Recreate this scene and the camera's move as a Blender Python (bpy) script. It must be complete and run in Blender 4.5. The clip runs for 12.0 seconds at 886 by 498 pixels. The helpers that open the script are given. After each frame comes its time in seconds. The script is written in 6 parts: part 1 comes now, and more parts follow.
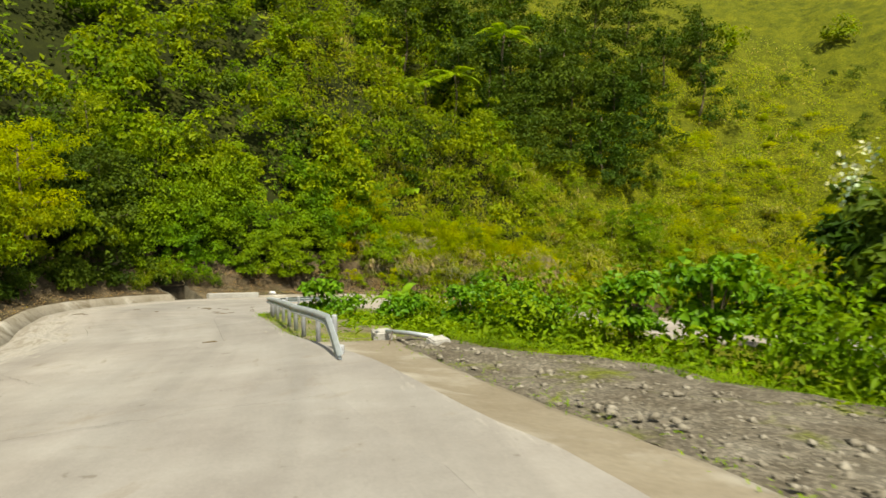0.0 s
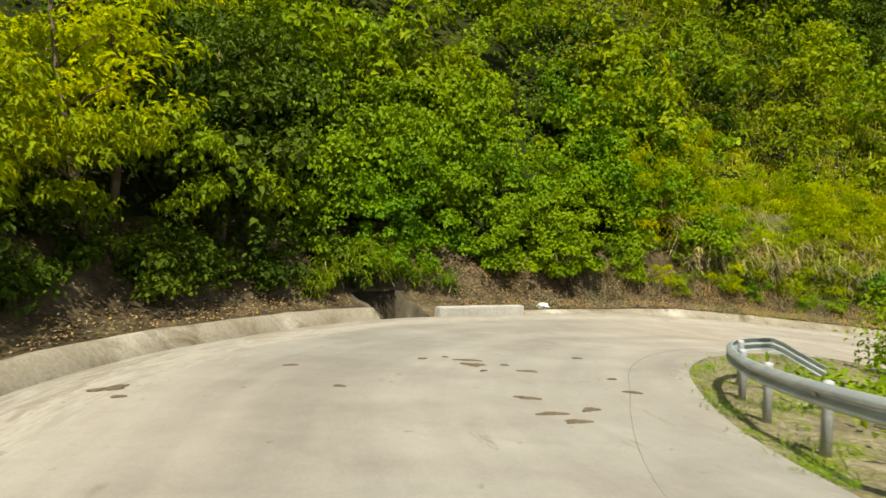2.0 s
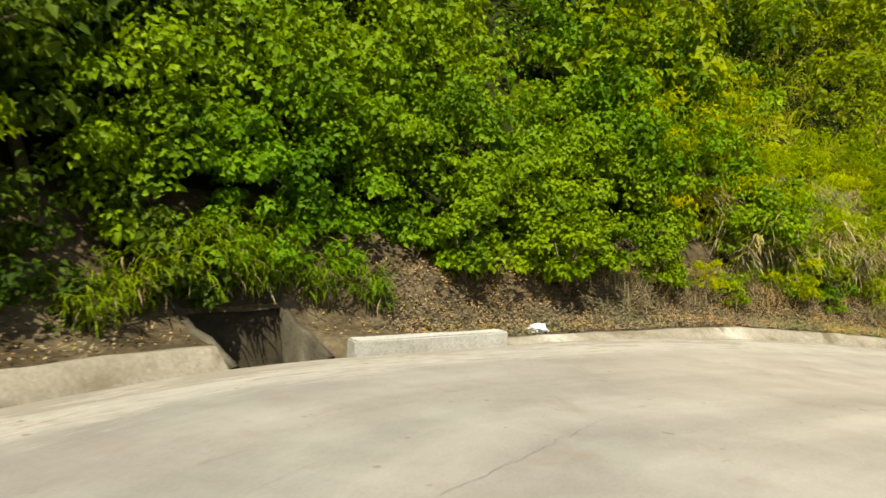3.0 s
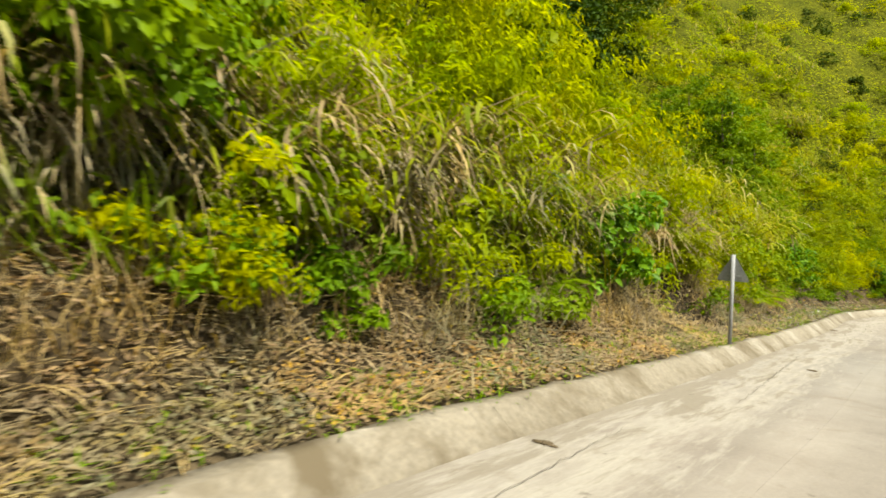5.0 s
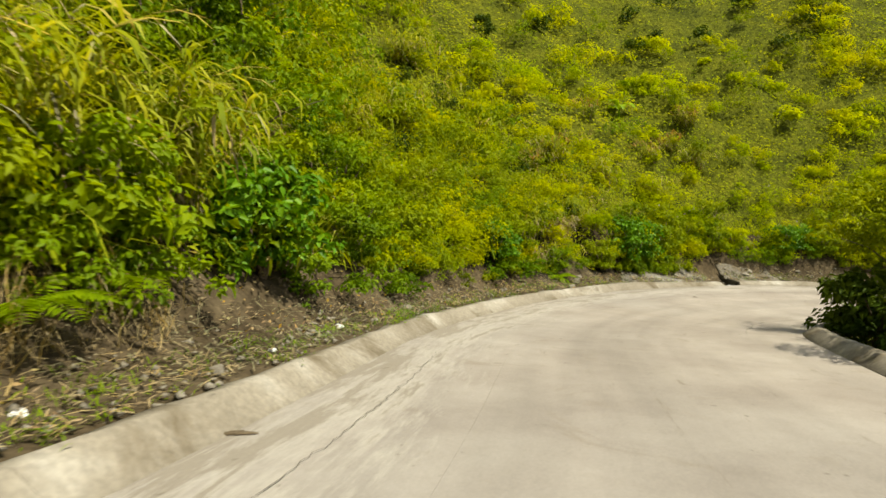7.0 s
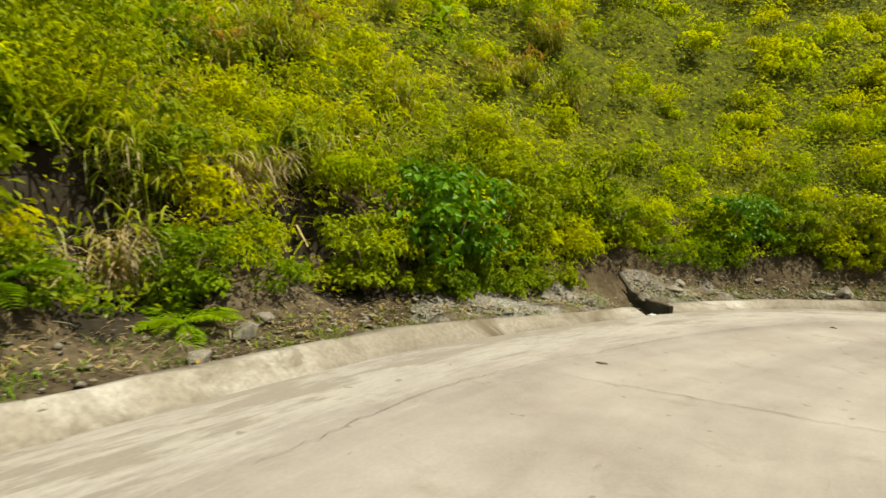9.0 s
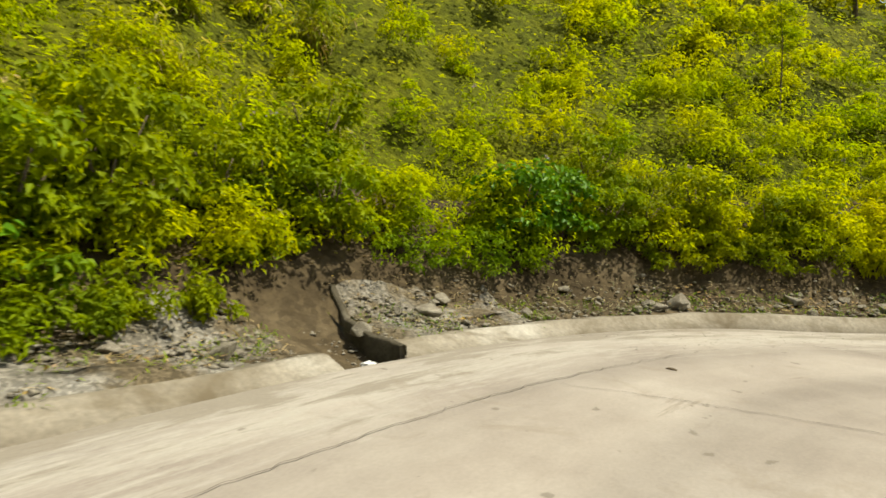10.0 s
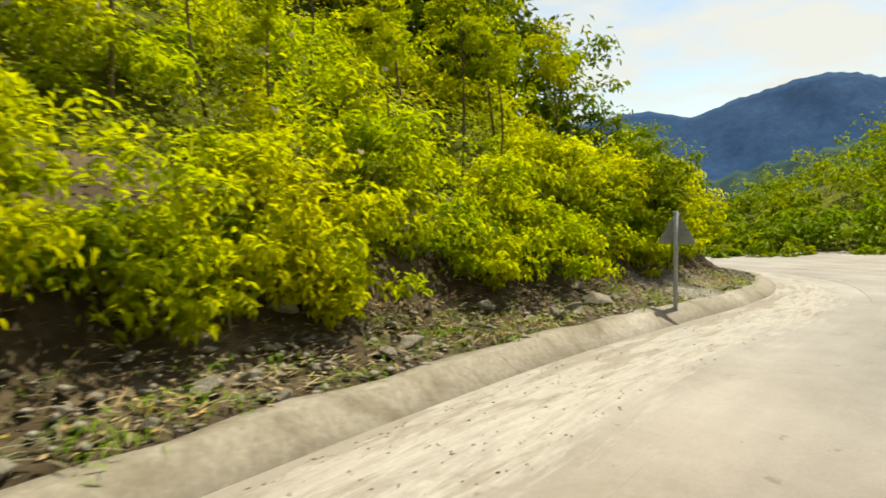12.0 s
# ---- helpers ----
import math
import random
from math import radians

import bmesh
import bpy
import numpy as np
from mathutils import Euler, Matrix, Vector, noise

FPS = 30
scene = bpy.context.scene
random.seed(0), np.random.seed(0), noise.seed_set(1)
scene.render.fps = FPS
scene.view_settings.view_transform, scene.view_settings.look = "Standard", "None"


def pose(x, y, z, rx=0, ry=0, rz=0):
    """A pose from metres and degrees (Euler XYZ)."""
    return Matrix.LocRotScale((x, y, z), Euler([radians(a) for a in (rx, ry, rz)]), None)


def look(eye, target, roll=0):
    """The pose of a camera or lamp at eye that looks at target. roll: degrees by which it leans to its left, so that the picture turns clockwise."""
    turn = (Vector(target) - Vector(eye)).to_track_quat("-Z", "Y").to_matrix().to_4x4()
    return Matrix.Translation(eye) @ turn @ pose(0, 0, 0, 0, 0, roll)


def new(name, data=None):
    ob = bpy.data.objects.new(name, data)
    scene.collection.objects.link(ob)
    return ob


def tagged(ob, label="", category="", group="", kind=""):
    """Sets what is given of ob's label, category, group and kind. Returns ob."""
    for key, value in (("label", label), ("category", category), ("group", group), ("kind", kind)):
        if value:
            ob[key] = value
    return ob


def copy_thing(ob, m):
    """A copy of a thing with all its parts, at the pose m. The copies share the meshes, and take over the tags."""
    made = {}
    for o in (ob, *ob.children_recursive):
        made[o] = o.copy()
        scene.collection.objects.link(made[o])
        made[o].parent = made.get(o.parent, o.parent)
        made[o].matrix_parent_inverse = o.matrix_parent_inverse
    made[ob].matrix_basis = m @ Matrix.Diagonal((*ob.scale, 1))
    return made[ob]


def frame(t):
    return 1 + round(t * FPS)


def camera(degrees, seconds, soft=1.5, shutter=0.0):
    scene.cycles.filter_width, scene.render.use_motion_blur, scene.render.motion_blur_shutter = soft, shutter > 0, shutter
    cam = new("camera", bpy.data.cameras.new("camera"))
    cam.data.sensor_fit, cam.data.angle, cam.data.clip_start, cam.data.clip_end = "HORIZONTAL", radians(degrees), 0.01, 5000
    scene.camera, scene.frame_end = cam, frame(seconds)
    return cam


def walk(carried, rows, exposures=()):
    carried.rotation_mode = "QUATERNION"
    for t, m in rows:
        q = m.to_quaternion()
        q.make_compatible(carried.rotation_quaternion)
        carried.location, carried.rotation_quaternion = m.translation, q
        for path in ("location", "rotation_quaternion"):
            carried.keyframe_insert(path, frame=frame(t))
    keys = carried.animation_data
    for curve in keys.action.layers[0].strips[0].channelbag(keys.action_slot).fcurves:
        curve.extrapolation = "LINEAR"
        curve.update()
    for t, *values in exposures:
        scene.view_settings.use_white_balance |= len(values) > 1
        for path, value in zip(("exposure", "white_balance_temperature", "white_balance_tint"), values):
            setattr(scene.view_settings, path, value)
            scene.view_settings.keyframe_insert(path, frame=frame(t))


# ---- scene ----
# seconds, x, y, z, turn about x, y, z
PATH = [
    (0.0, 0.000, 0.000, 1.500, 82.50, -0.00, 0.00),
    (0.5, -2.023, 5.024, 0.580, 82.36, 0.55, 7.29),
    (1.0, -4.446, 10.169, -0.299, 82.36, 0.96, 11.98),
    (1.5, -6.555, 14.809, -1.082, 82.44, 1.39, 14.54),
    (2.0, -8.692, 19.611, -1.944, 82.69, 1.76, 15.91),
    (2.5, -10.288, 24.021, -2.726, 82.90, 2.21, 16.25),
    (4.5, -8.153, 42.479, -6.060, 82.70, 1.30, -12.30),
    (5.0, -4.630, 45.392, -6.912, 82.40, 1.50, -23.60),
    (5.5, -0.281, 48.056, -7.906, 82.30, 1.80, -34.00),
    (6.0, 4.165, 50.349, -8.829, 82.10, 1.80, -41.70),
    (6.5, 8.999, 52.880, -9.823, 81.90, 1.60, -47.00),
    (7.0, 13.603, 55.296, -10.746, 81.80, 1.20, -49.90),
    (9.0, 31.342, 61.900, -14.012, 83.30, 1.10, -61.50),
    (9.5, 35.446, 62.090, -14.651, 83.70, 1.20, -67.60),
    (10.0, 39.258, 61.673, -15.148, 84.10, 1.20, -74.80),
    (10.5, 42.839, 60.570, -15.645, 84.20, 1.30, -82.70),
    (11.0, 46.241, 58.631, -16.071, 84.50, 1.70, -93.10),
    (11.5, 49.192, 55.962, -16.497, 84.70, 2.00, -104.40),
    (12.0, 51.612, 52.503, -16.852, 84.90, 2.30, -117.10),
]
cam = camera(69.2, 12.0, soft=1.6, shutter=0.10)
walk(cam, [(t, pose(x, y, z, rx, ry, rz)) for t, x, y, z, rx, ry, rz in PATH], exposures=[(0.0, 0.70, 7050, 3), (2.6, 0.74, 7050, 3), (4.5, 0.92, 7050, 3), (5.0, 0.85, 7050, 3), (5.7, 0.64, 7050, 3), (9.0, 0.52, 7050, 3), (10.6, 0.58, 7050, 3), (11.4, 0.62, 7050, 3), (12.0, 0.72, 7050, 3)])

# ---------------------------------------------------------------- light
world = bpy.data.worlds.new("world")
scene.world = world
world.use_nodes = True
SUN_DIR = Vector((0.26, -0.66, 1.36)).normalized()      # towards the sun


def sky_nodes():
    nt = world.node_tree
    nt.nodes.clear()
    out = nt.nodes.new("ShaderNodeOutputWorld")
    bg = nt.nodes.new("ShaderNodeBackground")
    sky = nt.nodes.new("ShaderNodeTexSky")
    sky.sky_type, sky.sun_disc = "NISHITA", False
    sky.sun_elevation = math.asin(SUN_DIR.z)
    sky.sun_rotation = math.atan2(SUN_DIR.x, SUN_DIR.y)
    sky.dust_density = 1.3
    tc = nt.nodes.new("ShaderNodeTexCoord")
    mp = nt.nodes.new("ShaderNodeMapping")
    mp.inputs["Scale"].default_value = (1.0, 1.0, 3.2)
    mp.inputs["Location"].default_value = (0.35, 0.1, 0.2)
    nz = nt.nodes.new("ShaderNodeTexNoise")
    nz.inputs["Scale"].default_value, nz.inputs["Detail"].default_value = 3.2, 7.0
    nz.inputs["Roughness"].default_value = 0.55
    rp = nt.nodes.new("ShaderNodeValToRGB")
    rp.color_ramp.elements[0].position, rp.color_ramp.elements[1].position = 0.44, 0.60
    mx = nt.nodes.new("ShaderNodeMix")
    mx.data_type = "RGBA"
    mx.inputs[7].default_value = (5.3, 5.35, 5.45, 1)
    nt.links.new(tc.outputs["Generated"], mp.inputs["Vector"])
    nt.links.new(mp.outputs[0], nz.inputs["Vector"])
    nt.links.new(nz.outputs["Fac"], rp.inputs[0])
    nt.links.new(rp.outputs[0], mx.inputs[0])
    nt.links.new(sky.outputs[0], mx.inputs[6])
    nt.links.new(mx.outputs[2], bg.inputs[0])
    bg.inputs[1].default_value = 0.1
    nt.links.new(bg.outputs[0], out.inputs[0])


sky_nodes()
sun = new("sun", bpy.data.lights.new("sun", "SUN"))
sun.data.energy, sun.data.angle, sun.data.color = 4.6, radians(0.6), (1.0, 0.95, 0.85)
sun.matrix_world = look(SUN_DIR * 100, (0, 0, 0))

# ---------------------------------------------------------------- materials
def nodes_of(name):
    m = bpy.data.materials.new(name)
    m.use_nodes = True
    nt = m.node_tree
    return m, nt, nt.nodes["Principled BSDF"]


def node(nt, kind, **inputs):
    n = nt.nodes.new("ShaderNode" + kind)
    for k, v in inputs.items():
        n.inputs[k.replace("_", " ")].default_value = v
    return n


def ramp(nt, source, stops):
    r = nt.nodes.new("ShaderNodeValToRGB")
    e = r.color_ramp.elements
    while len(e) < len(stops):
        e.new(0.5)
    for el, (p, c) in zip(e, stops):
        el.position, el.color = p, c
    nt.links.new(source, r.inputs[0])
    return r.outputs[0]


def mixed(nt, fac, a, b, blend="MIX"):
    m = nt.nodes.new("ShaderNodeMix")
    m.data_type, m.blend_type = "RGBA", blend
    for sock, v in ((m.inputs[0], fac), (m.inputs[6], a), (m.inputs[7], b)):
        if hasattr(v, "links"):
            nt.links.new(v, sock)
        else:
            sock.default_value = v
    return m.outputs[2]


def leaf_material(name, dark, mid, light, patch=0.25, rough=0.5, trans=0.35, odd=None, deep=0.5, even=0.45, warm=(1.24, 1.13, 0.75, 1), drift=1.0, gloss=0.06):
    """Leaves: a slight colour of its own for each leaf, drifting over a few metres and from plant to plant, with light passing through."""
    m, nt, p = nodes_of(name)
    geo = nt.nodes.new("ShaderNodeNewGeometry")
    tc = nt.nodes.new("ShaderNodeTexCoord")
    own = nt.nodes.new("ShaderNodeObjectInfo")
    near = lambda q: tuple(b + (a - b) * even for a, b in zip(q, mid))
    stops = [(0.0, near(dark)), (0.5, mid), (1.0, near(light))]
    if odd:
        stops = [(0.0, near(dark)), (0.45, mid), (0.9, near(light)), (0.95, odd)]
    leaf = ramp(nt, geo.outputs["Random Per Island"], stops)
    shift = nt.nodes.new("ShaderNodeVectorMath")
    shift.operation = "MULTIPLY_ADD"
    shift.inputs[1].default_value = (1, 1, 1)
    nt.links.new(tc.outputs["Object"], shift.inputs[0])
    nt.links.new(own.outputs["Location"], shift.inputs[2])
    small = node(nt, "TexNoise", Scale=patch * 2.4, Detail=2.0)
    wide = node(nt, "TexNoise", Scale=patch * 0.45, Detail=3.0)
    for n in (small, wide):
        nt.links.new(shift.outputs[0], n.inputs["Vector"])
    tint = ramp(nt, small.outputs["Fac"], [(0.32, (deep * 0.9, deep * 1.06, deep, 1)), (0.5, (1, 1, 1, 1)), (0.70, warm)])
    hue = ramp(nt, wide.outputs["Fac"], [(0.36, (1 - 0.28 * drift, 1 - 0.10 * drift, 1 - 0.15 * drift, 1)), (0.5, (1, 1, 1, 1)), (0.64, (1.06, 1.0, 0.8, 1))])
    col = mixed(nt, 1.0, mixed(nt, 1.0, leaf, tint, "MULTIPLY"), hue, "MULTIPLY")
    nt.links.new(col, p.inputs["Base Color"])
    p.inputs["Roughness"].default_value = rough
    p.inputs["Specular IOR Level"].default_value = gloss
    t = nt.nodes.new("ShaderNodeBsdfTranslucent")
    tcol = mixed(nt, 1.0, col, (1.35, 1.25, 0.45, 1), "MULTIPLY")
    nt.links.new(tcol, t.inputs[0])
    mx = nt.nodes.new("ShaderNodeMixShader")
    mx.inputs[0].default_value = trans
    nt.links.new(p.outputs[0], mx.inputs[1])
    nt.links.new(t.outputs[0], mx.inputs[2])
    nt.links.new(mx.outputs[0], nt.nodes["Material Output"].inputs[0])
    return m


def ground_material(name, stops, scale=1.5, fine=14.0, bump=0.4, rough=0.95, speck=None, grain=0.28, stain=None):
    """Earth, gravel and concrete: two scales of noise, with relief."""
    m, nt, p = nodes_of(name)
    tc = nt.nodes.new("ShaderNodeTexCoord")
    a = node(nt, "TexNoise", Scale=scale, Detail=6.0, Roughness=0.6)
    b = node(nt, "TexNoise", Scale=fine, Detail=5.0, Roughness=0.65)
    for n in (a, b):
        nt.links.new(tc.outputs["Object"], n.inputs["Vector"])
    big = ramp(nt, a.outputs["Fac"], stops)
    small = ramp(nt, b.outputs["Fac"], [(0.3, (1 - grain, 1 - grain, 1 - grain, 1)), (0.7, (1 + grain * 0.5, 1 + grain * 0.5, 1 + grain * 0.5, 1))])
    col = mixed(nt, 1.0, big, small, "MULTIPLY")
    if stain:
        d = node(nt, "TexNoise", Scale=stain[0], Detail=7.0, Roughness=0.62)
        d.inputs["Distortion"].default_value = 0.6
        nt.links.new(tc.outputs["Object"], d.inputs["Vector"])
        col = mixed(nt, ramp(nt, d.outputs["Fac"], [(stain[1], c(0, 0, 0)), (stain[2], c(1, 1, 1))]), col, stain[3])
    if speck:
        v = node(nt, "TexVoronoi", Scale=speck[0])
        nt.links.new(tc.outputs["Object"], v.inputs["Vector"])
        s = ramp(nt, v.outputs["Color"], [(0.35, (0.55, 0.55, 0.55, 1)), (0.75, (1.4, 1.4, 1.4, 1))])
        col = mixed(nt, speck[1], col, mixed(nt, 1.0, col, s, "MULTIPLY"))
    nt.links.new(col, p.inputs["Base Color"])
    p.inputs["Roughness"].default_value = rough
    p.inputs["Specular IOR Level"].default_value = 0.1
    bp = node(nt, "Bump", Strength=bump, Distance=0.03 if fine > 4.5 else 0.15)
    nt.links.new(b.outputs["Fac"], bp.inputs["Height"])
    nt.links.new(bp.outputs[0], p.inputs["Normal"])
    return m


def c(r, g, b):
    return (r, g, b, 1)


def road_material():
    """Worn concrete; pale dust gathers in ragged streaks towards the edges, dark dirt at the foot of the kerb."""
    m, nt, p = nodes_of("worn_road_concrete")
    tc = nt.nodes.new("ShaderNodeTexCoord")
    plan = nt.nodes.new("ShaderNodeAttribute")
    plan.attribute_name = "plan"
    sep = nt.nodes.new("ShaderNodeSeparateXYZ")
    nt.links.new(plan.outputs["Vector"], sep.inputs[0])

    def maths(op, a, b):
        n = nt.nodes.new("ShaderNodeMath")
        n.operation = op
        for k, v in enumerate((a, b)):
            if hasattr(v, "links"):
                nt.links.new(v, n.inputs[k])
            else:
                n.inputs[k].default_value = v
        return n.outputs[0]

    edge = maths("MINIMUM", sep.outputs[1], maths("ADD", sep.outputs[2], 1.55))
    lay = nt.nodes.new("ShaderNodeCombineXYZ")
    nt.links.new(maths("MULTIPLY", sep.outputs[0], 0.36), lay.inputs[0])
    nt.links.new(maths("MULTIPLY", sep.outputs[1], 2.3), lay.inputs[1])
    big = node(nt, "TexNoise", Scale=0.5, Detail=8.0, Roughness=0.66)
    fine = node(nt, "TexNoise", Scale=30.0, Detail=5.0, Roughness=0.65)
    for n in (big, fine):
        nt.links.new(tc.outputs["Object"], n.inputs["Vector"])
    col = ramp(nt, big.outputs["Fac"], [(0.30, c(.230, .202, .174)), (0.5, c(.278, .250, .217)), (0.72, c(.330, .302, .265))])
    wide = node(nt, "TexNoise", Scale=0.045, Detail=2.0)
    nt.links.new(tc.outputs["Object"], wide.inputs["Vector"])
    col = mixed(nt, 1.0, col, ramp(nt, wide.outputs["Fac"], [(0.40, c(.93, .95, .98)), (0.60, c(1.05, 1.02, 1.0))]), "MULTIPLY")
    tracks = node(nt, "TexNoise", Scale=0.9, Detail=4.0, Roughness=0.55)
    flow = nt.nodes.new("ShaderNodeCombineXYZ")
    nt.links.new(maths("MULTIPLY", sep.outputs[0], 0.06), flow.inputs[0])
    nt.links.new(sep.outputs[1], flow.inputs[1])
    nt.links.new(flow.outputs[0], tracks.inputs["Vector"])
    col = mixed(nt, 1.0, col, ramp(nt, tracks.outputs["Fac"], [(0.35, c(.86, .86, .86)), (0.6, c(1.06, 1.06, 1.06))]), "MULTIPLY")
    streak = node(nt, "TexNoise", Scale=1.3, Detail=8.0, Roughness=0.68)
    streak.inputs["Distortion"].default_value = 0.3
    nt.links.new(lay.outputs[0], streak.inputs["Vector"])
    broken = node(nt, "TexNoise", Scale=5.0, Detail=6.0, Roughness=0.7)
    nt.links.new(lay.outputs[0], broken.inputs["Vector"])
    drift = maths("ADD", maths("MULTIPLY", streak.outputs["Fac"], 0.62), maths("MULTIPLY", broken.outputs["Fac"], 0.38))
    more = nt.nodes.new("ShaderNodeMapRange")
    nt.links.new(edge, more.inputs[0])
    for k, v in ((1, 0.9), (2, 2.4), (3, 0.03), (4, -0.22)):
        more.inputs[k].default_value = v
    dust = ramp(nt, maths("ADD", drift, more.outputs[0]), [(0.43, c(0, 0, 0)), (0.56, c(1, 1, 1))])
    col = mixed(nt, dust, col, c(.36, .33, .285))
    flake = ramp(nt, maths("ADD", drift, more.outputs[0]), [(0.60, c(0, 0, 0)), (0.66, c(.5, .5, .5))])
    col = mixed(nt, flake, col, c(.43, .40, .345))
    dirt = nt.nodes.new("ShaderNodeMapRange")
    nt.links.new(sep.outputs[1], dirt.inputs[0])
    for k, v in ((1, 0.0), (2, 1.8), (3, 0.07), (4, -0.14)):
        dirt.inputs[k].default_value = v
    soil = ramp(nt, maths("ADD", streak.outputs["Fac"], dirt.outputs[0]), [(0.49, c(0, 0, 0)), (0.57, c(.65, .65, .65))])
    col = mixed(nt, soil, col, c(.175, .145, .108))
    col = mixed(nt, 1.0, col, ramp(nt, fine.outputs["Fac"], [(0.3, c(.90, .90, .90)), (0.7, c(1.05, 1.05, 1.05))]), "MULTIPLY")
    worn = node(nt, "TexNoise", Scale=0.8, Detail=9.0, Roughness=0.72)
    worn.inputs["Distortion"].default_value = 1.2
    nt.links.new(tc.outputs["Object"], worn.inputs["Vector"])
    col = mixed(nt, ramp(nt, worn.outputs["Fac"], [(0.57, c(0, 0, 0)), (0.70, c(.55, .55, .55))]), col, c(.20, .165, .125))
    speck = node(nt, "TexNoise", Scale=4.5, Detail=3.0, Roughness=0.5)
    nt.links.new(tc.outputs["Object"], speck.inputs["Vector"])
    col = mixed(nt, ramp(nt, speck.outputs["Fac"], [(0.70, c(0, 0, 0)), (0.74, c(.6, .6, .6))]), col, c(.13, .11, .085))
    own = nt.nodes.new("ShaderNodeObjectInfo")
    col = mixed(nt, 1.0, col, ramp(nt, own.outputs["Random"], [(0.0, c(.97, .97, .97)), (1.0, c(1.03, 1.03, 1.02))]), "MULTIPLY")
    nt.links.new(col, p.inputs["Base Color"])
    p.inputs["Roughness"].default_value = 0.85
    p.inputs["Specular IOR Level"].default_value = 0.1
    bp = node(nt, "Bump", Strength=0.08, Distance=0.02)
    nt.links.new(fine.outputs["Fac"], bp.inputs["Height"])
    nt.links.new(bp.outputs[0], p.inputs["Normal"])
    return m


CONCRETE = road_material()
KERB = ground_material("kerb_concrete", [(0.3, c(.205, .175, .13)), (0.55, c(.285, .25, .195)), (0.75, c(.45, .42, .36))], 0.5, 14, 0.35, 0.9, None, 0.26, (1.1, 0.50, 0.68, c(.135, .108, .07)))
PALE = ground_material("pale_concrete", [(0.3, c(.34, .32, .285)), (0.7, c(.45, .43, .39))], 1.2, 20, 0.2, 0.9)
TAN = ground_material("tan_apron_concrete", [(0.3, c(.185, .152, .105)), (0.7, c(.25, .213, .156))], 0.7, 12, 0.2, 0.9, None, 0.14, (0.45, 0.50, 0.66, c(.32, .29, .235)))
SOIL = ground_material("brown_soil", [(0.3, c(.042, .030, .016)), (0.5, c(.08, .059, .033)), (0.72, c(.135, .104, .062))], 0.8, 7, 1.0, 0.95, (9.0, 0.4))
DARKWALL = ground_material("dark_stained_concrete", [(0.3, c(.05, .042, .028)), (0.6, c(.10, .086, .06)), (0.8, c(.19, .17, .13))], 1.5, 16, 0.6)
VERGESOIL = ground_material("pale_mossy_soil", [(0.3, c(.12, .10, .055)), (0.5, c(.20, .172, .105)), (0.72, c(.30, .265, .185))], 0.9, 12, 0.7, 0.95, (22.0, 0.5), 0.3, (0.9, 0.50, 0.60, c(.135, .15, .018)))
PALEGRAVEL = ground_material("pale_grey_rubble", [(0.3, c(.13, .11, .08)), (0.55, c(.22, .20, .165)), (0.75, c(.35, .33, .29))], 1.6, 18, 0.9, 0.95, (24.0, 0.7), 0.3, (0.8, 0.48, 0.58, c(.115, .09, .055)))
HILLSOIL = ground_material("hill_turf", [(0.3, c(.05, .06, .004)), (0.5, c(.095, .105, .005)), (0.7, c(.14, .142, .007))], 0.5, 4.0, 1.0, 0.95, None, 0.6)
GRAVEL = ground_material("grey_gravel", [(0.3, c(.098, .08, .055)), (0.55, c(.155, .134, .10)), (0.75, c(.225, .20, .158))], 1.4, 16, 0.9, 0.95, (26.0, 0.7), 0.28, (0.7, 0.56, 0.66, c(.12, .13, .02)))
ROCK = ground_material("grey_rock", [(0.3, c(.18, .155, .115)), (0.6, c(.275, .245, .19)), (0.8, c(.40, .365, .30))], 2.5, 20, 0.6)
MUD = ground_material("dried_mud", [(0.3, c(.10, .075, .045)), (0.7, c(.17, .13, .085))], 3.0, 20, 0.8)
BARK = ground_material("grey_bark", [(0.3, c(.10, .075, .045)), (0.7, c(.24, .19, .13))], 3.0, 30, 0.8)
# near-black: the shade of bank hollows and culvert mouth is in the colour
DARKHOLE = ground_material("shade_dark_earth", [(0.3, c(.02, .016, .01)), (0.7, c(.05, .04, .025))], 2.0, 10, 0.8)
WHITE = ground_material("white_plastic_litter", [(0.3, c(.66, .66, .64)), (0.7, c(.82, .82, .80))], 5.0, 30, 0.3, 0.5)
GREYPLATE = ground_material("grey_sign_back", [(0.3, c(.21, .22, .21)), (0.7, c(.30, .31, .30))], 3.0, 30, 0.05, 0.5)
POSTPAINT = ground_material("pale_post_paint", [(0.3, c(.31, .315, .33)), (0.7, c(.44, .445, .46))], 3.0, 30, 0.05, 0.5)


def metal_material():
    m, nt, p = nodes_of("galvanised_steel")
    tc = nt.nodes.new("ShaderNodeTexCoord")
    a = node(nt, "TexNoise", Scale=3.0, Detail=6.0)
    nt.links.new(tc.outputs["Object"], a.inputs["Vector"])
    nt.links.new(ramp(nt, a.outputs["Fac"], [(0.3, c(.40, .43, .45)), (0.7, c(.58, .615, .635))]), p.inputs["Base Color"])
    nt.links.new(ramp(nt, a.outputs["Fac"], [(0.3, c(.62, .62, .62)), (0.7, c(.42, .42, .42))]), p.inputs["Roughness"])
    p.inputs["Metallic"].default_value = 0.5
    return m


STEEL = metal_material()
AMBER, _nt, _p = nodes_of("amber_reflector")
_p.inputs["Base Color"].default_value = (0.65, 0.25, 0.02, 1)
_p.inputs["Roughness"].default_value = 0.3

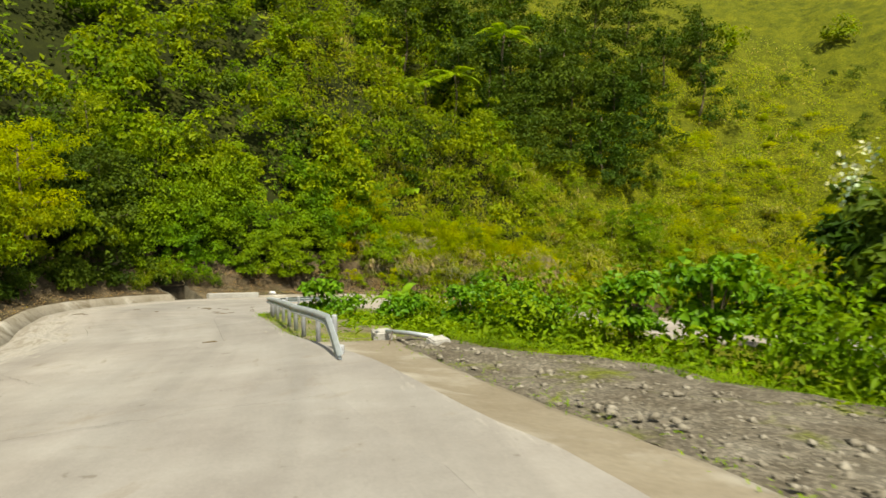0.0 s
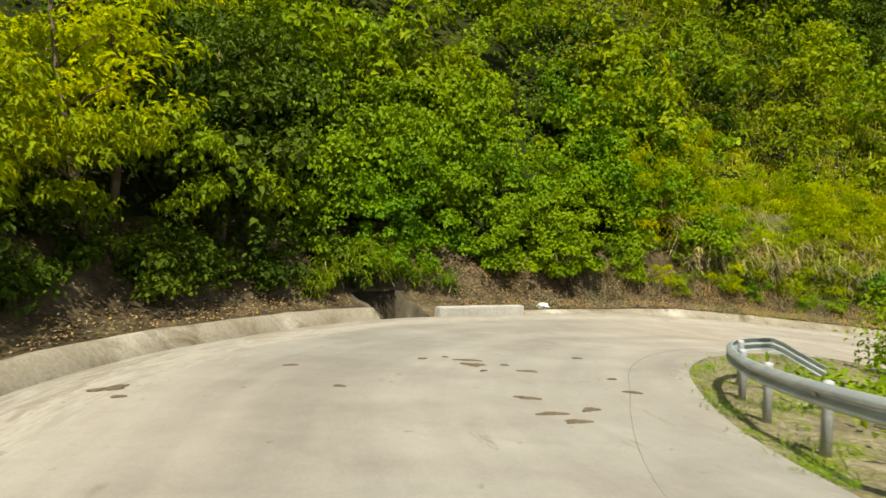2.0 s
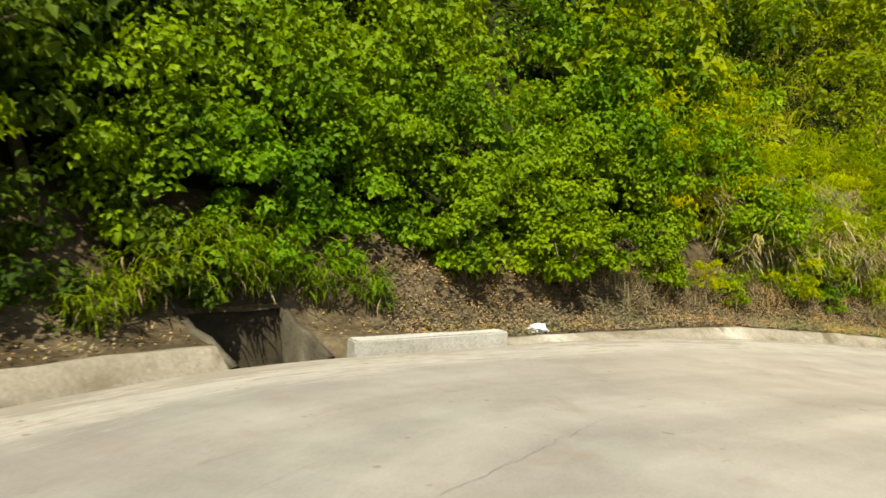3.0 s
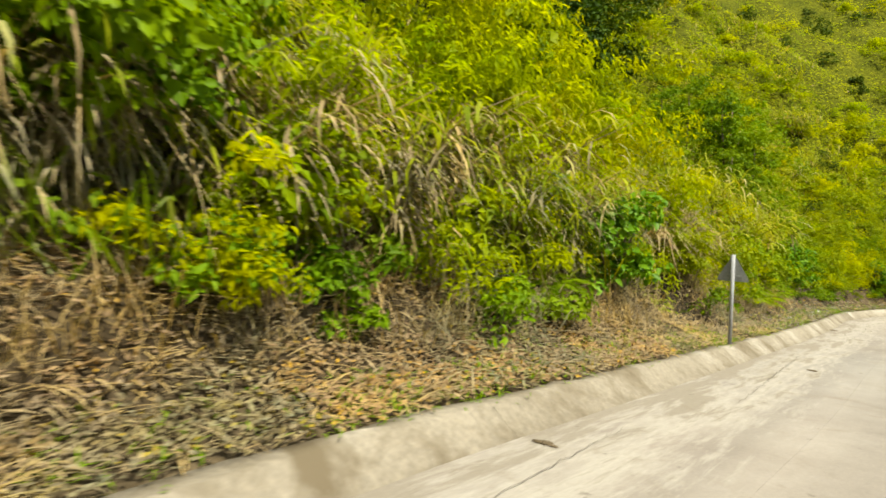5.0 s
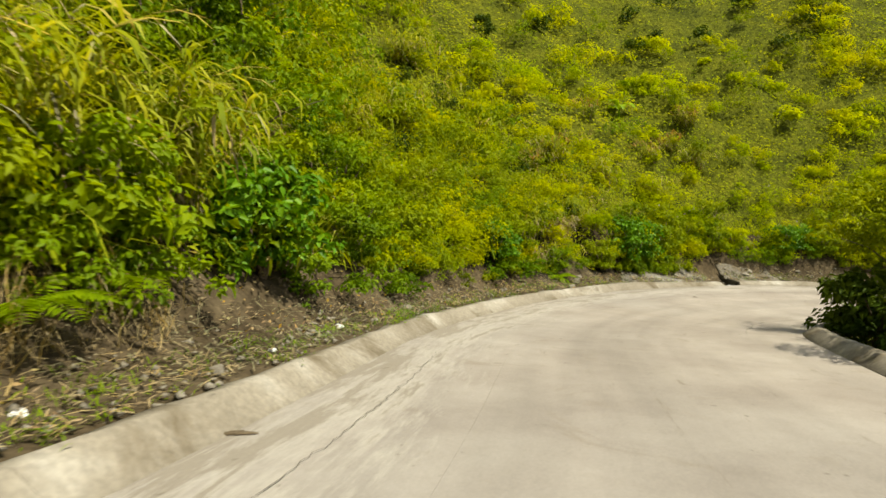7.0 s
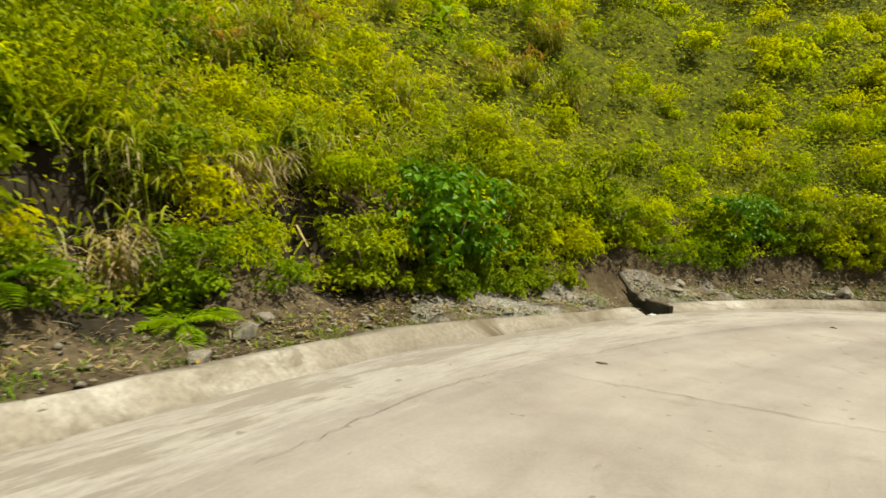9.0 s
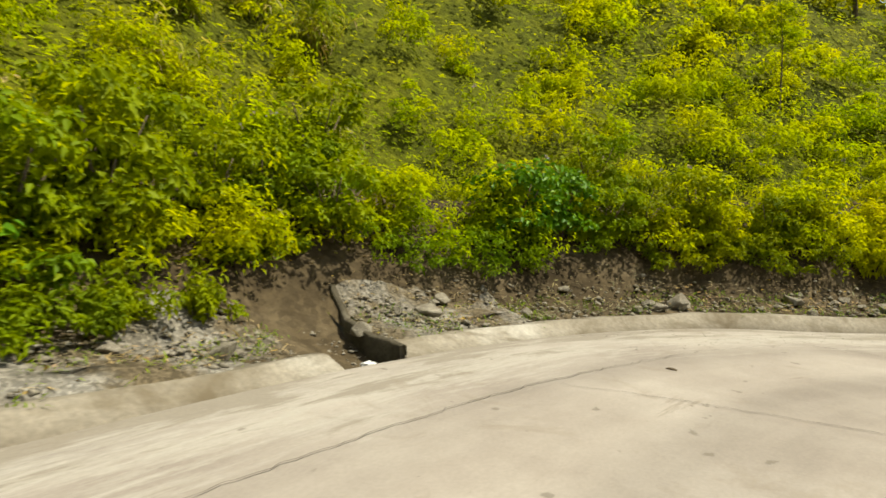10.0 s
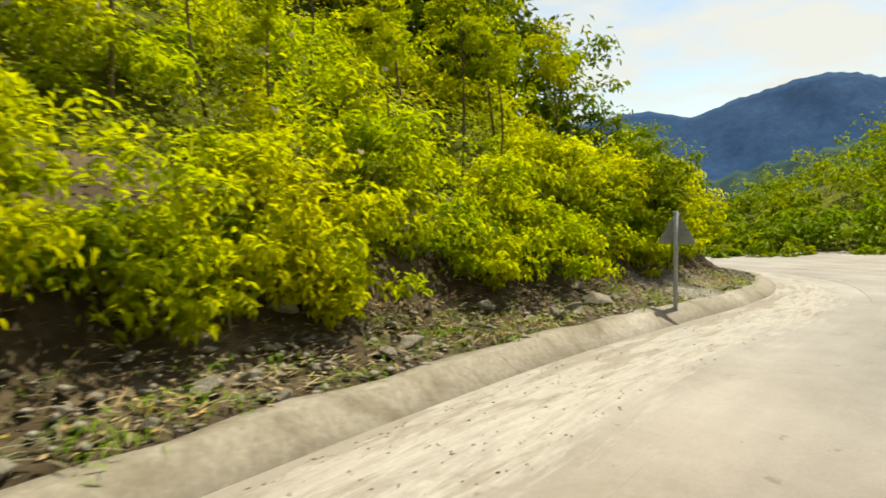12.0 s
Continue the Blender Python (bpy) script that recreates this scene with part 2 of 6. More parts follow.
LEAF_VINE = leaf_material("bright_vine_leaf", c(.085, .145, .004), c(.155, .248, .006), c(.265, .36, .010), 0.3, 0.45, 0.35)
LEAF_TREE = leaf_material("tree_leaf", c(.105, .16, .005), c(.175, .24, .006), c(.27, .335, .010), 0.28, 0.5, 0.44)
# for dark trees, and where shade is put into the leaf colour
LEAF_DARK = leaf_material("dark_and_shaded_leaf", c(.03, .055, .006), c(.06, .10, .008), c(.12, .165, .012), 0.2, 0.5, 0.25)
LEAF_FERN = leaf_material("yellow_green_scrub_leaf", c(.25, .30, .003), c(.345, .395, .003), c(.45, .49, .004), 0.22, 0.6, 0.60, None, 0.78, 0.7, (1.26, 1.10, 0.7, 1), 0.35)
LEAF_GRASS = leaf_material("slope_grass_blade", c(.17, .21, .008), c(.235, .275, .010), c(.30, .33, .02), 0.25, 0.6, 0.36, c(.45, .36, .17), 0.68)
LEAF_STRAW = leaf_material("dry_straw_blade", c(.19, .14, .08), c(.345, .272, .165), c(.51, .43, .285), 0.6, 0.7, 0.25)
LEAF_PLUME = leaf_material("brown_seed_plume", c(.22, .13, .05), c(.34, .22, .08), c(.44, .33, .15), 0.6, 0.7, 0.3)
LEAF_BUSH = leaf_material("sunlit_bush_leaf", c(.14, .195, .004), c(.22, .285, .006), c(.32, .375, .008), 0.4, 0.5, 0.38)
LEAF_CANE = leaf_material("arching_cane_blade", c(.17, .21, .010), c(.29, .325, .014), c(.42, .43, .06), 0.4, 0.5, 0.45, c(.50, .43, .24), 0.65, 0.9, (1.2, 1.1, 0.8, 1), 0.5)
LEAF_GLOSS = leaf_material("glossy_green_leaf", c(.06, .15, .005), c(.105, .23, .007), c(.18, .32, .014), 0.5, 0.4, 0.3, None, 0.7, 0.8, (1.1, 1.1, 0.9, 1), 0.3, 0.12)
LEAF_BANANA = leaf_material("broad_bright_leaf", c(.16, .26, .01), c(.24, .36, .016), c(.34, .45, .03), 1.0, 0.4, 0.4)
LEAF_LITTER = leaf_material("fallen_leaf", c(.16, .105, .062), c(.25, .175, .108), c(.34, .255, .165), 0.8, 0.7, 0.1, c(.36, .23, .04), 0.7, 0.8)
PETAL = leaf_material("pale_petal", c(.42, .32, .60), c(.52, .44, .68), c(.66, .62, .76), 1.0, 0.6, 0.3)
WHITEFLOWER = leaf_material("white_blossom", c(.55, .55, .42), c(.65, .65, .52), c(.75, .75, .66), 1.0, 0.6, 0.3)

# ---------------------------------------------------------------- plan of the road
# line of the wheels: x, y, height of the concrete
ROAD_LINE = [
    (5.6, -13.9, 2.51), (2.6, -6.5, 1.14), (0.0, 0.0, -0.05), (-4.4, 10.2, -1.85), (-8.7, 19.6, -3.49), (-10.3, 24.0, -4.28),
    (-10.0, 29.6, -5.27), (-9.5, 35.3, -6.27), (-8.6, 40.7, -7.27), (-4.6, 45.4, -8.46), (-0.3, 48.1, -9.46), (4.2, 50.3, -10.38),
    (9.0, 52.9, -11.37), (13.6, 55.3, -12.30), (19.9, 57.8, -13.46), (26.1, 60.1, -14.61), (31.3, 61.9, -15.56), (35.4, 62.1, -16.20),
    (39.3, 61.7, -16.70), (42.8, 60.6, -17.19), (46.2, 58.6, -17.62), (49.2, 56.0, -18.05), (51.6, 52.5, -18.40), (54.2, 47.6, -18.80),
    (56.6, 42.2, -19.20), (59.6, 36.3, -19.65), (64.0, 30.5, -20.10), (71.0, 26.0, -20.70), (80.0, 23.0, -21.30),
]
# foot of the kerb on the hill side
HILL_EDGE = [(-6.0, -14), (-7.2, -4), (-8.2, 4), (-9.6, 10.5), (-11.4, 16), (-13.8, 20.3), (-15.2, 23.2), (-16.4, 26), (-17, 29), (-17, 31.6), (-16.7, 34.4),
             (-15.9, 37.1), (-14.4, 39.3), (-12.0, 41.9), (-9.9, 44.2), (-8.2, 45.8), (-6.4, 47.4), (-3.3, 49.4), (1.7, 52.1), (7.1, 55.1), (12, 57.7),
             (17, 60.4), (22.2, 63.4), (26, 65.1), (30, 66.3), (34, 66.8), (39, 66.7), (43, 65.7), (46.3, 64.5), (49.3, 62.7), (51.6, 60.2), (52.6, 57.6),
             (54.2, 54.4), (56, 51.2), (57.6, 48), (58.9, 44.8), (60.3, 41.2), (62.0, 38), (65.0, 34.6), (71, 31.4), (84, 29.4)]
# edge of the concrete on the valley side
VALLEY_EDGE = [(4.2, -14), (3.2, -4), (1.2, 4), (0.4, 6), (-1.0, 9.8), (-1.9, 11.6), (-2.8, 13.2), (-3.7, 14.9), (-4.3, 16.4), (-5.3, 19), (-6.1, 21), (-6.8, 23), (-7.3, 25),
               (-7.6, 27), (-7.7, 29), (-7.65, 31), (-7.2, 33), (-6.1, 34.8), (-4.2, 36.6), (-1.6, 39.8), (1.5, 43.6), (6, 47.1), (10.8, 49.8), (16, 52.3), (22, 54.9), (26, 56.6), (31, 58.4),
               (35, 59.0), (39, 58.2), (43, 56.2), (46, 53.2), (48.4, 49.5), (50.2, 45.5), (52, 41), (54, 36), (56, 30), (59, 22), (65, 13), (80, 6)]


def dense(points, step=0.5):
    """A smooth line through the points, in even steps."""
    P = np.array(points, float)
    P = np.vstack([2 * P[0] - P[1], P, 2 * P[-1] - P[-2]])
    out = []
    for i in range(1, len(P) - 2):
        a, b, cc, d = P[i - 1:i + 3]
        for u in np.linspace(0, 1, 12, endpoint=False):
            out.append(0.5 * (2 * b + (cc - a) * u + (2 * a - 5 * b + 4 * cc - d) * u ** 2 + (3 * b - a - 3 * cc + d) * u ** 3))
    out = np.array(out + [P[-2]])
    s = np.concatenate([[0], np.cumsum(np.linalg.norm(np.diff(out[:, :2], axis=0), axis=1))])
    even = np.linspace(0, s[-1], int(s[-1] / step) + 1)
    return np.stack([np.interp(even, s, out[:, k]) for k in range(out.shape[1])], 1)


LINE = dense(ROAD_LINE, 0.7)
HILL = dense(HILL_EDGE)
VALLEY = dense(VALLEY_EDGE)


def road_z(x, y):
    x, y = np.atleast_1d(np.asarray(x, float)), np.atleast_1d(np.asarray(y, float))
    out = np.empty(x.size)
    for i in range(0, x.size, 4000):
        d = (x.ravel()[i:i + 4000, None] - LINE[:, 0]) ** 2 + (y.ravel()[i:i + 4000, None] - LINE[:, 1]) ** 2
        w = 1 / (d + 1.0) ** 2
        out[i:i + 4000] = (w * LINE[:, 2]).sum(1) / w.sum(1)
    return out.reshape(x.shape)


def outward(line, side):
    """Normals of a line in plan: side 1 to the left of its way, -1 to the right."""
    t = np.gradient(line[:, :2], axis=0)
    t /= np.linalg.norm(t, axis=1)[:, None]
    n = np.stack([-t[:, 1], t[:, 0]], 1) * side
    k = np.ones(9) / 9
    n = np.stack([np.convolve(np.pad(n[:, j], 4, "edge"), k, "valid") for j in (0, 1)], 1)
    return n / np.linalg.norm(n, axis=1)[:, None]


HILL_N, VALLEY_N = outward(HILL, 1), outward(VALLEY, -1)
HILL_Z, VALLEY_Z = road_z(HILL[:, 0], HILL[:, 1]), road_z(VALLEY[:, 0], VALLEY[:, 1])
HILL_LEN = 0.5 * (len(HILL) - 1)


def near_s(line, x, y):
    """Length along a line at its point nearest to (x, y)."""
    return 0.5 * int(np.argmin((line[:, 0] - x) ** 2 + (line[:, 1] - y) ** 2))


S_CULVERT, S_DRAIN = near_s(HILL, -15.5, 38.0), near_s(HILL, 46.3, 64.5)
S_CORNER, S_STRAW, S_GRASS, S_SCRUB, S_END = (near_s(HILL, *p) for p in ((-17, 30), (-5, 48.3), (11, 57.2), (31, 66.4), (62, 38)))


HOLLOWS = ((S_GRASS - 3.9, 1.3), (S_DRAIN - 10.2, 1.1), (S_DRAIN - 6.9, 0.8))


def hollow(s):
    """How far a length along the kerb lies within a hollow carved into the bank, 0 to 1."""
    out = 0 * np.asarray(s, float)
    for mid, half in HOLLOWS:
        out = np.maximum(out, np.clip((half + 0.3 - np.abs(s - mid)) / 0.5, 0, 1))
    return out


def kerb_high(s):
    """Height of the hillside kerb along the road."""
    return np.interp(s, [0, S_CULVERT - 3, S_CULVERT, S_CULVERT + 5, S_CULVERT + 9, S_CULVERT + 13, S_GRASS, S_DRAIN - 6, S_DRAIN - 2.0, S_DRAIN + 3, S_DRAIN + 9, S_END + 20], [0.36, 0.36, 0.3, 0.07, 0.10, 0.25, 0.27, 0.25, 0.13, 0.15, 0.22, 0.20])


def hill_rise(s, d):
    """Height of the hillside over the kerb's foot, d metres behind it."""
    base = np.interp(d, [0, 0.3, 0.5, 1.3, 1.75, 2.05, 3.0, 5.0, 8, 13, 20, 30, 45, 70, 110], [-0.06, 0.0, 0.26, 0.40, 0.66, 1.08, 1.8, 3.5, 6.2, 10.6, 16.8, 25.5, 38, 58, 84])
    low = np.interp(s, [S_END - 2, S_END + 6, S_END + 16], [1.0, 0.6, 0.25])
    near = np.interp(s, [0, S_CULVERT - 4, S_CULVERT + 10, S_GRASS, S_SCRUB, S_SCRUB + 14], [1.0, 1.0, 1.1, 1.0, 0.95, 0.85])
    late = np.where(d < 4, 1.0, near * low)
    w = hollow(s) * (d < 4.1)
    base = base * (1 - w) + np.minimum(base, np.interp(d, [0, 1.3, 2.0, 3.55, 4.1], [-0.06, 0.34, 0.5, 0.66, 2.75])) * w
    return base * late + (kerb_high(s) - 0.27) * np.interp(d, [0.3, 0.5, 1.3, 2.2], [0, 1, 0.8, 0])


def hill_point(s, d):
    """Places on the hillside, from length along the kerb and distance behind it."""
    s, d = np.asarray(s, float), np.asarray(d, float)
    i = np.clip(s / 0.5, 0, len(HILL) - 1.001)
    k, f = i.astype(int), (i % 1)[..., None]
    xy = HILL[k] * (1 - f) + HILL[k + 1] * f
    n = HILL_N[k] * (1 - f) + HILL_N[k + 1] * f
    z = HILL_Z[k] * (1 - f[..., 0]) + HILL_Z[k + 1] * f[..., 0]
    p = xy + n * d[..., None]
    wob = 0.35 * np.sin(p[..., 0] * 0.9 + 1.3 * np.sin(p[..., 1] * 0.5)) + 0.5 * np.sin(p[..., 1] * 0.37 + 0.6 * np.cos(p[..., 0] * 0.31))
    return np.concatenate([p, (z + hill_rise(s, d) + wob * np.clip((d - 2) / 8, 0, 1.6))[..., None]], -1)


# ---------------------------------------------------------------- mesh helpers
def mesh_from(name, verts, faces, material, smooth=False):
    """One mesh from arrays of corners and of faces; faces may be several arrays, of triangles and quads."""
    me = bpy.data.meshes.new(name)
    verts = np.asarray(verts, np.float32).reshape(-1, 3)
    groups = [np.asarray(f, np.int32) for f in (faces if isinstance(faces, list) else [faces]) if len(f)]
    sizes = np.concatenate([np.full(len(g), g.shape[1], np.int32) for g in groups])
    loops = np.concatenate([g.ravel() for g in groups])
    me.vertices.add(len(verts))
    me.vertices.foreach_set("co", verts.ravel())
    me.loops.add(len(loops))
    me.loops.foreach_set("vertex_index", loops)
    me.polygons.add(len(sizes))
    me.polygons.foreach_set("loop_start", np.concatenate([[0], np.cumsum(sizes)[:-1]]).astype(np.int32))
    me.polygons.foreach_set("loop_total", sizes)
    if smooth:
        me.polygons.foreach_set("use_smooth", np.ones(len(sizes), bool))
    me.update(calc_edges=True)
    me.materials.append(material)
    return me


def part(name, me, parent=None, label=""):
    """Links a mesh, or a bmesh made ready by bm_mesh, as one object, under its thing where there is one."""
    ob = new(name, me)
    if parent is not None:
        ob.parent = parent
    return tagged(ob, label)


def bm_mesh(name, bm, material, smooth=False):
    me = bpy.data.meshes.new(name)
    for f in bm.faces:
        f.smooth = smooth
    bm.to_mesh(me)
    bm.free()
    me.materials.append(material)
    return me


def strip(rows):
    """Corners and quads of a sheet given as rows of points."""
    R = np.asarray(rows, float)
    n, m = R.shape[:2]
    i = np.arange(n - 1)[:, None] * m + np.arange(m - 1)[None]
    return R.reshape(-1, 3), np.stack([i, i + 1, i + m + 1, i + m], -1).reshape(-1, 4)


def tube(points, radii, sides=8, cap=True):
    """Corners and faces of a round tube along points."""
    P = np.asarray(points, float)
    R = np.broadcast_to(np.asarray(radii, float), (len(P),))
    T = np.gradient(P, axis=0)
    T /= np.linalg.norm(T, axis=1)[:, None]
    ref = np.where(np.abs(T[:, 2:3]) > 0.9, [[1.0, 0, 0]], [[0, 0, 1.0]])
    U = np.cross(T, ref)
    U /= np.linalg.norm(U, axis=1)[:, None]
    W = np.cross(T, U)
    a = np.linspace(0, 2 * np.pi, sides, endpoint=False)
    V = P[:, None] + R[:, None, None] * (np.cos(a)[None, :, None] * U[:, None] + np.sin(a)[None, :, None] * W[:, None])
    i = np.arange(len(P) - 1)[:, None] * sides + np.arange(sides)[None]
    j = np.arange(len(P) - 1)[:, None] * sides + (np.arange(sides)[None] + 1) % sides
    F = np.stack([i, j, j + sides, i + sides], -1).reshape(-1, 4)
    V = V.reshape(-1, 3)
    if cap:
        n = len(V)
        V = np.vstack([V, P[0], P[-1]])
        last = (len(P) - 1) * sides
        k = np.arange(sides)
        tri = np.concatenate([np.stack([np.full(sides, n), (k + 1) % sides, k], 1), np.stack([np.full(sides, n + 1), last + k, last + (k + 1) % sides], 1)])
        return V, [F, tri]
    return V, [F]


def joined(pieces):
    """Several (corners, faces) made one."""
    V, quads, tris, n = [], [], [], 0
    for v, fs in pieces:
        for f in (fs if isinstance(fs, list) else [fs]):
            f = np.asarray(f)
            if len(f):
                (quads if f.shape[1] == 4 else tris).append(f + n)
        V.append(v)
        n += len(v)
    out = []
    if quads:
        out.append(np.concatenate(quads))
    if tris:
        out.append(np.concatenate(tris))
    return np.concatenate(V), out


def unit(v):
    return v / (np.linalg.norm(v, axis=-1, keepdims=True) + 1e-9)


def leaf_faces(P, way, up, length, width, fold=0.25, droop=0.25):
    """Leaves of two faces folded on the midrib: base P, pointing along way, the upper side towards up."""
    n = len(P)
    length, width = np.broadcast_to(length, n)[:, None], np.broadcast_to(width, n)[:, None]
    side = unit(np.cross(way, up))
    top = np.cross(side, way)
    mid = P + way * length * 0.45
    tip = P + way * length - top * length * droop
    L = mid + side * width * 0.5 + top * width * fold
    R = mid - side * width * 0.5 + top * width * fold
    V = np.stack([P, L, tip, R], 1).reshape(-1, 3)
    b = np.arange(n)[:, None] * 4
    return V, np.concatenate([b + [0, 2, 1], b + [0, 3, 2]])


def round_leaf_faces(P, way, up, length, width, fold=0.2, droop=0.3):
    """Fuller leaves of two bent halves, heart-shaped towards the base."""
    n = len(P)
    length, width = np.broadcast_to(length, n)[:, None], np.broadcast_to(width, n)[:, None]
    side = unit(np.cross(way, up))
    top = np.cross(side, way)
    a, b2 = P + way * length * 0.22, P + way * length * 0.62 - top * length * droop * 0.35
    tip = P + way * length - top * length * droop
    V = np.stack([P, a + side * width * 0.46 + top * width * fold, b2 + side * width * 0.42 + top * width * fold, tip, b2 - side * width * 0.42 + top * width * fold, a - side * width * 0.46 + top * width * fold], 1).reshape(-1, 3)
    b = np.arange(n)[:, None] * 6
    return V, np.concatenate([b + [0, 3, 2, 1], b + [0, 5, 4, 3]])


def blade_faces(P, way, length, width, bend=0.6):
    """Grass blades, each a tapered strip that bows over."""
    n = len(P)
    length, width = np.broadcast_to(length, n)[:, None], np.broadcast_to(width, n)[:, None]
    flat = way * [1, 1, 0]
    side = unit(np.cross(way, np.array([0, 0, 1.0]) + 0.01 * flat) + 1e-4)
    bend = np.broadcast_to(bend, n)[:, None]
    down = unit(flat + 1e-5) * 0.5 - np.array([0, 0, 1.0])
    m1 = P + way * length * 0.5 + down * length * 0.08 * bend
    tip = P + way * length + down * length * 0.5 * bend
    V = np.stack([P - side * width * 0.35, P + side * width * 0.35, m1 + side * width * 0.5, m1 - side * width * 0.5, tip], 1).reshape(-1, 3)
    b = np.arange(n)[:, None] * 5
    return V, [b + [0, 1, 2, 3], b + [3, 2, 4]]


rng = np.random.default_rng(7)


def shell(centres, radii, heights, per, inner=0.55):
    """Points spread over the upper skins of many rounded clumps, and the ways out of the clumps there."""
    k = np.repeat(np.arange(len(centres)), per)
    n = len(k)
    v = rng.normal(size=(n, 3))
    v[:, 2] = np.abs(v[:, 2]) * 0.9 - 0.25
    v = unit(v)
    lump = 1 + 0.22 * np.sin(v[:, 0] * 5 + k) + 0.18 * np.sin(v[:, 1] * 6 + 2.1 * k) + 0.15 * np.sin(v[:, 2] * 7 + 0.7 * k)
    r = (inner + (1 - inner) * rng.random(n) ** 0.5) * lump
    p = centres[k] + v * np.stack([radii[k], radii[k], heights[k]], 1) * r[:, None]
    return p, v, k


def leafy(centres, radii, heights, per, length, slim=0.55, droop=0.3, hang=0.35, full=False):
    """Leaves of many clumps as one mesh's corners and faces."""
    p, v, k = shell(centres, radii, heights, per, 0.66)
    n = len(p)
    up = unit(v * 0.85 + np.array([0.05, -0.03, 0.55]) + rng.normal(size=(n, 3)) * 0.30)
    way = rng.normal(size=(n, 3))
    way = unit(way - up * (way * up).sum(1, keepdims=True))
    way = unit(way * 0.75 + v * 0.45 - np.array([0, 0, hang]))
    ln = length * rng.uniform(0.6, 1.35, n)
    return (round_leaf_faces if full else leaf_faces)(p, way, up, ln, ln * slim * rng.uniform(0.8, 1.2, n), 0.2, droop)


def arc_blades(P, heading, length, width, rise, fall):
    """Long blades that climb and bow over in an arc, hanging at the tips."""
    n = len(P)
    us = np.linspace(0, 1, 4)
    ang = rise[:, None] - fall[:, None] * us ** 1.3
    step = (length / 3)[:, None]
    run = np.concatenate([np.zeros((n, 1)), np.cumsum(np.cos(ang[:, 1:]) * step, 1)], 1)
    up = np.concatenate([np.zeros((n, 1)), np.cumsum(np.sin(ang[:, 1:]) * step, 1)], 1)
    h = np.stack([np.cos(heading), np.sin(heading)], 1)
    mid = P[:, None] + np.concatenate([run[..., None] * h[:, None], up[..., None]], -1)
    side = np.stack([-h[:, 1], h[:, 0], np.zeros(n)], 1)[:, None]
    w = np.broadcast_to(width, n)[:, None, None] * np.array([0.6, 1.0, 0.85, 0.06])[None, :, None] * 0.5
    V = np.stack([mid - side * w, mid + side * w], 2).reshape(-1, 3)
    b = np.arange(n)[:, None, None] * 8 + np.arange(3)[None, :, None] * 2
    return V, (b + np.array([0, 1, 3, 2])).reshape(-1, 4)


def grassy(points, per, spread, length, width, lean=0.5, bend=0.8, up=None):
    """Tufts of blades at points."""
    k = np.repeat(np.arange(len(points)), per)
    n = len(k)
    p = points[k] + rng.normal(size=(n, 3)) * [spread, spread, 0.04]
    way = unit(np.stack([rng.normal(0, lean, n), rng.normal(0, lean, n), np.ones(n)], 1) + (0 if up is None else up[k]))
    return blade_faces(p, way, length * rng.uniform(0.5, 1.3, n), width * rng.uniform(0.7, 1.3, n), bend * rng.uniform(0.5, 1.4, n))

# ---------------------------------------------------------------- the road
def to_valley(xy):
    """For points of the hill edge, the points of the valley edge across the road, in matching order."""
    out, j = [], 0
    for p in xy:
        span = VALLEY[j:j + 40]
        j += int(np.argmin(((span - p) ** 2).sum(1)))
        out.append(j)
    k = np.convolve(np.pad(np.array(out, float), 6, "edge"), np.ones(13) / 13, "valid")
    f = (k % 1)[:, None]
    a = np.clip(k.astype(int), 0, len(VALLEY) - 2)
    return VALLEY[a] * (1 - f) + VALLEY[a + 1] * f


ACROSS = to_valley(HILL)


def road_sheet(s0, s1, v0, v1, lift=0.0, down=0.22):
    """A slab of the road between two lengths along it and two shares of its width, with its sides."""
    ss = np.linspace(s0, s1, max(3, int((s1 - s0) / 0.9) + 2))
    i = np.clip(ss / 0.5, 0, len(HILL) - 1.001)
    k, f = i.astype(int), (i % 1)[:, None]
    a = HILL[k] * (1 - f) + HILL[k + 1] * f
    b = ACROSS[k] * (1 - f) + ACROSS[k + 1] * f
    w = np.linalg.norm(b - a, axis=1)
    lo = v0(w) / w if callable(v0) else np.full(len(w), v0)
    hi = v1(w) / w if callable(v1) else np.full(len(w), v1)
    us = np.linspace(0, 1, 6)
    share = lo[:, None] + (hi - lo)[:, None] * us
    xy = a[:, None] * (1 - share[..., None]) + b[:, None] * share[..., None]
    z = road_z(xy[..., 0], xy[..., 1]) + lift
    top = np.concatenate([xy, z[..., None]], -1)
    V, F = strip(top[:, ::-1])
    edge = np.concatenate([top[0, :-1], top[:-1, -1], top[-1, :0:-1], top[:0:-1, 0]])
    m = len(edge)
    low = edge - [0, 0, down]
    q = np.arange(m)
    side = np.stack([q, q + m, (q + 1) % m + m, (q + 1) % m], 1)
    place = np.stack([ss[:, None] + 0 * share, share * w[:, None], (1 - share) * w[:, None]], -1)
    P, _ = strip(place[:, ::-1])
    rim = np.concatenate([place[0, :-1], place[:-1, -1], place[-1, :0:-1], place[:0:-1, 0]])
    V, F = joined([(V, F), (np.concatenate([edge, low]), side[:, ::-1])])
    return V, F, np.concatenate([P, rim, rim])


def shoulder(w):
    """Width of the valley-side shoulder strip, from the road's own width."""
    return np.interp(w, [7.5, 9.2], [1.45, 0.95])


def slab(name, *where):
    """One cast piece of the road; it carries its place in the plan: length along, and distance from either edge."""
    V, F, place = road_sheet(*where)
    me = mesh_from(name, V, F, CONCRETE)
    at = me.attributes.new("plan", "FLOAT_VECTOR", "POINT")
    at.data.foreach_set("vector", place.astype(np.float32).ravel())
    return part(name, me, road)


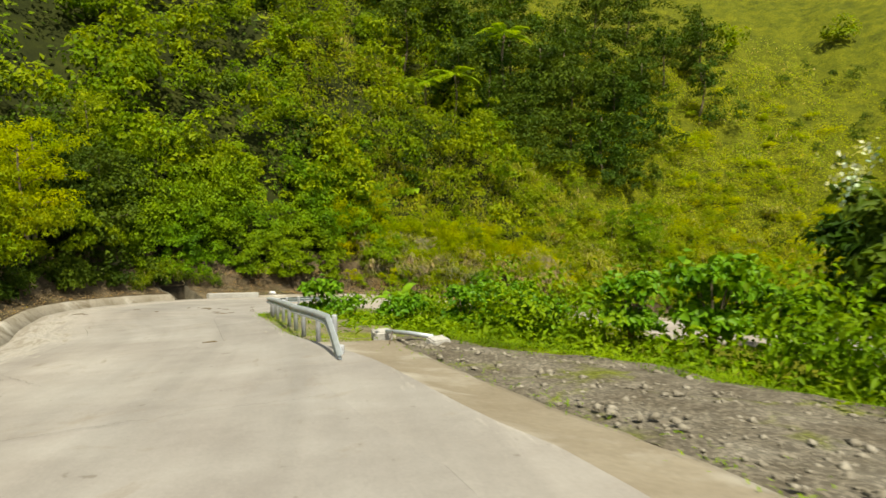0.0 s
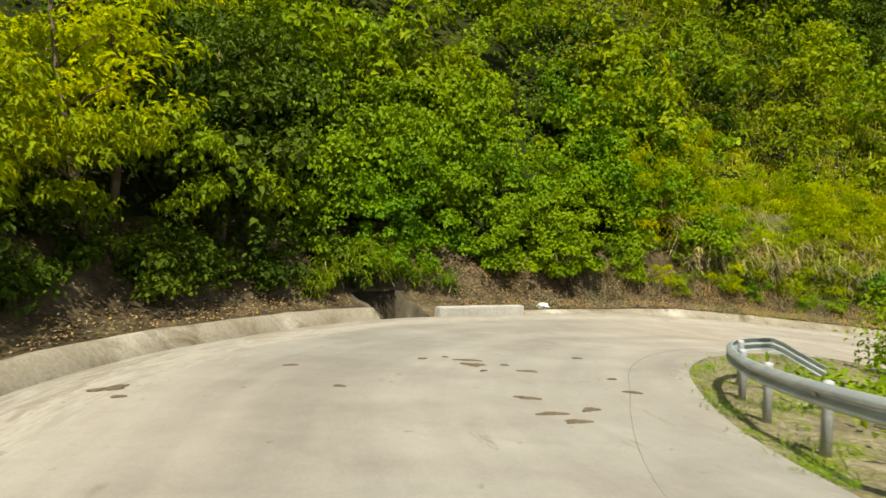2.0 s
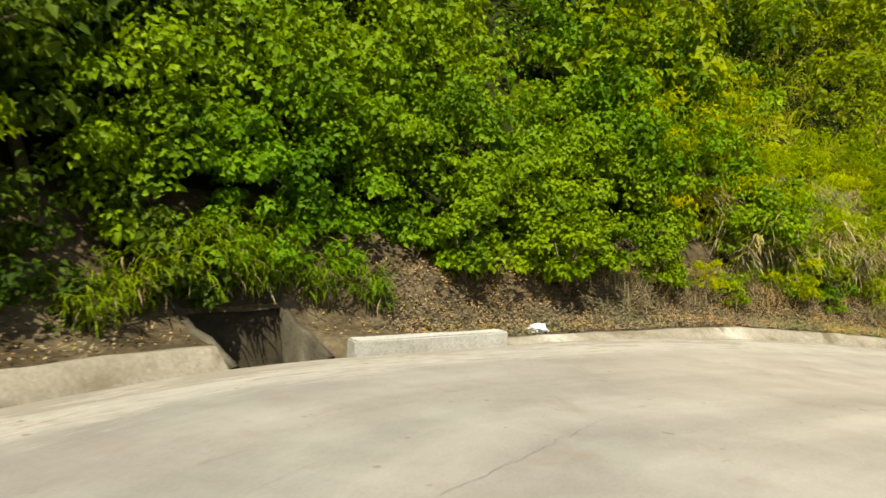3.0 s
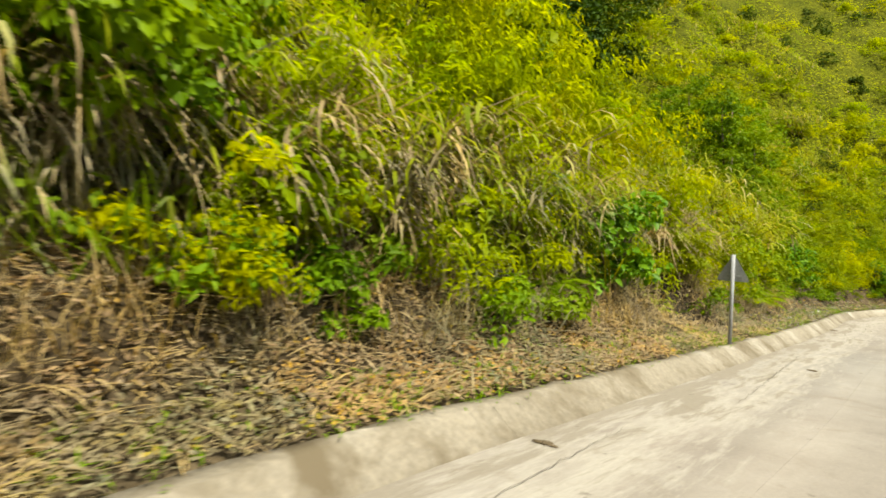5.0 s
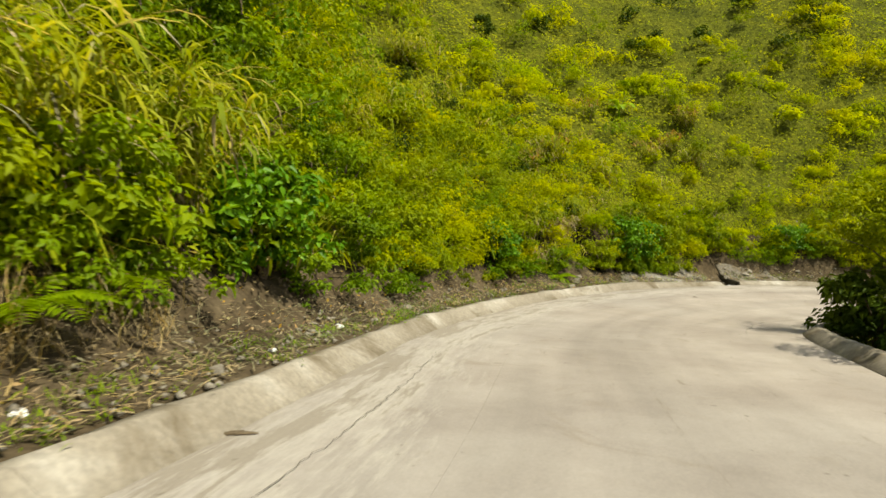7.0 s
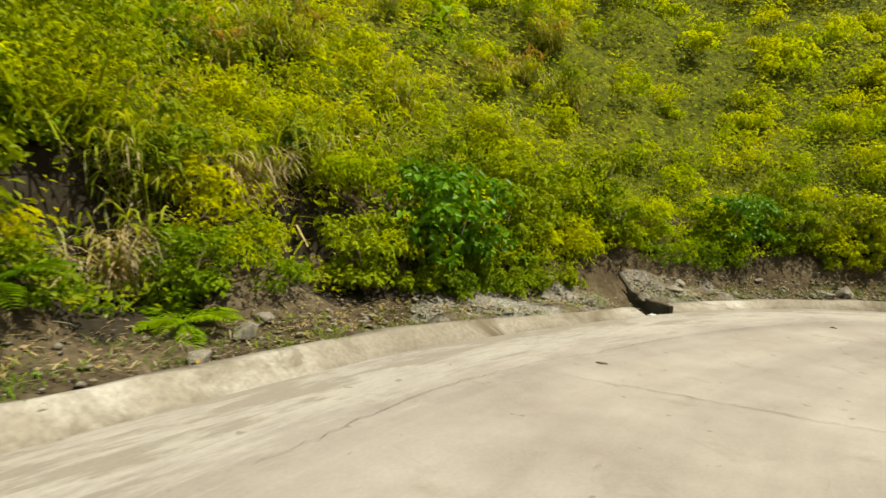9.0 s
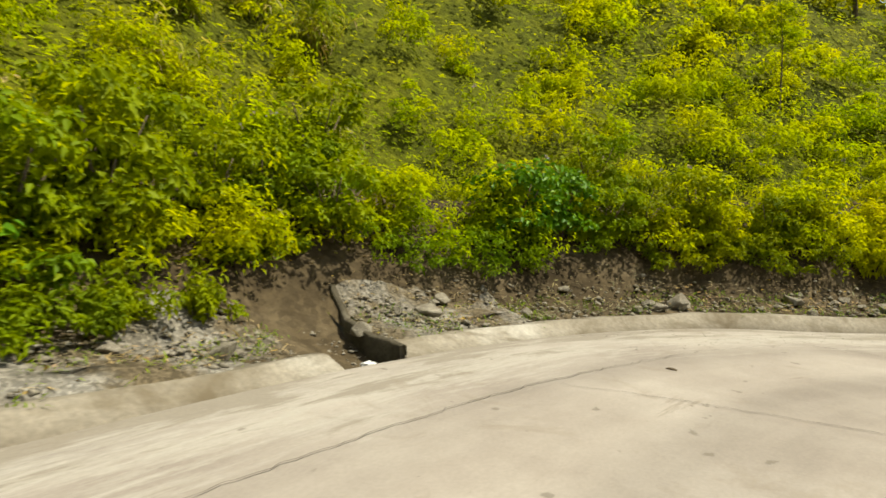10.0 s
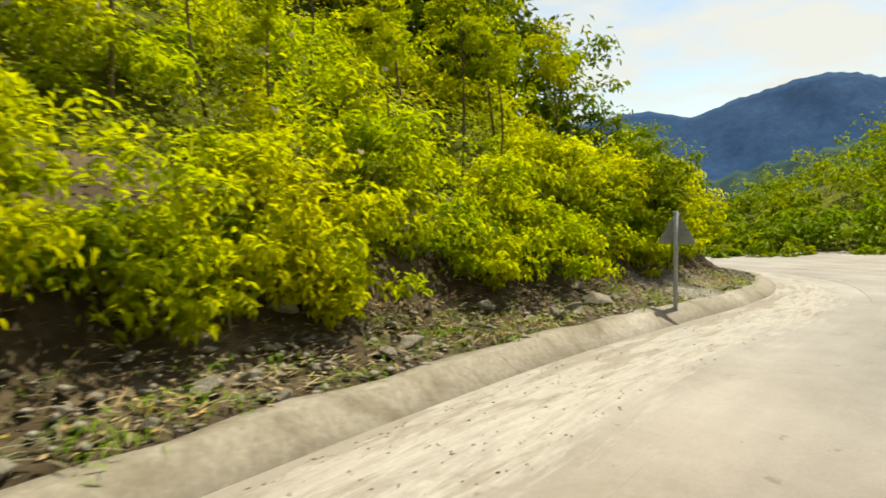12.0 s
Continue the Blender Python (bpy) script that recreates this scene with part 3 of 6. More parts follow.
road = tagged(new("road"), "pale beige worn concrete mountain road with dusty edges", "road", kind="structure")
GUT = 1.95

LEN = HILL_LEN
for n, s0 in enumerate(np.arange(0, LEN - 5, 10.0)):
    s1 = min(s0 + 10.0, LEN)
    a, b = s0 + 0.0006, s1 - 0.0006
    slab("slab", a, b, lambda w: np.full(len(w), GUT + 0.004), lambda w: w - shoulder(w) - 0.004)
    slab("gutter_strip", a, b, lambda w: np.full(len(w), 0.0), lambda w: np.full(len(w), GUT), -0.004)
    slab("shoulder_strip", a, b, lambda w: w - shoulder(w), lambda w: w + 0.0, -0.003)


def kerb_piece(line, normals, zs, s0, s1, height, face=0.34, top=0.16, material=KERB, wear=0.011):
    """A length of sloped kerb with a worn top, as one closed mesh."""
    ss = np.linspace(s0, s1, max(3, int((s1 - s0) / 0.5) + 1))
    rows = []
    for s in ss:
        high = float(height(s))
        prof = np.array([(-0.02, -0.2), (0.0, 0.0), (face * 0.5, high * 0.52), (face * 0.86, high * 0.95), (face, high), (face + top, high - 0.01), (face + top + 0.03, -0.25)])
        i = min(s / 0.5, len(line) - 1.001)
        k, f = int(i), i % 1
        p, n = line[k] * (1 - f) + line[k + 1] * f, normals[k] * (1 - f) + normals[k + 1] * f
        z = zs[k] * (1 - f) + zs[k + 1] * f
        w = rng.normal(0, wear, len(prof))
        w[:2] = 0
        if s in (ss[0], ss[-1]):
            w[:] = 0
        rows.append([(*(p + n * (o + w[j])), z + h + w[j]) for j, (o, h) in enumerate(prof)])
    V, F = strip(rows)
    m = len(prof)
    V = np.concatenate([V, rows[0], rows[-1]])
    first, last = len(rows) * m, (len(rows) + 1) * m
    caps = [first + np.array([[0, j + 1, j] for j in range(1, m - 1)]), last + np.array([[0, j, j + 1] for j in range(1, m - 1)])]
    return mesh_from("kerb_segment", V, [F[:, ::-1], np.concatenate(caps)], material, True)


kerb_hill = tagged(new("kerb_hill_side"), "sloped concrete kerb with worn dirty top along the hillside", "kerb", kind="structure")
for a, z in ((0.5, S_CULVERT - 0.75), (S_CULVERT + 4.3, S_DRAIN - 0.50), (S_DRAIN + 0.52, LEN - 3)):
    marks = np.linspace(a, z, int((z - a) / 4.5) + 1)
    for s, e in zip(marks[:-1], marks[1:]):
        part("kerb_segment", kerb_piece(HILL, HILL_N, HILL_Z, s + 0.002, e - 0.002, kerb_high), kerb_hill)
S_RK = near_s(VALLEY, 10, 49.4)
kerb_valley = tagged(new("kerb_valley_side"), "low grey concrete kerb along the valley side", "kerb", kind="structure")
s = S_RK
while s < near_s(VALLEY, 49.5, 47):
    part("kerb_segment", kerb_piece(VALLEY, VALLEY_N, VALLEY_Z, s + 0.003, s + 4.8, lambda q: 0.24, 0.3, 0.18), kerb_valley)
    s += 4.8

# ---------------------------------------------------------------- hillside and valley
# darker than bare soil: the canopy's shade is put into this colour
WOODSOIL = ground_material("shaded_wood_floor", [(0.3, c(.012, .015, .004)), (0.55, c(.025, .03, .005)), (0.75, c(.045, .048, .009))], 0.35, 5, 1.0)
OFFS = np.array([0.0, 0.3, 0.5, 0.8, 1.3, 1.75, 2.05, 3.0, 3.55, 4.1, 4.25, 5.5, 7, 9, 11.5, 14.5, 18, 22, 27, 33, 40, 50, 65, 85, 110])
DRAIN_GAP, CULVERT_GAP = (S_DRAIN - 0.52, S_DRAIN + 0.50), (S_CULVERT - 0.64, S_CULVERT + 1.12)
SS = np.sort(np.concatenate([np.arange(0, LEN - 0.4, 0.4), DRAIN_GAP, CULVERT_GAP]))
hp = hill_point(SS[:, None] + 0 * OFFS, OFFS[None] + 0 * SS[:, None])
hp[..., 2] += rng.normal(0, 0.03, hp.shape[:2]) * (OFFS > 1) - 0.04
cut = 11
V, F = strip(hp[:, :cut])
fs, fd = np.repeat((SS[:-1] + SS[1:]) / 2, cut - 1), np.tile((OFFS[:cut - 1] + OFFS[1:cut]) / 2, len(SS) - 1)
hole = ((fs > DRAIN_GAP[0]) & (fs < DRAIN_GAP[1]) & (fd < 2.0)) | ((fs > CULVERT_GAP[0]) & (fs < CULVERT_GAP[1]) & (fd < 1.9))
F = F[~hole]
part("bank", mesh_from("bank", V, F[:, ::-1], SOIL, True))
tagged(bpy.data.objects["bank"], "brown soil bank strewn with dry litter behind the kerb", "bank", kind="structure")
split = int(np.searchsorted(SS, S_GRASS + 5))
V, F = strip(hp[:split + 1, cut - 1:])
tagged(part("wooded_hillside", mesh_from("wooded_hillside", V, F[:, ::-1], WOODSOIL, True)), "earth of the steep wooded hillside, coloured dark for tree shade", "hillside", kind="structure")
V, F = strip(hp[split:, cut - 1:])
tagged(part("hillside", mesh_from("hillside", V, F[:, ::-1], HILLSOIL, True)), "steep overgrown hillside above the road", "hillside", kind="structure")


for a, z, far in ((S_DRAIN - 6.5, S_DRAIN - 0.50, 1.5), (S_DRAIN + 0.56, S_DRAIN + 3.6, 1.5), (S_END - 5.5, S_END - 2.0, 1.6)):
    ss, dd = np.arange(a, z, 0.2), np.concatenate([[0.33], np.arange(0.45, far + 0.5, 0.18)])
    q = hill_point(ss[:, None] + 0 * dd, dd[None] + 0.25 * np.sin(ss * 2.1)[:, None] * (dd > 0.9))
    fade = np.minimum(1, np.minimum(ss - a + 0.1, z - ss + 0.2) / 0.5)[:, None] * np.minimum(1, (far + 0.3 - dd) / 0.4)[None]
    heap = 0.06 * np.sin(ss[:, None] * 1.9 + dd * 3) * np.sin(dd[None] * 2.2)
    q[..., 2] += -0.07 + (0.10 + heap + rng.normal(0, 0.014, q.shape[:2])) * fade
    q[:, 0, 2] = np.interp(ss, 0.5 * np.arange(len(HILL)), HILL_Z) + kerb_high(ss) - 0.05
    V, F = strip(q)
    tagged(part("gravel_spill", mesh_from("gravel_spill", V, F[:, ::-1], PALEGRAVEL)), "pale grey gravel spilled behind the kerb", "gravel", kind="structure")


# a near-black sheet over each hollow puts its shade into the colour
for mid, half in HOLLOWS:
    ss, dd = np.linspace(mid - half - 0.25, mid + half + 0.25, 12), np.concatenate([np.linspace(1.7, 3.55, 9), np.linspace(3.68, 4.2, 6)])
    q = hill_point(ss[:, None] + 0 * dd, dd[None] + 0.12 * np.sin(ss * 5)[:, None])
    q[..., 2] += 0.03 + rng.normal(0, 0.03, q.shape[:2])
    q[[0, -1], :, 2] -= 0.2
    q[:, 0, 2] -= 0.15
    tagged(part("earth_hollow", mesh_from("earth_hollow", *[f(g) if f else g for f, g in zip((None, lambda f: f[:, ::-1]), strip(q))], DARKHOLE, True)), "earth in a hollow of the bank, coloured dark for its shade", "bank", kind="structure")


def valley_z(q, d):
    """Height of the ground beyond the valley edge: the edge's own height near it, levelling out between its arms."""
    out = np.empty(len(q))
    for i in range(0, len(q), 3000):
        w = 1 / (((q[i:i + 3000, None] - VALLEY[None]) ** 2).sum(-1) + 0.6) ** 1.6
        out[i:i + 3000] = (w * VALLEY_Z).sum(1) / w.sum(1)
    return out - np.interp(d, [0, 1.5, 5, 9, 20, 60, 400, 3000], [0, 0.1, 0.35, 1.7, 6.0, 18, 45, 60])


def valley_ground():
    """The ground within the bend, falling off from the road's edge, and the wide sheet round it."""
    xs = np.concatenate([np.linspace(-2500, -60, 12), np.arange(-40, 110, 1.25), np.linspace(130, 2500, 14)])
    ys = np.concatenate([np.linspace(-2500, -60, 12), np.arange(-40, 100, 1.25), np.linspace(120, 2500, 14)])
    X, Y = np.meshgrid(xs, ys, indexing="ij")
    Z = np.empty(X.shape)
    flat = np.stack([X.ravel(), Y.ravel()], 1)
    out = np.empty(len(flat))
    for i in range(0, len(flat), 3000):
        q = flat[i:i + 3000]
        d2 = ((q[:, None] - VALLEY[None]) ** 2).sum(-1)
        j = d2.argmin(1)
        d = np.sqrt(d2[np.arange(len(q)), j])
        side = ((q - VALLEY[j]) * VALLEY_N[j]).sum(1)
        z = valley_z(q, d) - 0.16
        out[i:i + 3000] = np.where(side > 0, z, VALLEY_Z[j] - 0.9 - 0.25 * np.minimum(d, 60))
    Z = out.reshape(X.shape)
    return strip(np.stack([X, Y, Z], -1))


V, F = valley_ground()
tagged(part("ground", mesh_from("ground", V, F, HILLSOIL, True)), "green overgrown ground falling into the valley", "ground", kind="structure")


def valley_point(s, d):
    s, d = np.asarray(s, float), np.asarray(d, float)
    i = np.clip(s / 0.5, 0, len(VALLEY) - 1.001)
    k, f = i.astype(int), (i % 1)[..., None]
    p = VALLEY[k] * (1 - f) + VALLEY[k + 1] * f + (VALLEY_N[k] * (1 - f) + VALLEY_N[k + 1] * f) * d[..., None]
    z = (valley_z(p.reshape(-1, 2), d.ravel()) - 0.1).reshape(d.shape)
    return np.concatenate([p, z[..., None]], -1)


# tan apron and gravel verge where the valley edge is open
def apron_out(sv):
    """Width of the tan apron; it opens out towards the footings."""
    return np.interp(sv, [0, 24, 25, 27, 28, 29], [1.08, 1.08, 1.16, 1.6, 1.9, 2.0])


sv = np.concatenate([np.arange(0, 26.4, 0.6), np.arange(26.4, 28.5, 0.3)])
rows = np.stack([valley_point(sv, -0.05 + (apron_out(sv) + 0.05) * u) + [0, 0, h] for u, h in ((0, 0.09), (0.3, 0.04), (0.55, 0.02), (0.82, 0.03), (1.0, 0.0), (1.03, -0.25))], 1)
rows[-1, :, 2] -= 0.12
V, F = strip(rows)
tagged(part("apron", mesh_from("apron", V, F, TAN, True)), "tan concrete apron sloping off the road edge", "apron", kind="structure")


def gravel_out(sv):
    """How far out from the concrete the gravel reaches."""
    return np.interp(sv, [0, 15, 20.5, 23.5, 24.7, 28], [5.4, 5.0, 4.5, 4.2, 3.0, 2.2])


sv = np.arange(0, near_s(VALLEY, -3.5, 14.5), 0.4)
rows = np.stack([valley_point(sv, apron_out(sv) - 0.12 + (gravel_out(sv) + 0.62 - apron_out(sv)) * u) + np.stack([0 * sv, 0 * sv, -0.02 + 0.03 * np.sin(sv * 1.7 + u * 11) + rng.normal(0, 0.018, len(sv)) + 0.06 * min(1.0, u * 3)], 1) for u in np.linspace(0, 1, 15)], 1)
V, F = strip(rows)
tagged(part("gravel_verge", mesh_from("gravel_verge", V, F, GRAVEL, True)), "rough grey-brown gravel verge with moss beside the apron", "verge", kind="structure")
sv = np.arange(27.9, near_s(VALLEY, 10, 49.4), 0.5)
rows = np.stack([valley_point(sv, np.full(len(sv), o)) + np.stack([0 * sv, 0 * sv, np.interp(sv - sv[0], [0, 1.6], [-0.14, 0.06]) + rng.normal(0, 0.025, len(sv))], 1) for o in (-0.03, 0.3, 0.7, 1.1, 1.6, 2.2, 3.0)], 1)
V, F = strip(rows)
tagged(part("verge", mesh_from("verge", V, F, VERGESOIL, True)), "narrow pale soil verge with moss and grass under the guardrail", "verge", kind="structure")


def mountain(name, outline, dist, base, material, label, rough=1.0):
    """A far ridge along an arc: bearings in degrees from north to east, and heights of the crest."""
    az = np.linspace(outline[0][0], outline[-1][0], 260)
    h = np.interp(az, [o[0] for o in outline], [o[1] for o in outline])
    h = np.convolve(np.pad(h, 3, "edge"), np.ones(7) / 7, "valid")
    h = h + rough * (2.2 * np.sin(az * 2.9) + 1.6 * np.sin(az * 6.3 + 1) + 1.2 * np.sin(az * 15.0) + rng.normal(0, 0.8, 260))
    a = np.radians(az)
    rows = []
    for f, g in [(k / 18, (k / 18) ** 1.1) for k in range(19)] + [(1.5, 0.4)]:
        r = dist * (0.75 + 0.25 * f) + dist * 0.004 * np.sin(az * 0.7 + f * 9)
        fold = dist * 0.003 * g * (1 - g) * 4 * (np.sin(az * 1.1 + f * 2) + 0.6 * np.sin(az * 3.3 - f * 4) + 0.5 * np.sin(az * 7.1 + f * 11) + 0.35 * rng.normal(size=260))
        rows.append(np.stack([51.6 + np.sin(a) * r, 52.5 + np.cos(a) * r, base + (h - base) * g + fold], 1))
    V, F = strip(np.stack(rows, 1))
    return tagged(part(name, mesh_from(name, V, F, material, True)), label, "mountain", kind="structure")


# blue of the far range is distance haze put into its base colour
BLUEHILL = ground_material("haze_tinted_forest", [(0.35, c(.010, .040, .105)), (0.65, c(.017, .055, .130))], 0.012, 0.05, 0.3)
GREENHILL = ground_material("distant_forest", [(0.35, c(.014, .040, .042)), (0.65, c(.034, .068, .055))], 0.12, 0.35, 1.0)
mountain("far_mountain", [(95, 180), (112, 140), (126, 150), (132, 185), (135, 198), (138.1, 157), (141.5, 211), (144.5, 232), (147.9, 260), (151.7, 226), (158, 210), (170, 260), (185, 200), (215, 180)], 2000, -60, BLUEHILL, "wooded mountain range far behind the valley, coloured blue for haze", 0.9)
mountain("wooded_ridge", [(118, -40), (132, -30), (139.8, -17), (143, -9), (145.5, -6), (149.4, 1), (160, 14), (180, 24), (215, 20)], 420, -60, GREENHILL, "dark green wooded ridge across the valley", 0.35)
# overgrown bank across the far bend
az = np.radians(np.linspace(130, 170, 60))
crest = np.interp(np.degrees(az), [132, 136, 140, 143, 147, 152, 158, 163, 170], [-20.9, -20.7, -20.3, -19.4, -17.9, -15.6, -13.6, -14.6, -23.0])
rows = np.stack([np.stack([51.6 + np.sin(az) * r, 52.5 + np.cos(az) * r, -21.6 + (crest + 21.6) * g + 0 * az], 1) for r, g in ((36, -0.05), (39, 0.10), (44, 0.4), (54, 0.85), (64, 1.0), (84, 0.3), (100, -0.9))], 1)
FAR_BANK = rows
V, F = strip(rows)
tagged(part("far_bank", mesh_from("far_bank", V, F, HILLSOIL, True)), "overgrown bank across the far bend", "bank", kind="structure")


# cracks of the concrete
def crack(points, width, name="crack"):
    """A thin wandering crack lying on the slab."""
    P = dense(points, 0.12)
    P = P + rng.normal(0, 0.018, P.shape)
    n = outward(P, 1)
    w = 0.33 * width * (0.35 + 0.65 * np.sin(np.linspace(0.15, np.pi - 0.1, len(P))))[:, None] * rng.uniform(0.5, 1.3, (len(P), 1))
    rows = np.stack([np.column_stack([P + n * w * o, road_z(*(P + n * w * o).T) + 0.013]) for o in (-0.5, 0.5)], 1)
    V, F = strip(rows)
    return part(name, mesh_from(name, V, F, CRACKMAT), road)


CRACKMAT = ground_material("dark_crack", [(0.3, c(.11, .092, .07)), (0.7, c(.18, .16, .13))], 3.0, 20, 0.3)
for pts, w in (([(40.5, 64.6), (43.0, 63.9), (45.5, 62.9), (47.6, 61.7), (49.6, 60.2), (51.0, 58.6)], 0.035),
               ([(2.0, 51.2), (5.2, 53.2), (7.0, 54.3), (8.4, 55.2)], 0.03), ([(13.0, 57.3), (16.5, 59.1), (19.6, 60.9), (21.6, 62.2)], 0.03), ([(-5.6, 47.2), (-3.0, 48.8), (-0.5, 50.4)], 0.025), ([(34.5, 65.2), (37.5, 65.3), (40.2, 64.8)], 0.025),
               ([(-9.4, 3.4), (-6.0, 5.3), (-3.6, 6.5), (-1.4, 7.4)], 0.03), ([(-7.9, 11.0), (-6.0, 9.3)], 0.02), ([(39.09, 64.6), (39.0, 63.5), (38.86, 61.86), (38.7, 60.2)], 0.04), ([(46.35, 62.3), (46.2, 61.0), (45.82, 59.3), (45.4, 57.8)], 0.035), ([(51.1, 59.6), (50.7, 58.1), (50.2, 56.6)], 0.035), ([(-13.4, 30.0), (-11.6, 32.6), (-10.2, 36.0)], 0.015)):
    crack(pts, w)


# ---------------------------------------------------------------- vegetation of the slopes
def scatter(n, s0, s1, d0, d1, power=1.0):
    s = rng.uniform(s0, s1, n)
    d = d0 + (d1 - d0) * rng.random(n) ** power
    return s, d


def bank_point(s, d):
    """Places on the bank, but for the open mouths of the culvert and of the drain."""
    s, d = np.asarray(s, float), np.asarray(d, float)
    for a, z in (CULVERT_GAP, DRAIN_GAP):
        d = np.where((s > a - 0.15) & (s < z + 0.15) & (d < 2.0), d + 1.9, d)
    return hill_point(s, d)


def stuff(name, pieces, material, label, category):
    V, F = joined(pieces)
    return tagged(part(name, mesh_from(name, V, F, material)), label, category, kind="stuff")


def past_hollows(s, d):
    return np.where((hollow(s) > 0.3) & (d < 4.1), 4.1 + 0.5 * (d % 1), d)


def clumps(n, s0, s1, d0, d1, r0, r1, tall=1.0, lift=0.3, power=1.0):
    s, d = scatter(n, s0, s1, d0, d1, power)
    d = past_hollows(s, d)
    d = np.where((np.abs(s - S_DRAIN) < 0.7) & (d < 2.0), d + 0.4, d)      # the drain stays open
    p = hill_point(s, d)
    r = rng.uniform(r0, r1, n)
    h = r * tall * rng.uniform(0.7, 1.3, n)
    return p + np.stack([0 * r, 0 * r, h * lift], 1), r, h


def lobes(centres, radii, heights, count, size=0.42):
    """Smaller lobes over the skins of rounded clumps, so that a shrub has bulges and dark gaps."""
    p, v, k = shell(centres, radii * 0.8, heights * 0.85, count, 0.75)
    r = radii[k] * size * rng.uniform(0.6, 1.25, len(k))
    return p, r, r * rng.uniform(0.7, 1.0, len(k))


def thicket(n, where, r0, r1, tall, lift, count, per, length, slim, size=0.42, power=1.0, droop=0.3, hang=0.35, full=False):
    return leafy(*lobes(*clumps(n, *where, r0, r1, tall, lift, power), count, size), per, length, slim, droop, hang, full)


def carpet(n, s0, s1, d0, d1, length, slim=0.5, power=1.0, lift=0.1):
    """Single leaves laid over the slope, facing out of it."""
    s, d = scatter(n, s0, s1, d0, d1, power)
    p = hill_point(s, d)
    k = np.clip((s / 0.5).astype(int), 0, len(HILL) - 1)
    out = unit(np.concatenate([-HILL_N[k] * 0.6, np.full((n, 1), 0.8)], 1))
    p = p + out * (lift + rng.random((n, 1)) * 0.35)
    way = rng.normal(size=(n, 3))
    way = unit(way - out * (way * out).sum(1, keepdims=True))
    way = unit(way * 0.8 + out * 0.3 + np.array([0, 0, 0.1]))
    ln = length * rng.uniform(0.6, 1.4, n) * np.interp(d, [0, 10, 40, 110], [0.8, 1.0, 1.4, 2.2])
    return leaf_faces(p, way, unit(out + rng.normal(size=(n, 3)) * 0.2), ln, ln * slim, 0.12, 0.25)


# the wood of the upper slopes
stuff("slope_wood", [thicket(220, (0, S_GRASS + 6, 7, 58), 1.6, 3.2, 1.35, 0.85, 9, 60, 0.32, 0.62, 0.38),
                     thicket(60, (S_STRAW, S_END, 44, 105), 2.5, 5.0, 1.1, 0.5, 8, 36, 0.75, 0.6),
                     carpet(9000, 0, S_GRASS + 6, 6, 75, 0.6), thicket(110, (0, S_CULVERT + 4, 9, 70), 2.0, 4.0, 1.4, 0.8, 9, 44, 0.44, 0.62, 0.38)], LEAF_TREE, "dense yellow-green wood covering the upper slope", "trees")
stuff("slope_green_wood", [thicket(120, (0, S_GRASS + 2, 6, 50), 1.5, 3.0, 1.4, 0.9, 9, 52, 0.36, 0.62, 0.38)], LEAF_BUSH, "brighter green trees among the wood", "trees")
stuff("gully_wood", [carpet(9000, 0, S_CULVERT + 16, 4, 60, 0.5, 0.5), thicket(45, (0, S_GRASS, 9, 55), 1.5, 2.8, 1.2, 0.5, 8, 36, 0.42, 0.5),
                     thicket(60, (S_GRASS + 9, S_SCRUB, 15, 28), 1.4, 2.6, 1.4, 0.9, 8, 40, 0.36, 0.55), thicket(80, (S_GRASS + 3, S_SCRUB + 4, 22, 42), 1.6, 3.2, 1.5, 1.0, 8, 40, 0.42, 0.55),
                     thicket(75, (S_GRASS - 5, S_SCRUB + 8, 30, 60), 2.0, 3.8, 1.3, 0.8, 9, 50, 0.46, 0.5)], LEAF_DARK, "dark green trees in the gully of the slope", "trees")
# the roadside bank of the approach, and the vine-covered corner
stuff("bank_thicket", [thicket(92, (0, S_CORNER + 2, 2.0, 8), 1.0, 1.8, 1.5, 0.8, 10, 70, 0.18, 0.36)], LEAF_BUSH, "leafy yellow-green thicket on the bank above the kerb", "shrubs")
stuff("overhanging_boughs", [thicket(56, (3, S_CORNER - 1, 1.9, 3.2), 0.55, 1.0, 1.3, 0.9, 8, 50, 0.15, 0.36, 0.42, 1.0, 0.45, 0.6), thicket(60, (6, S_CORNER - 1, 2.4, 6.0), 0.8, 1.5, 0.9, 2.0, 8, 54, 0.17, 0.36, 0.42, 1.0, 0.45, 0.6)], LEAF_FERN, "yellow-green boughs hanging over the bank", "boughs")
stuff("corner_boughs", [thicket(18, (S_CORNER - 6, S_CULVERT - 2.5, 1.3, 2.4), 0.7, 1.1, 0.8, 4.6, 8, 54, 0.16, 0.45, 0.42, 1.0, 0.45, 0.6)], LEAF_BUSH, "green boughs reaching over the verge of the corner", "boughs")
# dark leaves put the deep shade of corner and bank into the colour
stuff("corner_shade_wood", [thicket(32, (S_CORNER + 3.0, S_CULVERT + 0.5, 2.3, 8), 1.0, 1.9, 1.6, 0.9, 10, 44, 0.22, 0.8, 0.42, 1.0, 0.35, 0.5, True)], LEAF_DARK, "broad-leaved wood of the corner, leaves coloured dark for its shade", "trees")
stuff("bank_shade_shrubs", [thicket(90, (4, S_CULVERT + 1, 1.7, 3.6), 0.45, 1.0, 1.1, 0.5, 8, 40, 0.16, 0.55), thicket(36, (S_CORNER - 8, S_CULVERT, 1.75, 2.4), 0.4, 0.8, 1.1, 0.3, 7, 40, 0.14, 0.6)], LEAF_DARK, "leafy shrubs of the bank, leaves coloured dark for its shade", "shrubs")
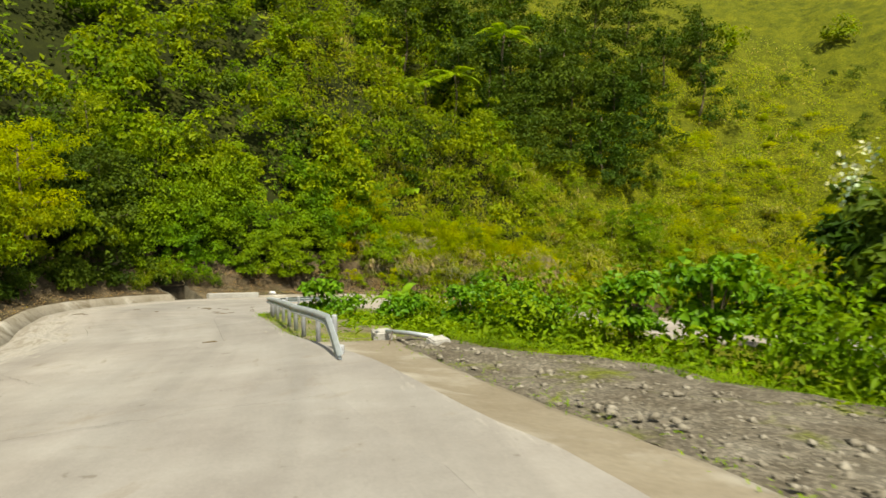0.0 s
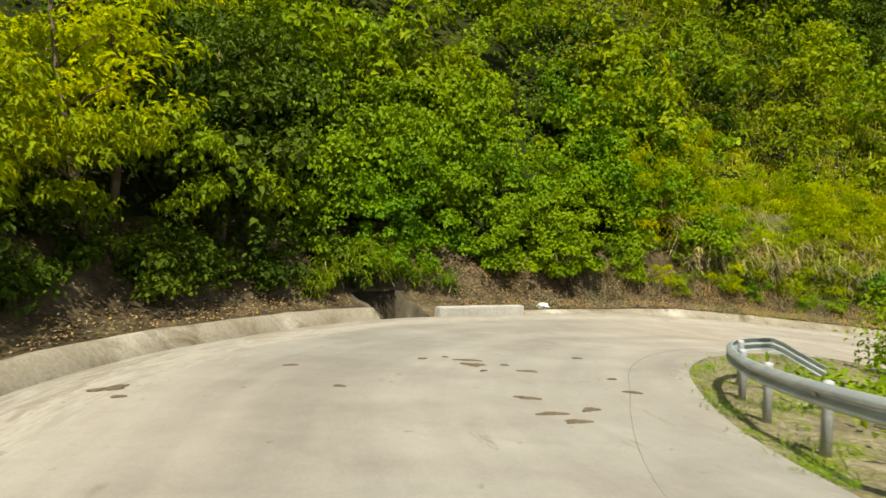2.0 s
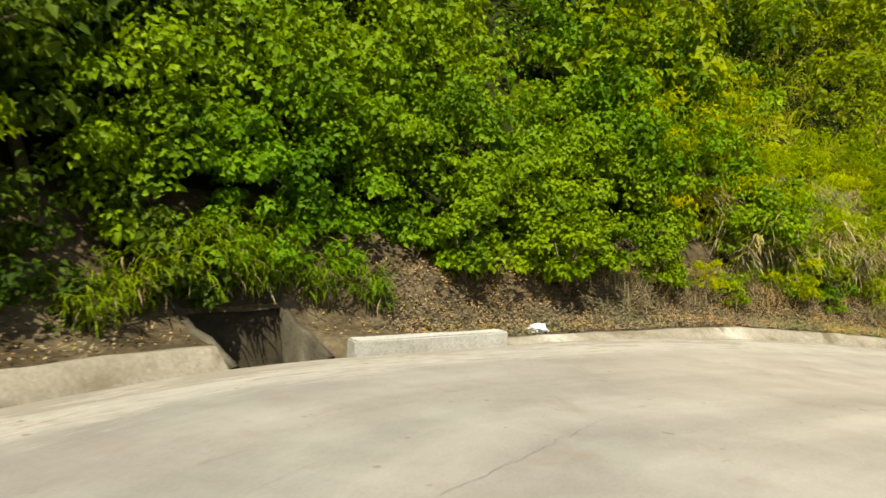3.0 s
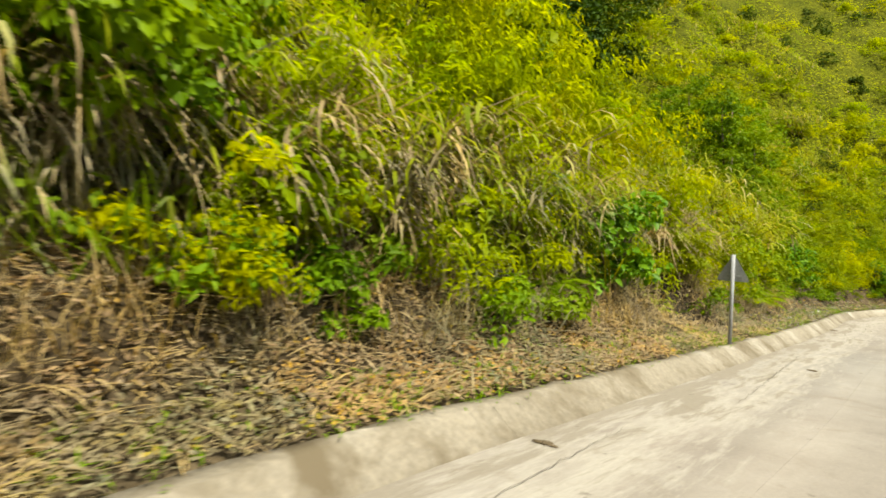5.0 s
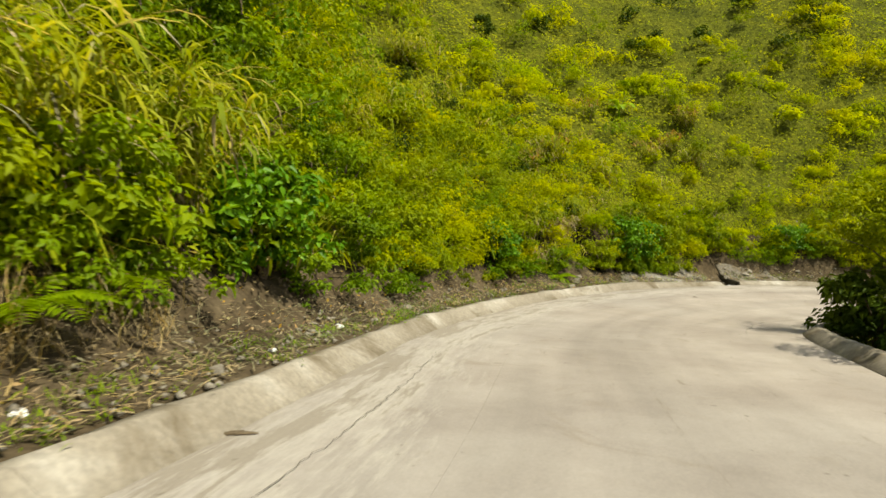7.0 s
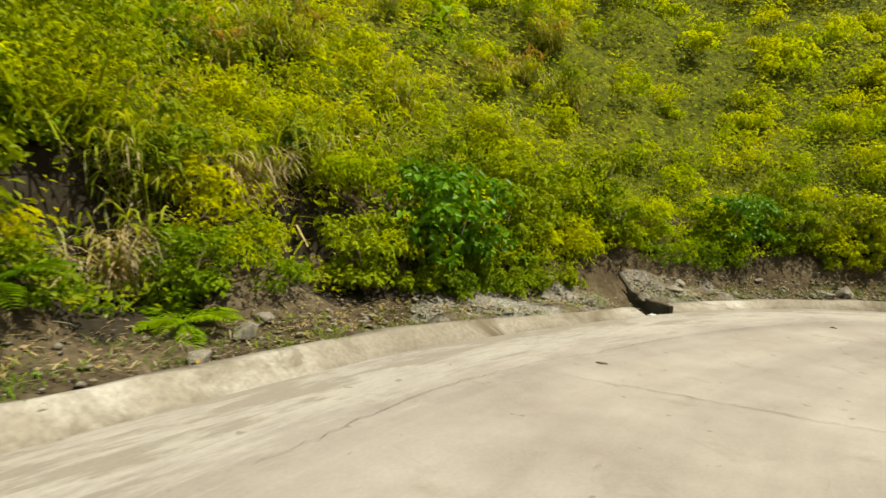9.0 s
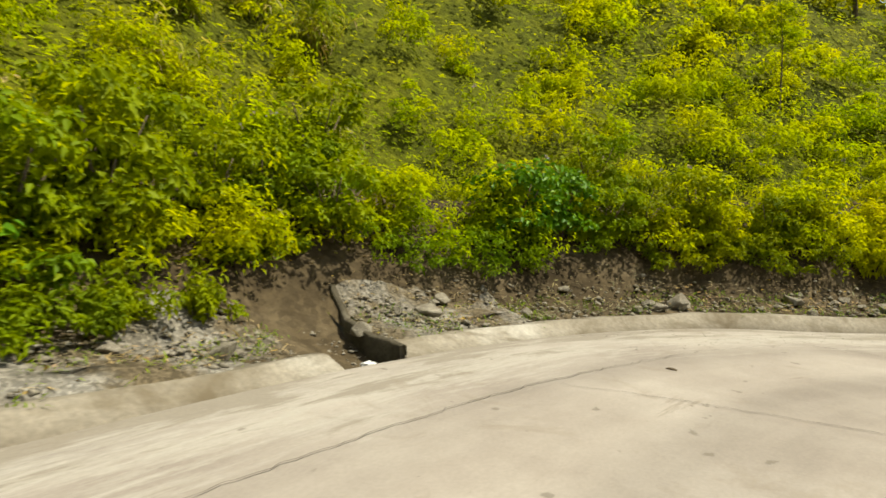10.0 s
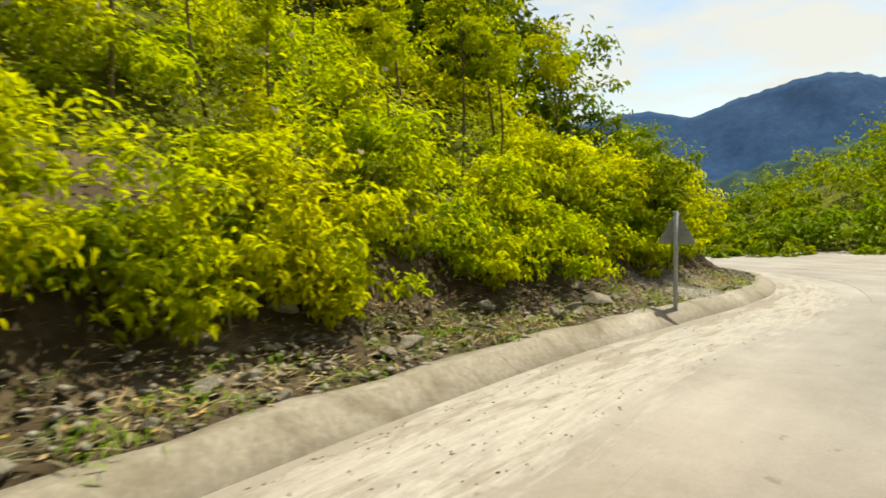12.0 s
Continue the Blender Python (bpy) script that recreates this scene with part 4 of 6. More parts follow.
stuff("vine_thicket", [thicket(26, (S_CULVERT - 1.5, S_CULVERT + 9, 2.0, 3.5), 0.45, 0.85, 1.2, 0.3, 7, 46, 0.125, 0.7, 0.45, 1.0, 0.35, 0.5, True), thicket(38, (S_CULVERT - 1, S_STRAW + 3, 2.5, 4.6), 0.8, 1.4, 1.4, 0.75, 10, 110, 0.125, 0.85, 0.42, 1.0, 0.35, 0.5, True),
                       thicket(56, (S_CULVERT - 1, S_STRAW + 3, 4.2, 9.5), 1.1, 2.0, 1.5, 0.8, 10, 62, 0.18, 0.8, 0.42, 1.0, 0.35, 0.5)], LEAF_VINE, "bright green vines covering the shrubs in the corner", "vines")
# grass slope past the corner
s, d = scatter(1500, S_STRAW, S_SCRUB + 12, 2.3, 15, 1.2)
g = hill_point(s, past_hollows(s, d))
g2 = hill_point(*scatter(2200, S_STRAW, S_SCRUB + 12, 10, 44, 1.0))
stuff("slope_grass", [grassy(g, 16, 0.35, 1.15, 0.04, 0.5, 1.0), grassy(g2, 10, 0.6, 1.2, 0.08, 0.5, 1.0)], LEAF_GRASS, "tall yellow-green grass on the slope", "grass")
stuff("slope_herbs", [carpet(52000, S_STRAW, S_SCRUB + 14, 2.4, 55, 0.21, 0.4, 1.3)], LEAF_GRASS, "low yellow-green herbs on the grass slope", "herbs")
stuff("slope_shrubs", [thicket(110, (S_STRAW, S_SCRUB + 4, 2.0, 9), 0.5, 1.1, 1.1, 0.6, 8, 40, 0.17, 0.55),
                       thicket(120, (S_STRAW, S_SCRUB + 10, 8, 40), 0.6, 1.5, 0.9, 0.5, 6, 52, 0.20, 0.5)], LEAF_BUSH, "yellow-green shrubs among the slope grass", "shrubs")
stuff("slope_bushes", [thicket(60, (S_GRASS + 1, S_DRAIN - 8, 2.4, 6.5), 0.6, 1.2, 1.2, 0.7, 8, 60, 0.12, 0.5),
                       thicket(44, (S_GRASS - 4, S_SCRUB + 6, 6, 22), 0.9, 1.9, 1.25, 0.8, 8, 40, 0.2, 0.5), thicket(30, (S_GRASS + 6, S_DRAIN - 2, 6.5, 20), 0.8, 1.8, 0.9, 0.5, 7, 44, 0.22, 0.45), thicket(34, (S_SCRUB - 6, S_DRAIN + 10, 5, 26), 0.7, 1.6, 1.0, 0.5, 7, 50, 0.17, 0.45)], LEAF_BUSH, "fresh green bushes scattered over the grass slope", "bushes")
stuff("slope_dark_bushes", [thicket(34, (S_GRASS + 1, S_DRAIN - 3, 2.6, 15), 0.4, 1.0, 1.1, 0.4, 7, 46, 0.14, 0.5), thicket(40, (S_DRAIN - 4, S_DRAIN + 12, 20, 45), 0.6, 1.8, 1.0, 0.5, 7, 36, 0.25, 0.5)], LEAF_DARK, "dark green bushes in the hollows of the slope", "bushes")
# straw-like cane behind the kerb
s, d = scatter(120, S_STRAW, S_GRASS + 3, 2.9, 5.5)
g = hill_point(s, past_hollows(s, d))
g[:, 2] += 0.9
stuff("dry_cane", [grassy(g, 70, 0.25, 0.95, 0.026, 0.8, 2.6)], LEAF_STRAW, "dry straw-coloured cane drooping over the bank", "grass")
s, d = scatter(120, S_STRAW - 1, S_GRASS + 5, 3.0, 7.0)
g = hill_point(s, past_hollows(s, d))
g[:, 2] += 0.6
stuff("green_cane", [grassy(g, 70, 0.4, 0.9, 0.04, 0.9, 2.2)], LEAF_FERN, "yellow-green cane leaves on the bank", "grass")
stuff("bamboo_thicket", [thicket(34, (S_STRAW - 1, S_GRASS - 1, 3.3, 6.0), 0.8, 1.5, 1.6, 0.9, 10, 84, 0.17, 0.26, 0.45, 1.0, 0.4, 0.6)], LEAF_FERN, "tall yellow-green bamboo-like thicket on the bank", "bamboo")
stuff("cane_herbs", [thicket(54, (S_STRAW - 2, S_GRASS + 8, 1.8, 2.9), 0.35, 0.7, 1.2, 0.7, 6, 48, 0.10, 0.36), thicket(30, (S_STRAW + 2, S_GRASS + 8, 2.6, 3.6), 0.4, 0.8, 1.3, 1.6, 6, 44, 0.11, 0.4)], LEAF_FERN, "yellow-green herbs in front of the cane", "herbs")
stuff("bank_skirt", [thicket(54, (S_CULVERT + 12, S_SCRUB + 14, 1.5, 2.3), 0.3, 0.6, 1.0, 0.4, 6, 50, 0.11, 0.5), thicket(30, (8, S_CORNER - 8, 1.7, 2.4), 0.35, 0.7, 1.1, 0.4, 6, 50, 0.12, 0.5)], LEAF_VINE, "low green weeds at the foot of the bank", "weeds")
# low yellow scrub of the last bend
stuff("fern_scrub", [thicket(270, (S_SCRUB - 6, S_END + 6, 2.3, 10), 0.5, 1.1, 0.95, 0.4, 8, 62, 0.122, 0.40, 0.42),
                     thicket(170, (S_SCRUB - 6, S_END + 6, 2.05, 2.7), 0.35, 0.75, 0.9, 0.3, 6, 48, 0.10, 0.42, 0.45),
                     thicket(190, (S_SCRUB - 2, S_END + 4, 7, 20), 0.6, 1.3, 0.8, 0.4, 7, 62, 0.15, 0.42, 0.42),
                     thicket(130, (S_SCRUB - 6, S_END + 4, 12, 38), 0.9, 1.9, 0.6, 0.4, 7, 66, 0.23, 0.45, 0.45),
                     carpet(52000, S_SCRUB - 6, S_END + 10, 6.0, 44, 0.20, 0.45, 1.2), carpet(22000, S_SCRUB - 6, S_END + 4, 2.1, 7, 0.12, 0.35)], LEAF_FERN, "yellow-green ferny scrub covering the slope", "scrub")
stuff("bank_fringe", [thicket(90, (S_DRAIN + 12, S_END - 1, 1.6, 2.15), 0.35, 0.65, 1.1, 0.5, 6, 48, 0.11, 0.36, 0.45, 1.0, 0.4, 0.6)], LEAF_FERN, "yellow-green scrub hanging over the soil bank", "scrub")
stuff("bank_weeds", [thicket(100, (S_DRAIN + 1, S_END - 2, 1.8, 2.3), 0.25, 0.5, 1.0, 0.4, 5, 40, 0.09, 0.32), thicket(70, (S_SCRUB - 4, S_DRAIN - 1.2, 1.7, 2.3), 0.3, 0.6, 1.0, 0.4, 5, 44, 0.10, 0.32), thicket(34, (S_DRAIN - 6, S_DRAIN - 0.9, 1.45, 1.9), 0.25, 0.45, 1.0, 0.3, 6, 44, 0.10, 0.4), thicket(5, (S_DRAIN - 0.6, S_DRAIN + 0.5, 2.1, 2.3), 0.25, 0.4, 1.0, 0.1, 6, 44, 0.10, 0.4)], LEAF_BUSH, "low green weeds along the top of the soil bank", "weeds")
# the valley side
sv, dv = scatter(430, 4, near_s(VALLEY, 9, 48.9), 4.9, 15, 0.8)
sv, dv = np.concatenate([sv, rng.uniform(9, 34, 70)]), np.concatenate([dv, rng.uniform(6.0, 9.0, 70)])
vp = valley_point(sv, dv)
r = np.concatenate([rng.uniform(0.5, 1.2, 430), rng.uniform(1.0, 1.45, 70)])
stuff("valley_shrubs", [leafy(*lobes(vp + np.stack([0 * r, 0 * r, 0.7 * r], 1), r, r * 1.25, 6, 0.45), 22, 0.155, 0.55)], LEAF_VINE, "green shrubs on the slope below the guardrail", "shrubs")
sv, dv = scatter(190, near_s(VALLEY, -4.3, 16.4), near_s(VALLEY, 2, 44), 1.8, 7.0)
vp = valley_point(sv, dv) - [0, 0, 0.25]
r = rng.uniform(0.35, 0.7, len(vp))
stuff("guardrail_shrubs", [leafy(*lobes(vp + np.stack([0 * r, 0 * r, 0.1 * r], 1), r, r * 0.9, 6, 0.45), 22, 0.13, 0.5)], LEAF_VINE, "low green shrubs behind the guardrail", "shrubs")
sv, dv = scatter(150, near_s(VALLEY, -4.0, 36.8), near_s(VALLEY, 14, 51.4), 0.9, 3.4)
vp = valley_point(sv, dv)
r = rng.uniform(0.6, 1.15, len(vp))
stuff("valley_edge_shrubs", [leafy(*lobes(vp + np.stack([0 * r, 0 * r, 0.6 * r], 1), r, r * 1.2, 6, 0.45), 26, 0.14, 0.5)], LEAF_BUSH, "green shrubs along the valley edge of the lower road", "shrubs")
sv, dv = scatter(26000, 2, near_s(VALLEY, 12, 50.3), 1.0, 22, 0.8)
keep = dv > np.where(sv < near_s(VALLEY, -2.6, 13), gravel_out(sv), 1.0)
sv, dv = sv[keep], dv[keep]
vp = valley_point(sv, dv)
n = len(vp)
way = unit(rng.normal(size=(n, 3)) * [0.7, 0.7, 0.3] + [0, 0, 0.4])
stuff("valley_herbs", [leaf_faces(vp + np.stack([0 * sv, 0 * sv, rng.random(n) * 0.35], 1), way, unit(rng.normal(size=(n, 3)) * 0.3 + [0, 0, 1]), 0.19 * rng.uniform(0.6, 1.4, n), 0.085, 0.15, 0.3)], LEAF_VINE, "bright green herbs on the valley slope", "herbs")
sv, dv = scatter(560, 28.2, near_s(VALLEY, -4, 36.8), 0.03, 1.3, 2.0)
keep = np.sin(sv * 2.3) + np.sin(sv * 5.1 + dv * 3) > -0.3
sv, dv = sv[keep], dv[keep]
stuff("verge_grass", [grassy(valley_point(sv, dv) + [0, 0, 0.02], 22, 0.12, 0.13, 0.012, 0.7, 0.8)], LEAF_VINE, "short green grass along the edge of the concrete", "grass")

s_open = near_s(VALLEY, -3.3, 14.2)
sv = np.concatenate([rng.uniform(2, s_open, 800), rng.uniform(4, s_open, 60)])
dv = np.concatenate([rng.uniform(0, 2.2, 800), rng.uniform(1.0, 1.3, 60)])
dv[:800] += gravel_out(sv[:800])
stuff("verge_fringe", [grassy(valley_point(sv, dv), 16, 0.16, np.where(np.repeat(dv, 16) < 3, 0.08, 0.22), 0.016, 0.9, 0.9)], LEAF_VINE, "bright green grass fringe beyond the gravel verge", "grass")

# ---------------------------------------------------------------- litter, stalks and gravel of the verge
s, d = scatter(5200, S_CULVERT - 12, S_SCRUB, 0.55, 2.3, 0.9)
s2, d2 = scatter(2600, S_SCRUB, S_END, 0.55, 2.3, 0.9)
s3, d3 = scatter(20000, S_CULVERT + 3, S_STRAW + 10, 0.5, 2.6, 1.0)
s4, d4 = scatter(2600, 6, S_CULVERT - 2, 0.5, 1.9, 1.0)
s, d = np.concatenate([s, s2, s3, s4]), np.concatenate([d, d2, d3, d4])
p = bank_point(s, d) + np.stack([0 * s, 0 * s, 0.02 + 0.05 * rng.random(len(s))], 1)
n = len(p)
way = unit(rng.normal(size=(n, 3)) * [1, 1, 0.25])
stuff("leaf_litter", [leaf_faces(p, way, unit(rng.normal(size=(n, 3)) * 0.35 + [0, 0, 1]), 0.08 * rng.uniform(0.4, 1.5, n), 0.04, 0.1, -0.1)], LEAF_LITTER, "brown and yellow fallen leaves behind the kerb", "leaves")
s, d = scatter(8500, S_CULVERT + 14, S_GRASS + 1, 0.55, 2.8, 1.0)
s2, d2 = scatter(6500, S_GRASS + 1, S_END, 0.6, 1.9, 1.1)
s, d = np.concatenate([s, s2]), np.concatenate([d, d2])
p = bank_point(s, d) + [0, 0, 0.03]
n = len(p)
way = unit(rng.normal(size=(n, 3)) * [1, 1, 0.20] + [0, 0, 0.10])
stuff("dry_stalks", [blade_faces(p, way, np.where(s < S_GRASS, 0.28, 0.17) * rng.uniform(0.3, 1.4, n), 0.018 * rng.uniform(0.5, 1.5, n), 0.3)], LEAF_STRAW, "broken straw stalks lying on the verge", "straw")
s, d = scatter(620, S_STRAW - 5, S_GRASS + 8, 1.6, 2.8)
s, d = s[hollow(s) < 0.2], d[hollow(s) < 0.2]
stuff("standing_straw", [grassy(bank_point(s, d), 13, 0.2, 0.7, 0.010, 0.5, 0.7)], LEAF_STRAW, "standing dry straw at the foot of the bank", "straw")
s, d = scatter(820, S_STRAW, S_END, 0.5, 1.5, 1.4)
stuff("verge_tufts", [grassy(bank_point(s, d), 16, 0.12, 0.12, 0.014, 0.9, 0.8)], LEAF_VINE, "small green tufts along the kerb", "grass")


def pebble_cloud(p, size, squash=0.6):
    """Small angular stones, each a squashed eight-faced lump."""
    n = len(p)
    base = np.array([(1, 0, 0), (0, 1, 0), (-1, 0, 0), (0, -1, 0), (0, 0, 1), (0, 0, -0.6)], float)
    V = base[None] * rng.uniform(0.4, 1.5, (n, 6, 1)) * size[:, None, None]
    V[..., 2] *= squash
    a = rng.uniform(0, 6.28, n)
    ca, sa = np.cos(a)[:, None], np.sin(a)[:, None]
    V = np.stack([V[..., 0] * ca - V[..., 1] * sa, V[..., 0] * sa + V[..., 1] * ca, V[..., 2]], -1) + p[:, None]
    f = np.array([(0, 1, 4), (1, 2, 4), (2, 3, 4), (3, 0, 4), (1, 0, 5), (2, 1, 5), (3, 2, 5), (0, 3, 5)])
    return V.reshape(-1, 3), (np.arange(n)[:, None, None] * 6 + f[None]).reshape(-1, 3)


s, d = scatter(2600, S_DRAIN - 9, S_END + 6, 0.5, 1.65, 1.3)
p = bank_point(s, d)
s2, d2 = scatter(1500, S_GRASS, S_DRAIN - 6, 0.5, 1.6, 1.2)
s3 = np.concatenate([rng.uniform(S_DRAIN - 6.3, S_DRAIN - 0.8, 1000), rng.uniform(S_DRAIN + 0.6, S_DRAIN + 3.5, 700)])
s4, d4 = scatter(2200, S_DRAIN + 4, S_END + 2, 0.5, 1.6, 0.9)
p = np.concatenate([p, bank_point(s2, d2), bank_point(s4, d4), bank_point(s3, rng.uniform(0.42, 1.7, 1700)) + [0, 0, 0.02]])
stuff("bank_stones", [pebble_cloud(p, 0.008 + 0.075 * rng.random(len(p)) ** 5, 0.55)], ROCK, "small grey stones strewn over the soil bank", "stones")
sv, dv = scatter(7500, 1, near_s(VALLEY, -3.3, 14.2), 0, 1.0)
dv = apron_out(sv) + 0.06 + (gravel_out(sv) - apron_out(sv)) * dv
keep = (sv < 22) | (rng.random(len(sv)) < 0.4)
sv, dv = sv[keep], dv[keep]
p = valley_point(sv, dv) + [0, 0, 0.03]
stuff("verge_stones", [pebble_cloud(p, 0.010 + 0.075 * rng.random(len(p)) ** 6)], ROCK, "loose grey stones on the gravel verge", "stones")
s, d = scatter(2600, S_DRAIN + 4, S_END, 0.0, 1.3, 1.6)
k = np.clip((s / 0.5).astype(int), 0, len(HILL) - 1)
f = ((s / 0.5) % 1)[:, None]
xy = HILL[k] * (1 - f) + HILL[np.minimum(k + 1, len(HILL) - 1)] * f - HILL_N[k] * (0.1 + d[:, None])
stuff("gutter_grit", [pebble_cloud(np.column_stack([xy, road_z(xy[:, 0], xy[:, 1])]), 0.003 + 0.014 * rng.random(len(s)) ** 3, 0.35)], ROCK, "loose grit lying in the gutter", "stones")


# ---------------------------------------------------------------- plants that stand by themselves
def crown_mesh(name, lumps, per, length, slim, material, full=False):
    cs = np.array([l[:3] for l in lumps], float)
    rs = np.array([l[3] for l in lumps], float)
    V, F = leafy(*lobes(cs, rs, rs * 0.8, 6, 0.48), per, length, slim, 0.3, 0.35, full)
    return mesh_from(name, V, F, material)


def stems_mesh(name, paths, material):
    V, F = joined([tube(p, r, 6) for p, r in paths])
    return mesh_from(name, V, F, material, True)


def shrub(size, material, length, slim, per=26, full=False):
    """A shrub with stems and a lobed crown."""
    root = new("shrub")
    paths, lumps = [], []
    for i in range(6):
        a = i * 1.05 + rng.uniform(-0.3, 0.3)
        out, h = size * rng.uniform(0.25, 0.6), size * rng.uniform(0.7, 1.25)
        end = np.array([math.cos(a) * out, math.sin(a) * out, h])
        paths.append((np.array([(0, 0, -0.15), end * [0.4, 0.4, 0.5], end]), [0.03 * size, 0.022 * size, 0.01 * size]))
        lumps.append((*end, size * rng.uniform(0.32, 0.55)))
        lumps.append((end[0] * 1.0, end[1] * 1.0, end[2] * 0.38, size * rng.uniform(0.32, 0.5)))
    for q in paths:
        part("stem", stems_mesh("stem", [q], BARK), root, "thin brown stem")
    part("crown", crown_mesh("crown", lumps, per, length, slim, material, full), root)
    return root


def tree(height, spread, material, length, slim, per=24, lean=0.08, limbs=9, thick=0.02, start=0.35):
    """A tapered trunk with limbs, and a crown of lobes at their ends."""
    root = new("tree")
    top = np.array([lean * height, 0.04 * height, height * 0.9])
    us = np.linspace(0, 1, 7)
    bow = np.stack([us * top[0] + 0.03 * height * np.sin(us * 4), us * top[1] + 0.02 * height * np.sin(us * 5), us * top[2] - 0.3 * (us == 0)], 1)
    paths, lumps = [(bow, thick * height * (1 - 0.75 * us))], [(*top, spread * 0.42)]
    for i in range(limbs):
        u = start + (0.95 - start) * (i + rng.uniform(0, 0.8)) / limbs
        b = np.array([np.interp(u, us, bow[:, k]) for k in range(3)])
        a = i * 2.4 + rng.uniform(-0.4, 0.4)
        out = spread * rng.uniform(0.5, 1.0) * (1.15 - 0.5 * u)
        e = b + [math.cos(a) * out, math.sin(a) * out, out * rng.uniform(0.25, 0.6)]
        m = (b + e) / 2 + [0, 0, 0.08 * out]
        r = thick * height * 0.4 * (1.1 - u)
        paths.append((np.array([b, m, e]), [r, r * 0.7, r * 0.35]))
        lumps += [(*e, spread * rng.uniform(0.28, 0.42)), (*m, spread * rng.uniform(0.2, 0.3))]
    part("trunk", stems_mesh("trunk", paths, BARK), root, "grey-brown trunk with limbs")
    part("crown", crown_mesh("crown", lumps, per, length, slim, material), root)
    return root


def on_hill(x, y, extra=0.0):
    """A place on the hillside at given plan coordinates."""
    i = int(np.argmin((HILL[:, 0] - x) ** 2 + (HILL[:, 1] - y) ** 2))
    d = max(0.0, float(((np.array([x, y]) - HILL[i]) * HILL_N[i]).sum()))
    q = hill_point(np.array([i * 0.5]), np.array([d]))[0]
    return Vector((x, y, q[2] + extra))


def hill_place(s, d, sink=0.05):
    q = hill_point(np.array([float(s)]), np.array([float(d)]))[0]
    return Vector((q[0], q[1], q[2] - sink))


def plant(first, made, where, turn, size, label, category, group=""):
    """Stands the first build, or a copy of it, at a place."""
    m = Matrix.Translation(where) @ Matrix.Rotation(turn, 4, "Z") @ Matrix.Scale(size, 4)
    if not made:
        first.matrix_basis = m
        ob = first
        made.append(1)
    else:
        ob = copy_thing(first, Matrix.Identity(4))
        ob.matrix_basis = m
    return tagged(ob, label, category, group)


def place_all(first, spots, label, category, group):
    made = []
    for i, (q, size) in enumerate(spots):
        plant(first, made, q, i * 2.17 + 0.4, size, label, category, group)


V_AT = lambda x, y, z=0.0: Vector((x, y, float(road_z(x, y)[0]) + z))
# shrubs along the foot of the bank
bright = shrub(1.0, LEAF_VINE, 0.095, 0.65, 44, True)
place_all(bright, [(hill_place(S_CULVERT + o, d), k) for o, d, k in ((5.5, 2.2, 1.2), (8.5, 2.0, 1.5), (10, 2.3, 1.2), (12.0, 2.1, 1.0))] +
          [(hill_place(S_GRASS + o, d), k) for o, d, k in ((5, 2.4, 1.2), (8, 2.5, 1.1), (12, 2.6, 1.3), (15.5, 2.4, 1.0))],
          "bright green broad-leaved shrub at the foot of the bank", "shrub", "roadside shrubs")
glossy = shrub(1.0, LEAF_GLOSS, 0.12, 0.65, 26, True)
place_all(glossy, [(hill_place(S_DRAIN - o, d), k) for o, d, k in ((4.5, 2.0, 1.35), (14, 2.2, 1.0))] + [(hill_place(S_GRASS - 7.6, 2.1), 1.25), (hill_place(S_GRASS + 11.6, 2.3), 1.3), (hill_place(S_DRAIN + 4.6, 2.4), 1.05), (hill_place(S_DRAIN + 5.6, 2.6), 0.95)],
          "mid-green leafy shrub beside the kerb", "shrub", "green roadside shrubs")
bush = shrub(1.0, LEAF_BUSH, 0.11, 0.55, 29)
place_all(bush, [(hill_place(S_DRAIN + o, d), k) for o, d, k in ((-6.4, 2.2, 1.0), (-2.9, 2.3, 1.1), (-1.9, 2.5, 1.25), (-1.2, 3.4, 1.15), (-0.3, 2.95, 0.85), (0.5, 3.1, 0.8), (1.2, 2.5, 1.05), (1.6, 3.6, 1.2), (-3.6, 3.3, 1.1), (6.4, 2.5, 0.9), (6.6, 3.6, 1.1), (7.2, 2.6, 0.9), (8.4, 2.8, 1.0), (9.8, 2.5, 0.8), (11.4, 2.8, 0.9), (-12.2, 2.5, 1.1), (-9.6, 2.3, 0.8))] +
          [(hill_place(S_GRASS + o, d), k) for o, d, k in ((-6.3, 2.5, 0.85), (-8.8, 2.5, 0.7), (-2.0, 2.6, 0.9), (14, 3.2, 1.4), (17, 3.0, 1.2), (10, 3.4, 1.3), (6.5, 3.4, 1.3), (18.6, 4.4, 1.5), (19.2, 2.6, 1.0))],
          "sunlit green bush overhanging the bank", "bush", "sunlit bushes")
sunny = shrub(1.0, LEAF_FERN, 0.12, 0.36, 40)
place_all(sunny, [(hill_place(S_DRAIN + o, d), k) for o, d, k in ((2.4, 2.6, 0.9), (4.4, 2.5, 1.0), (8.5, 2.4, 0.8), (10.5, 2.6, 1.0), (13, 2.5, 0.8), (15.4, 2.7, 1.0), (18.2, 2.5, 0.9), (20.6, 2.9, 1.1), (23, 2.6, 1.0), (25.4, 3.0, 1.3), (27, 2.7, 1.1), (29, 2.6, 1.3), (31, 2.4, 1.2), (32.6, 2.2, 1.1), (33.4, 2.9, 1.3), (34.6, 2.3, 1.0), (36.2, 2.6, 1.1), (38, 2.4, 0.9))],
          "yellow-green fine-leaved shrub overhanging the soil bank", "shrub", "yellow roadside shrubs")
big = shrub(1.0, LEAF_GLOSS, 0.16, 0.75, 15, True)
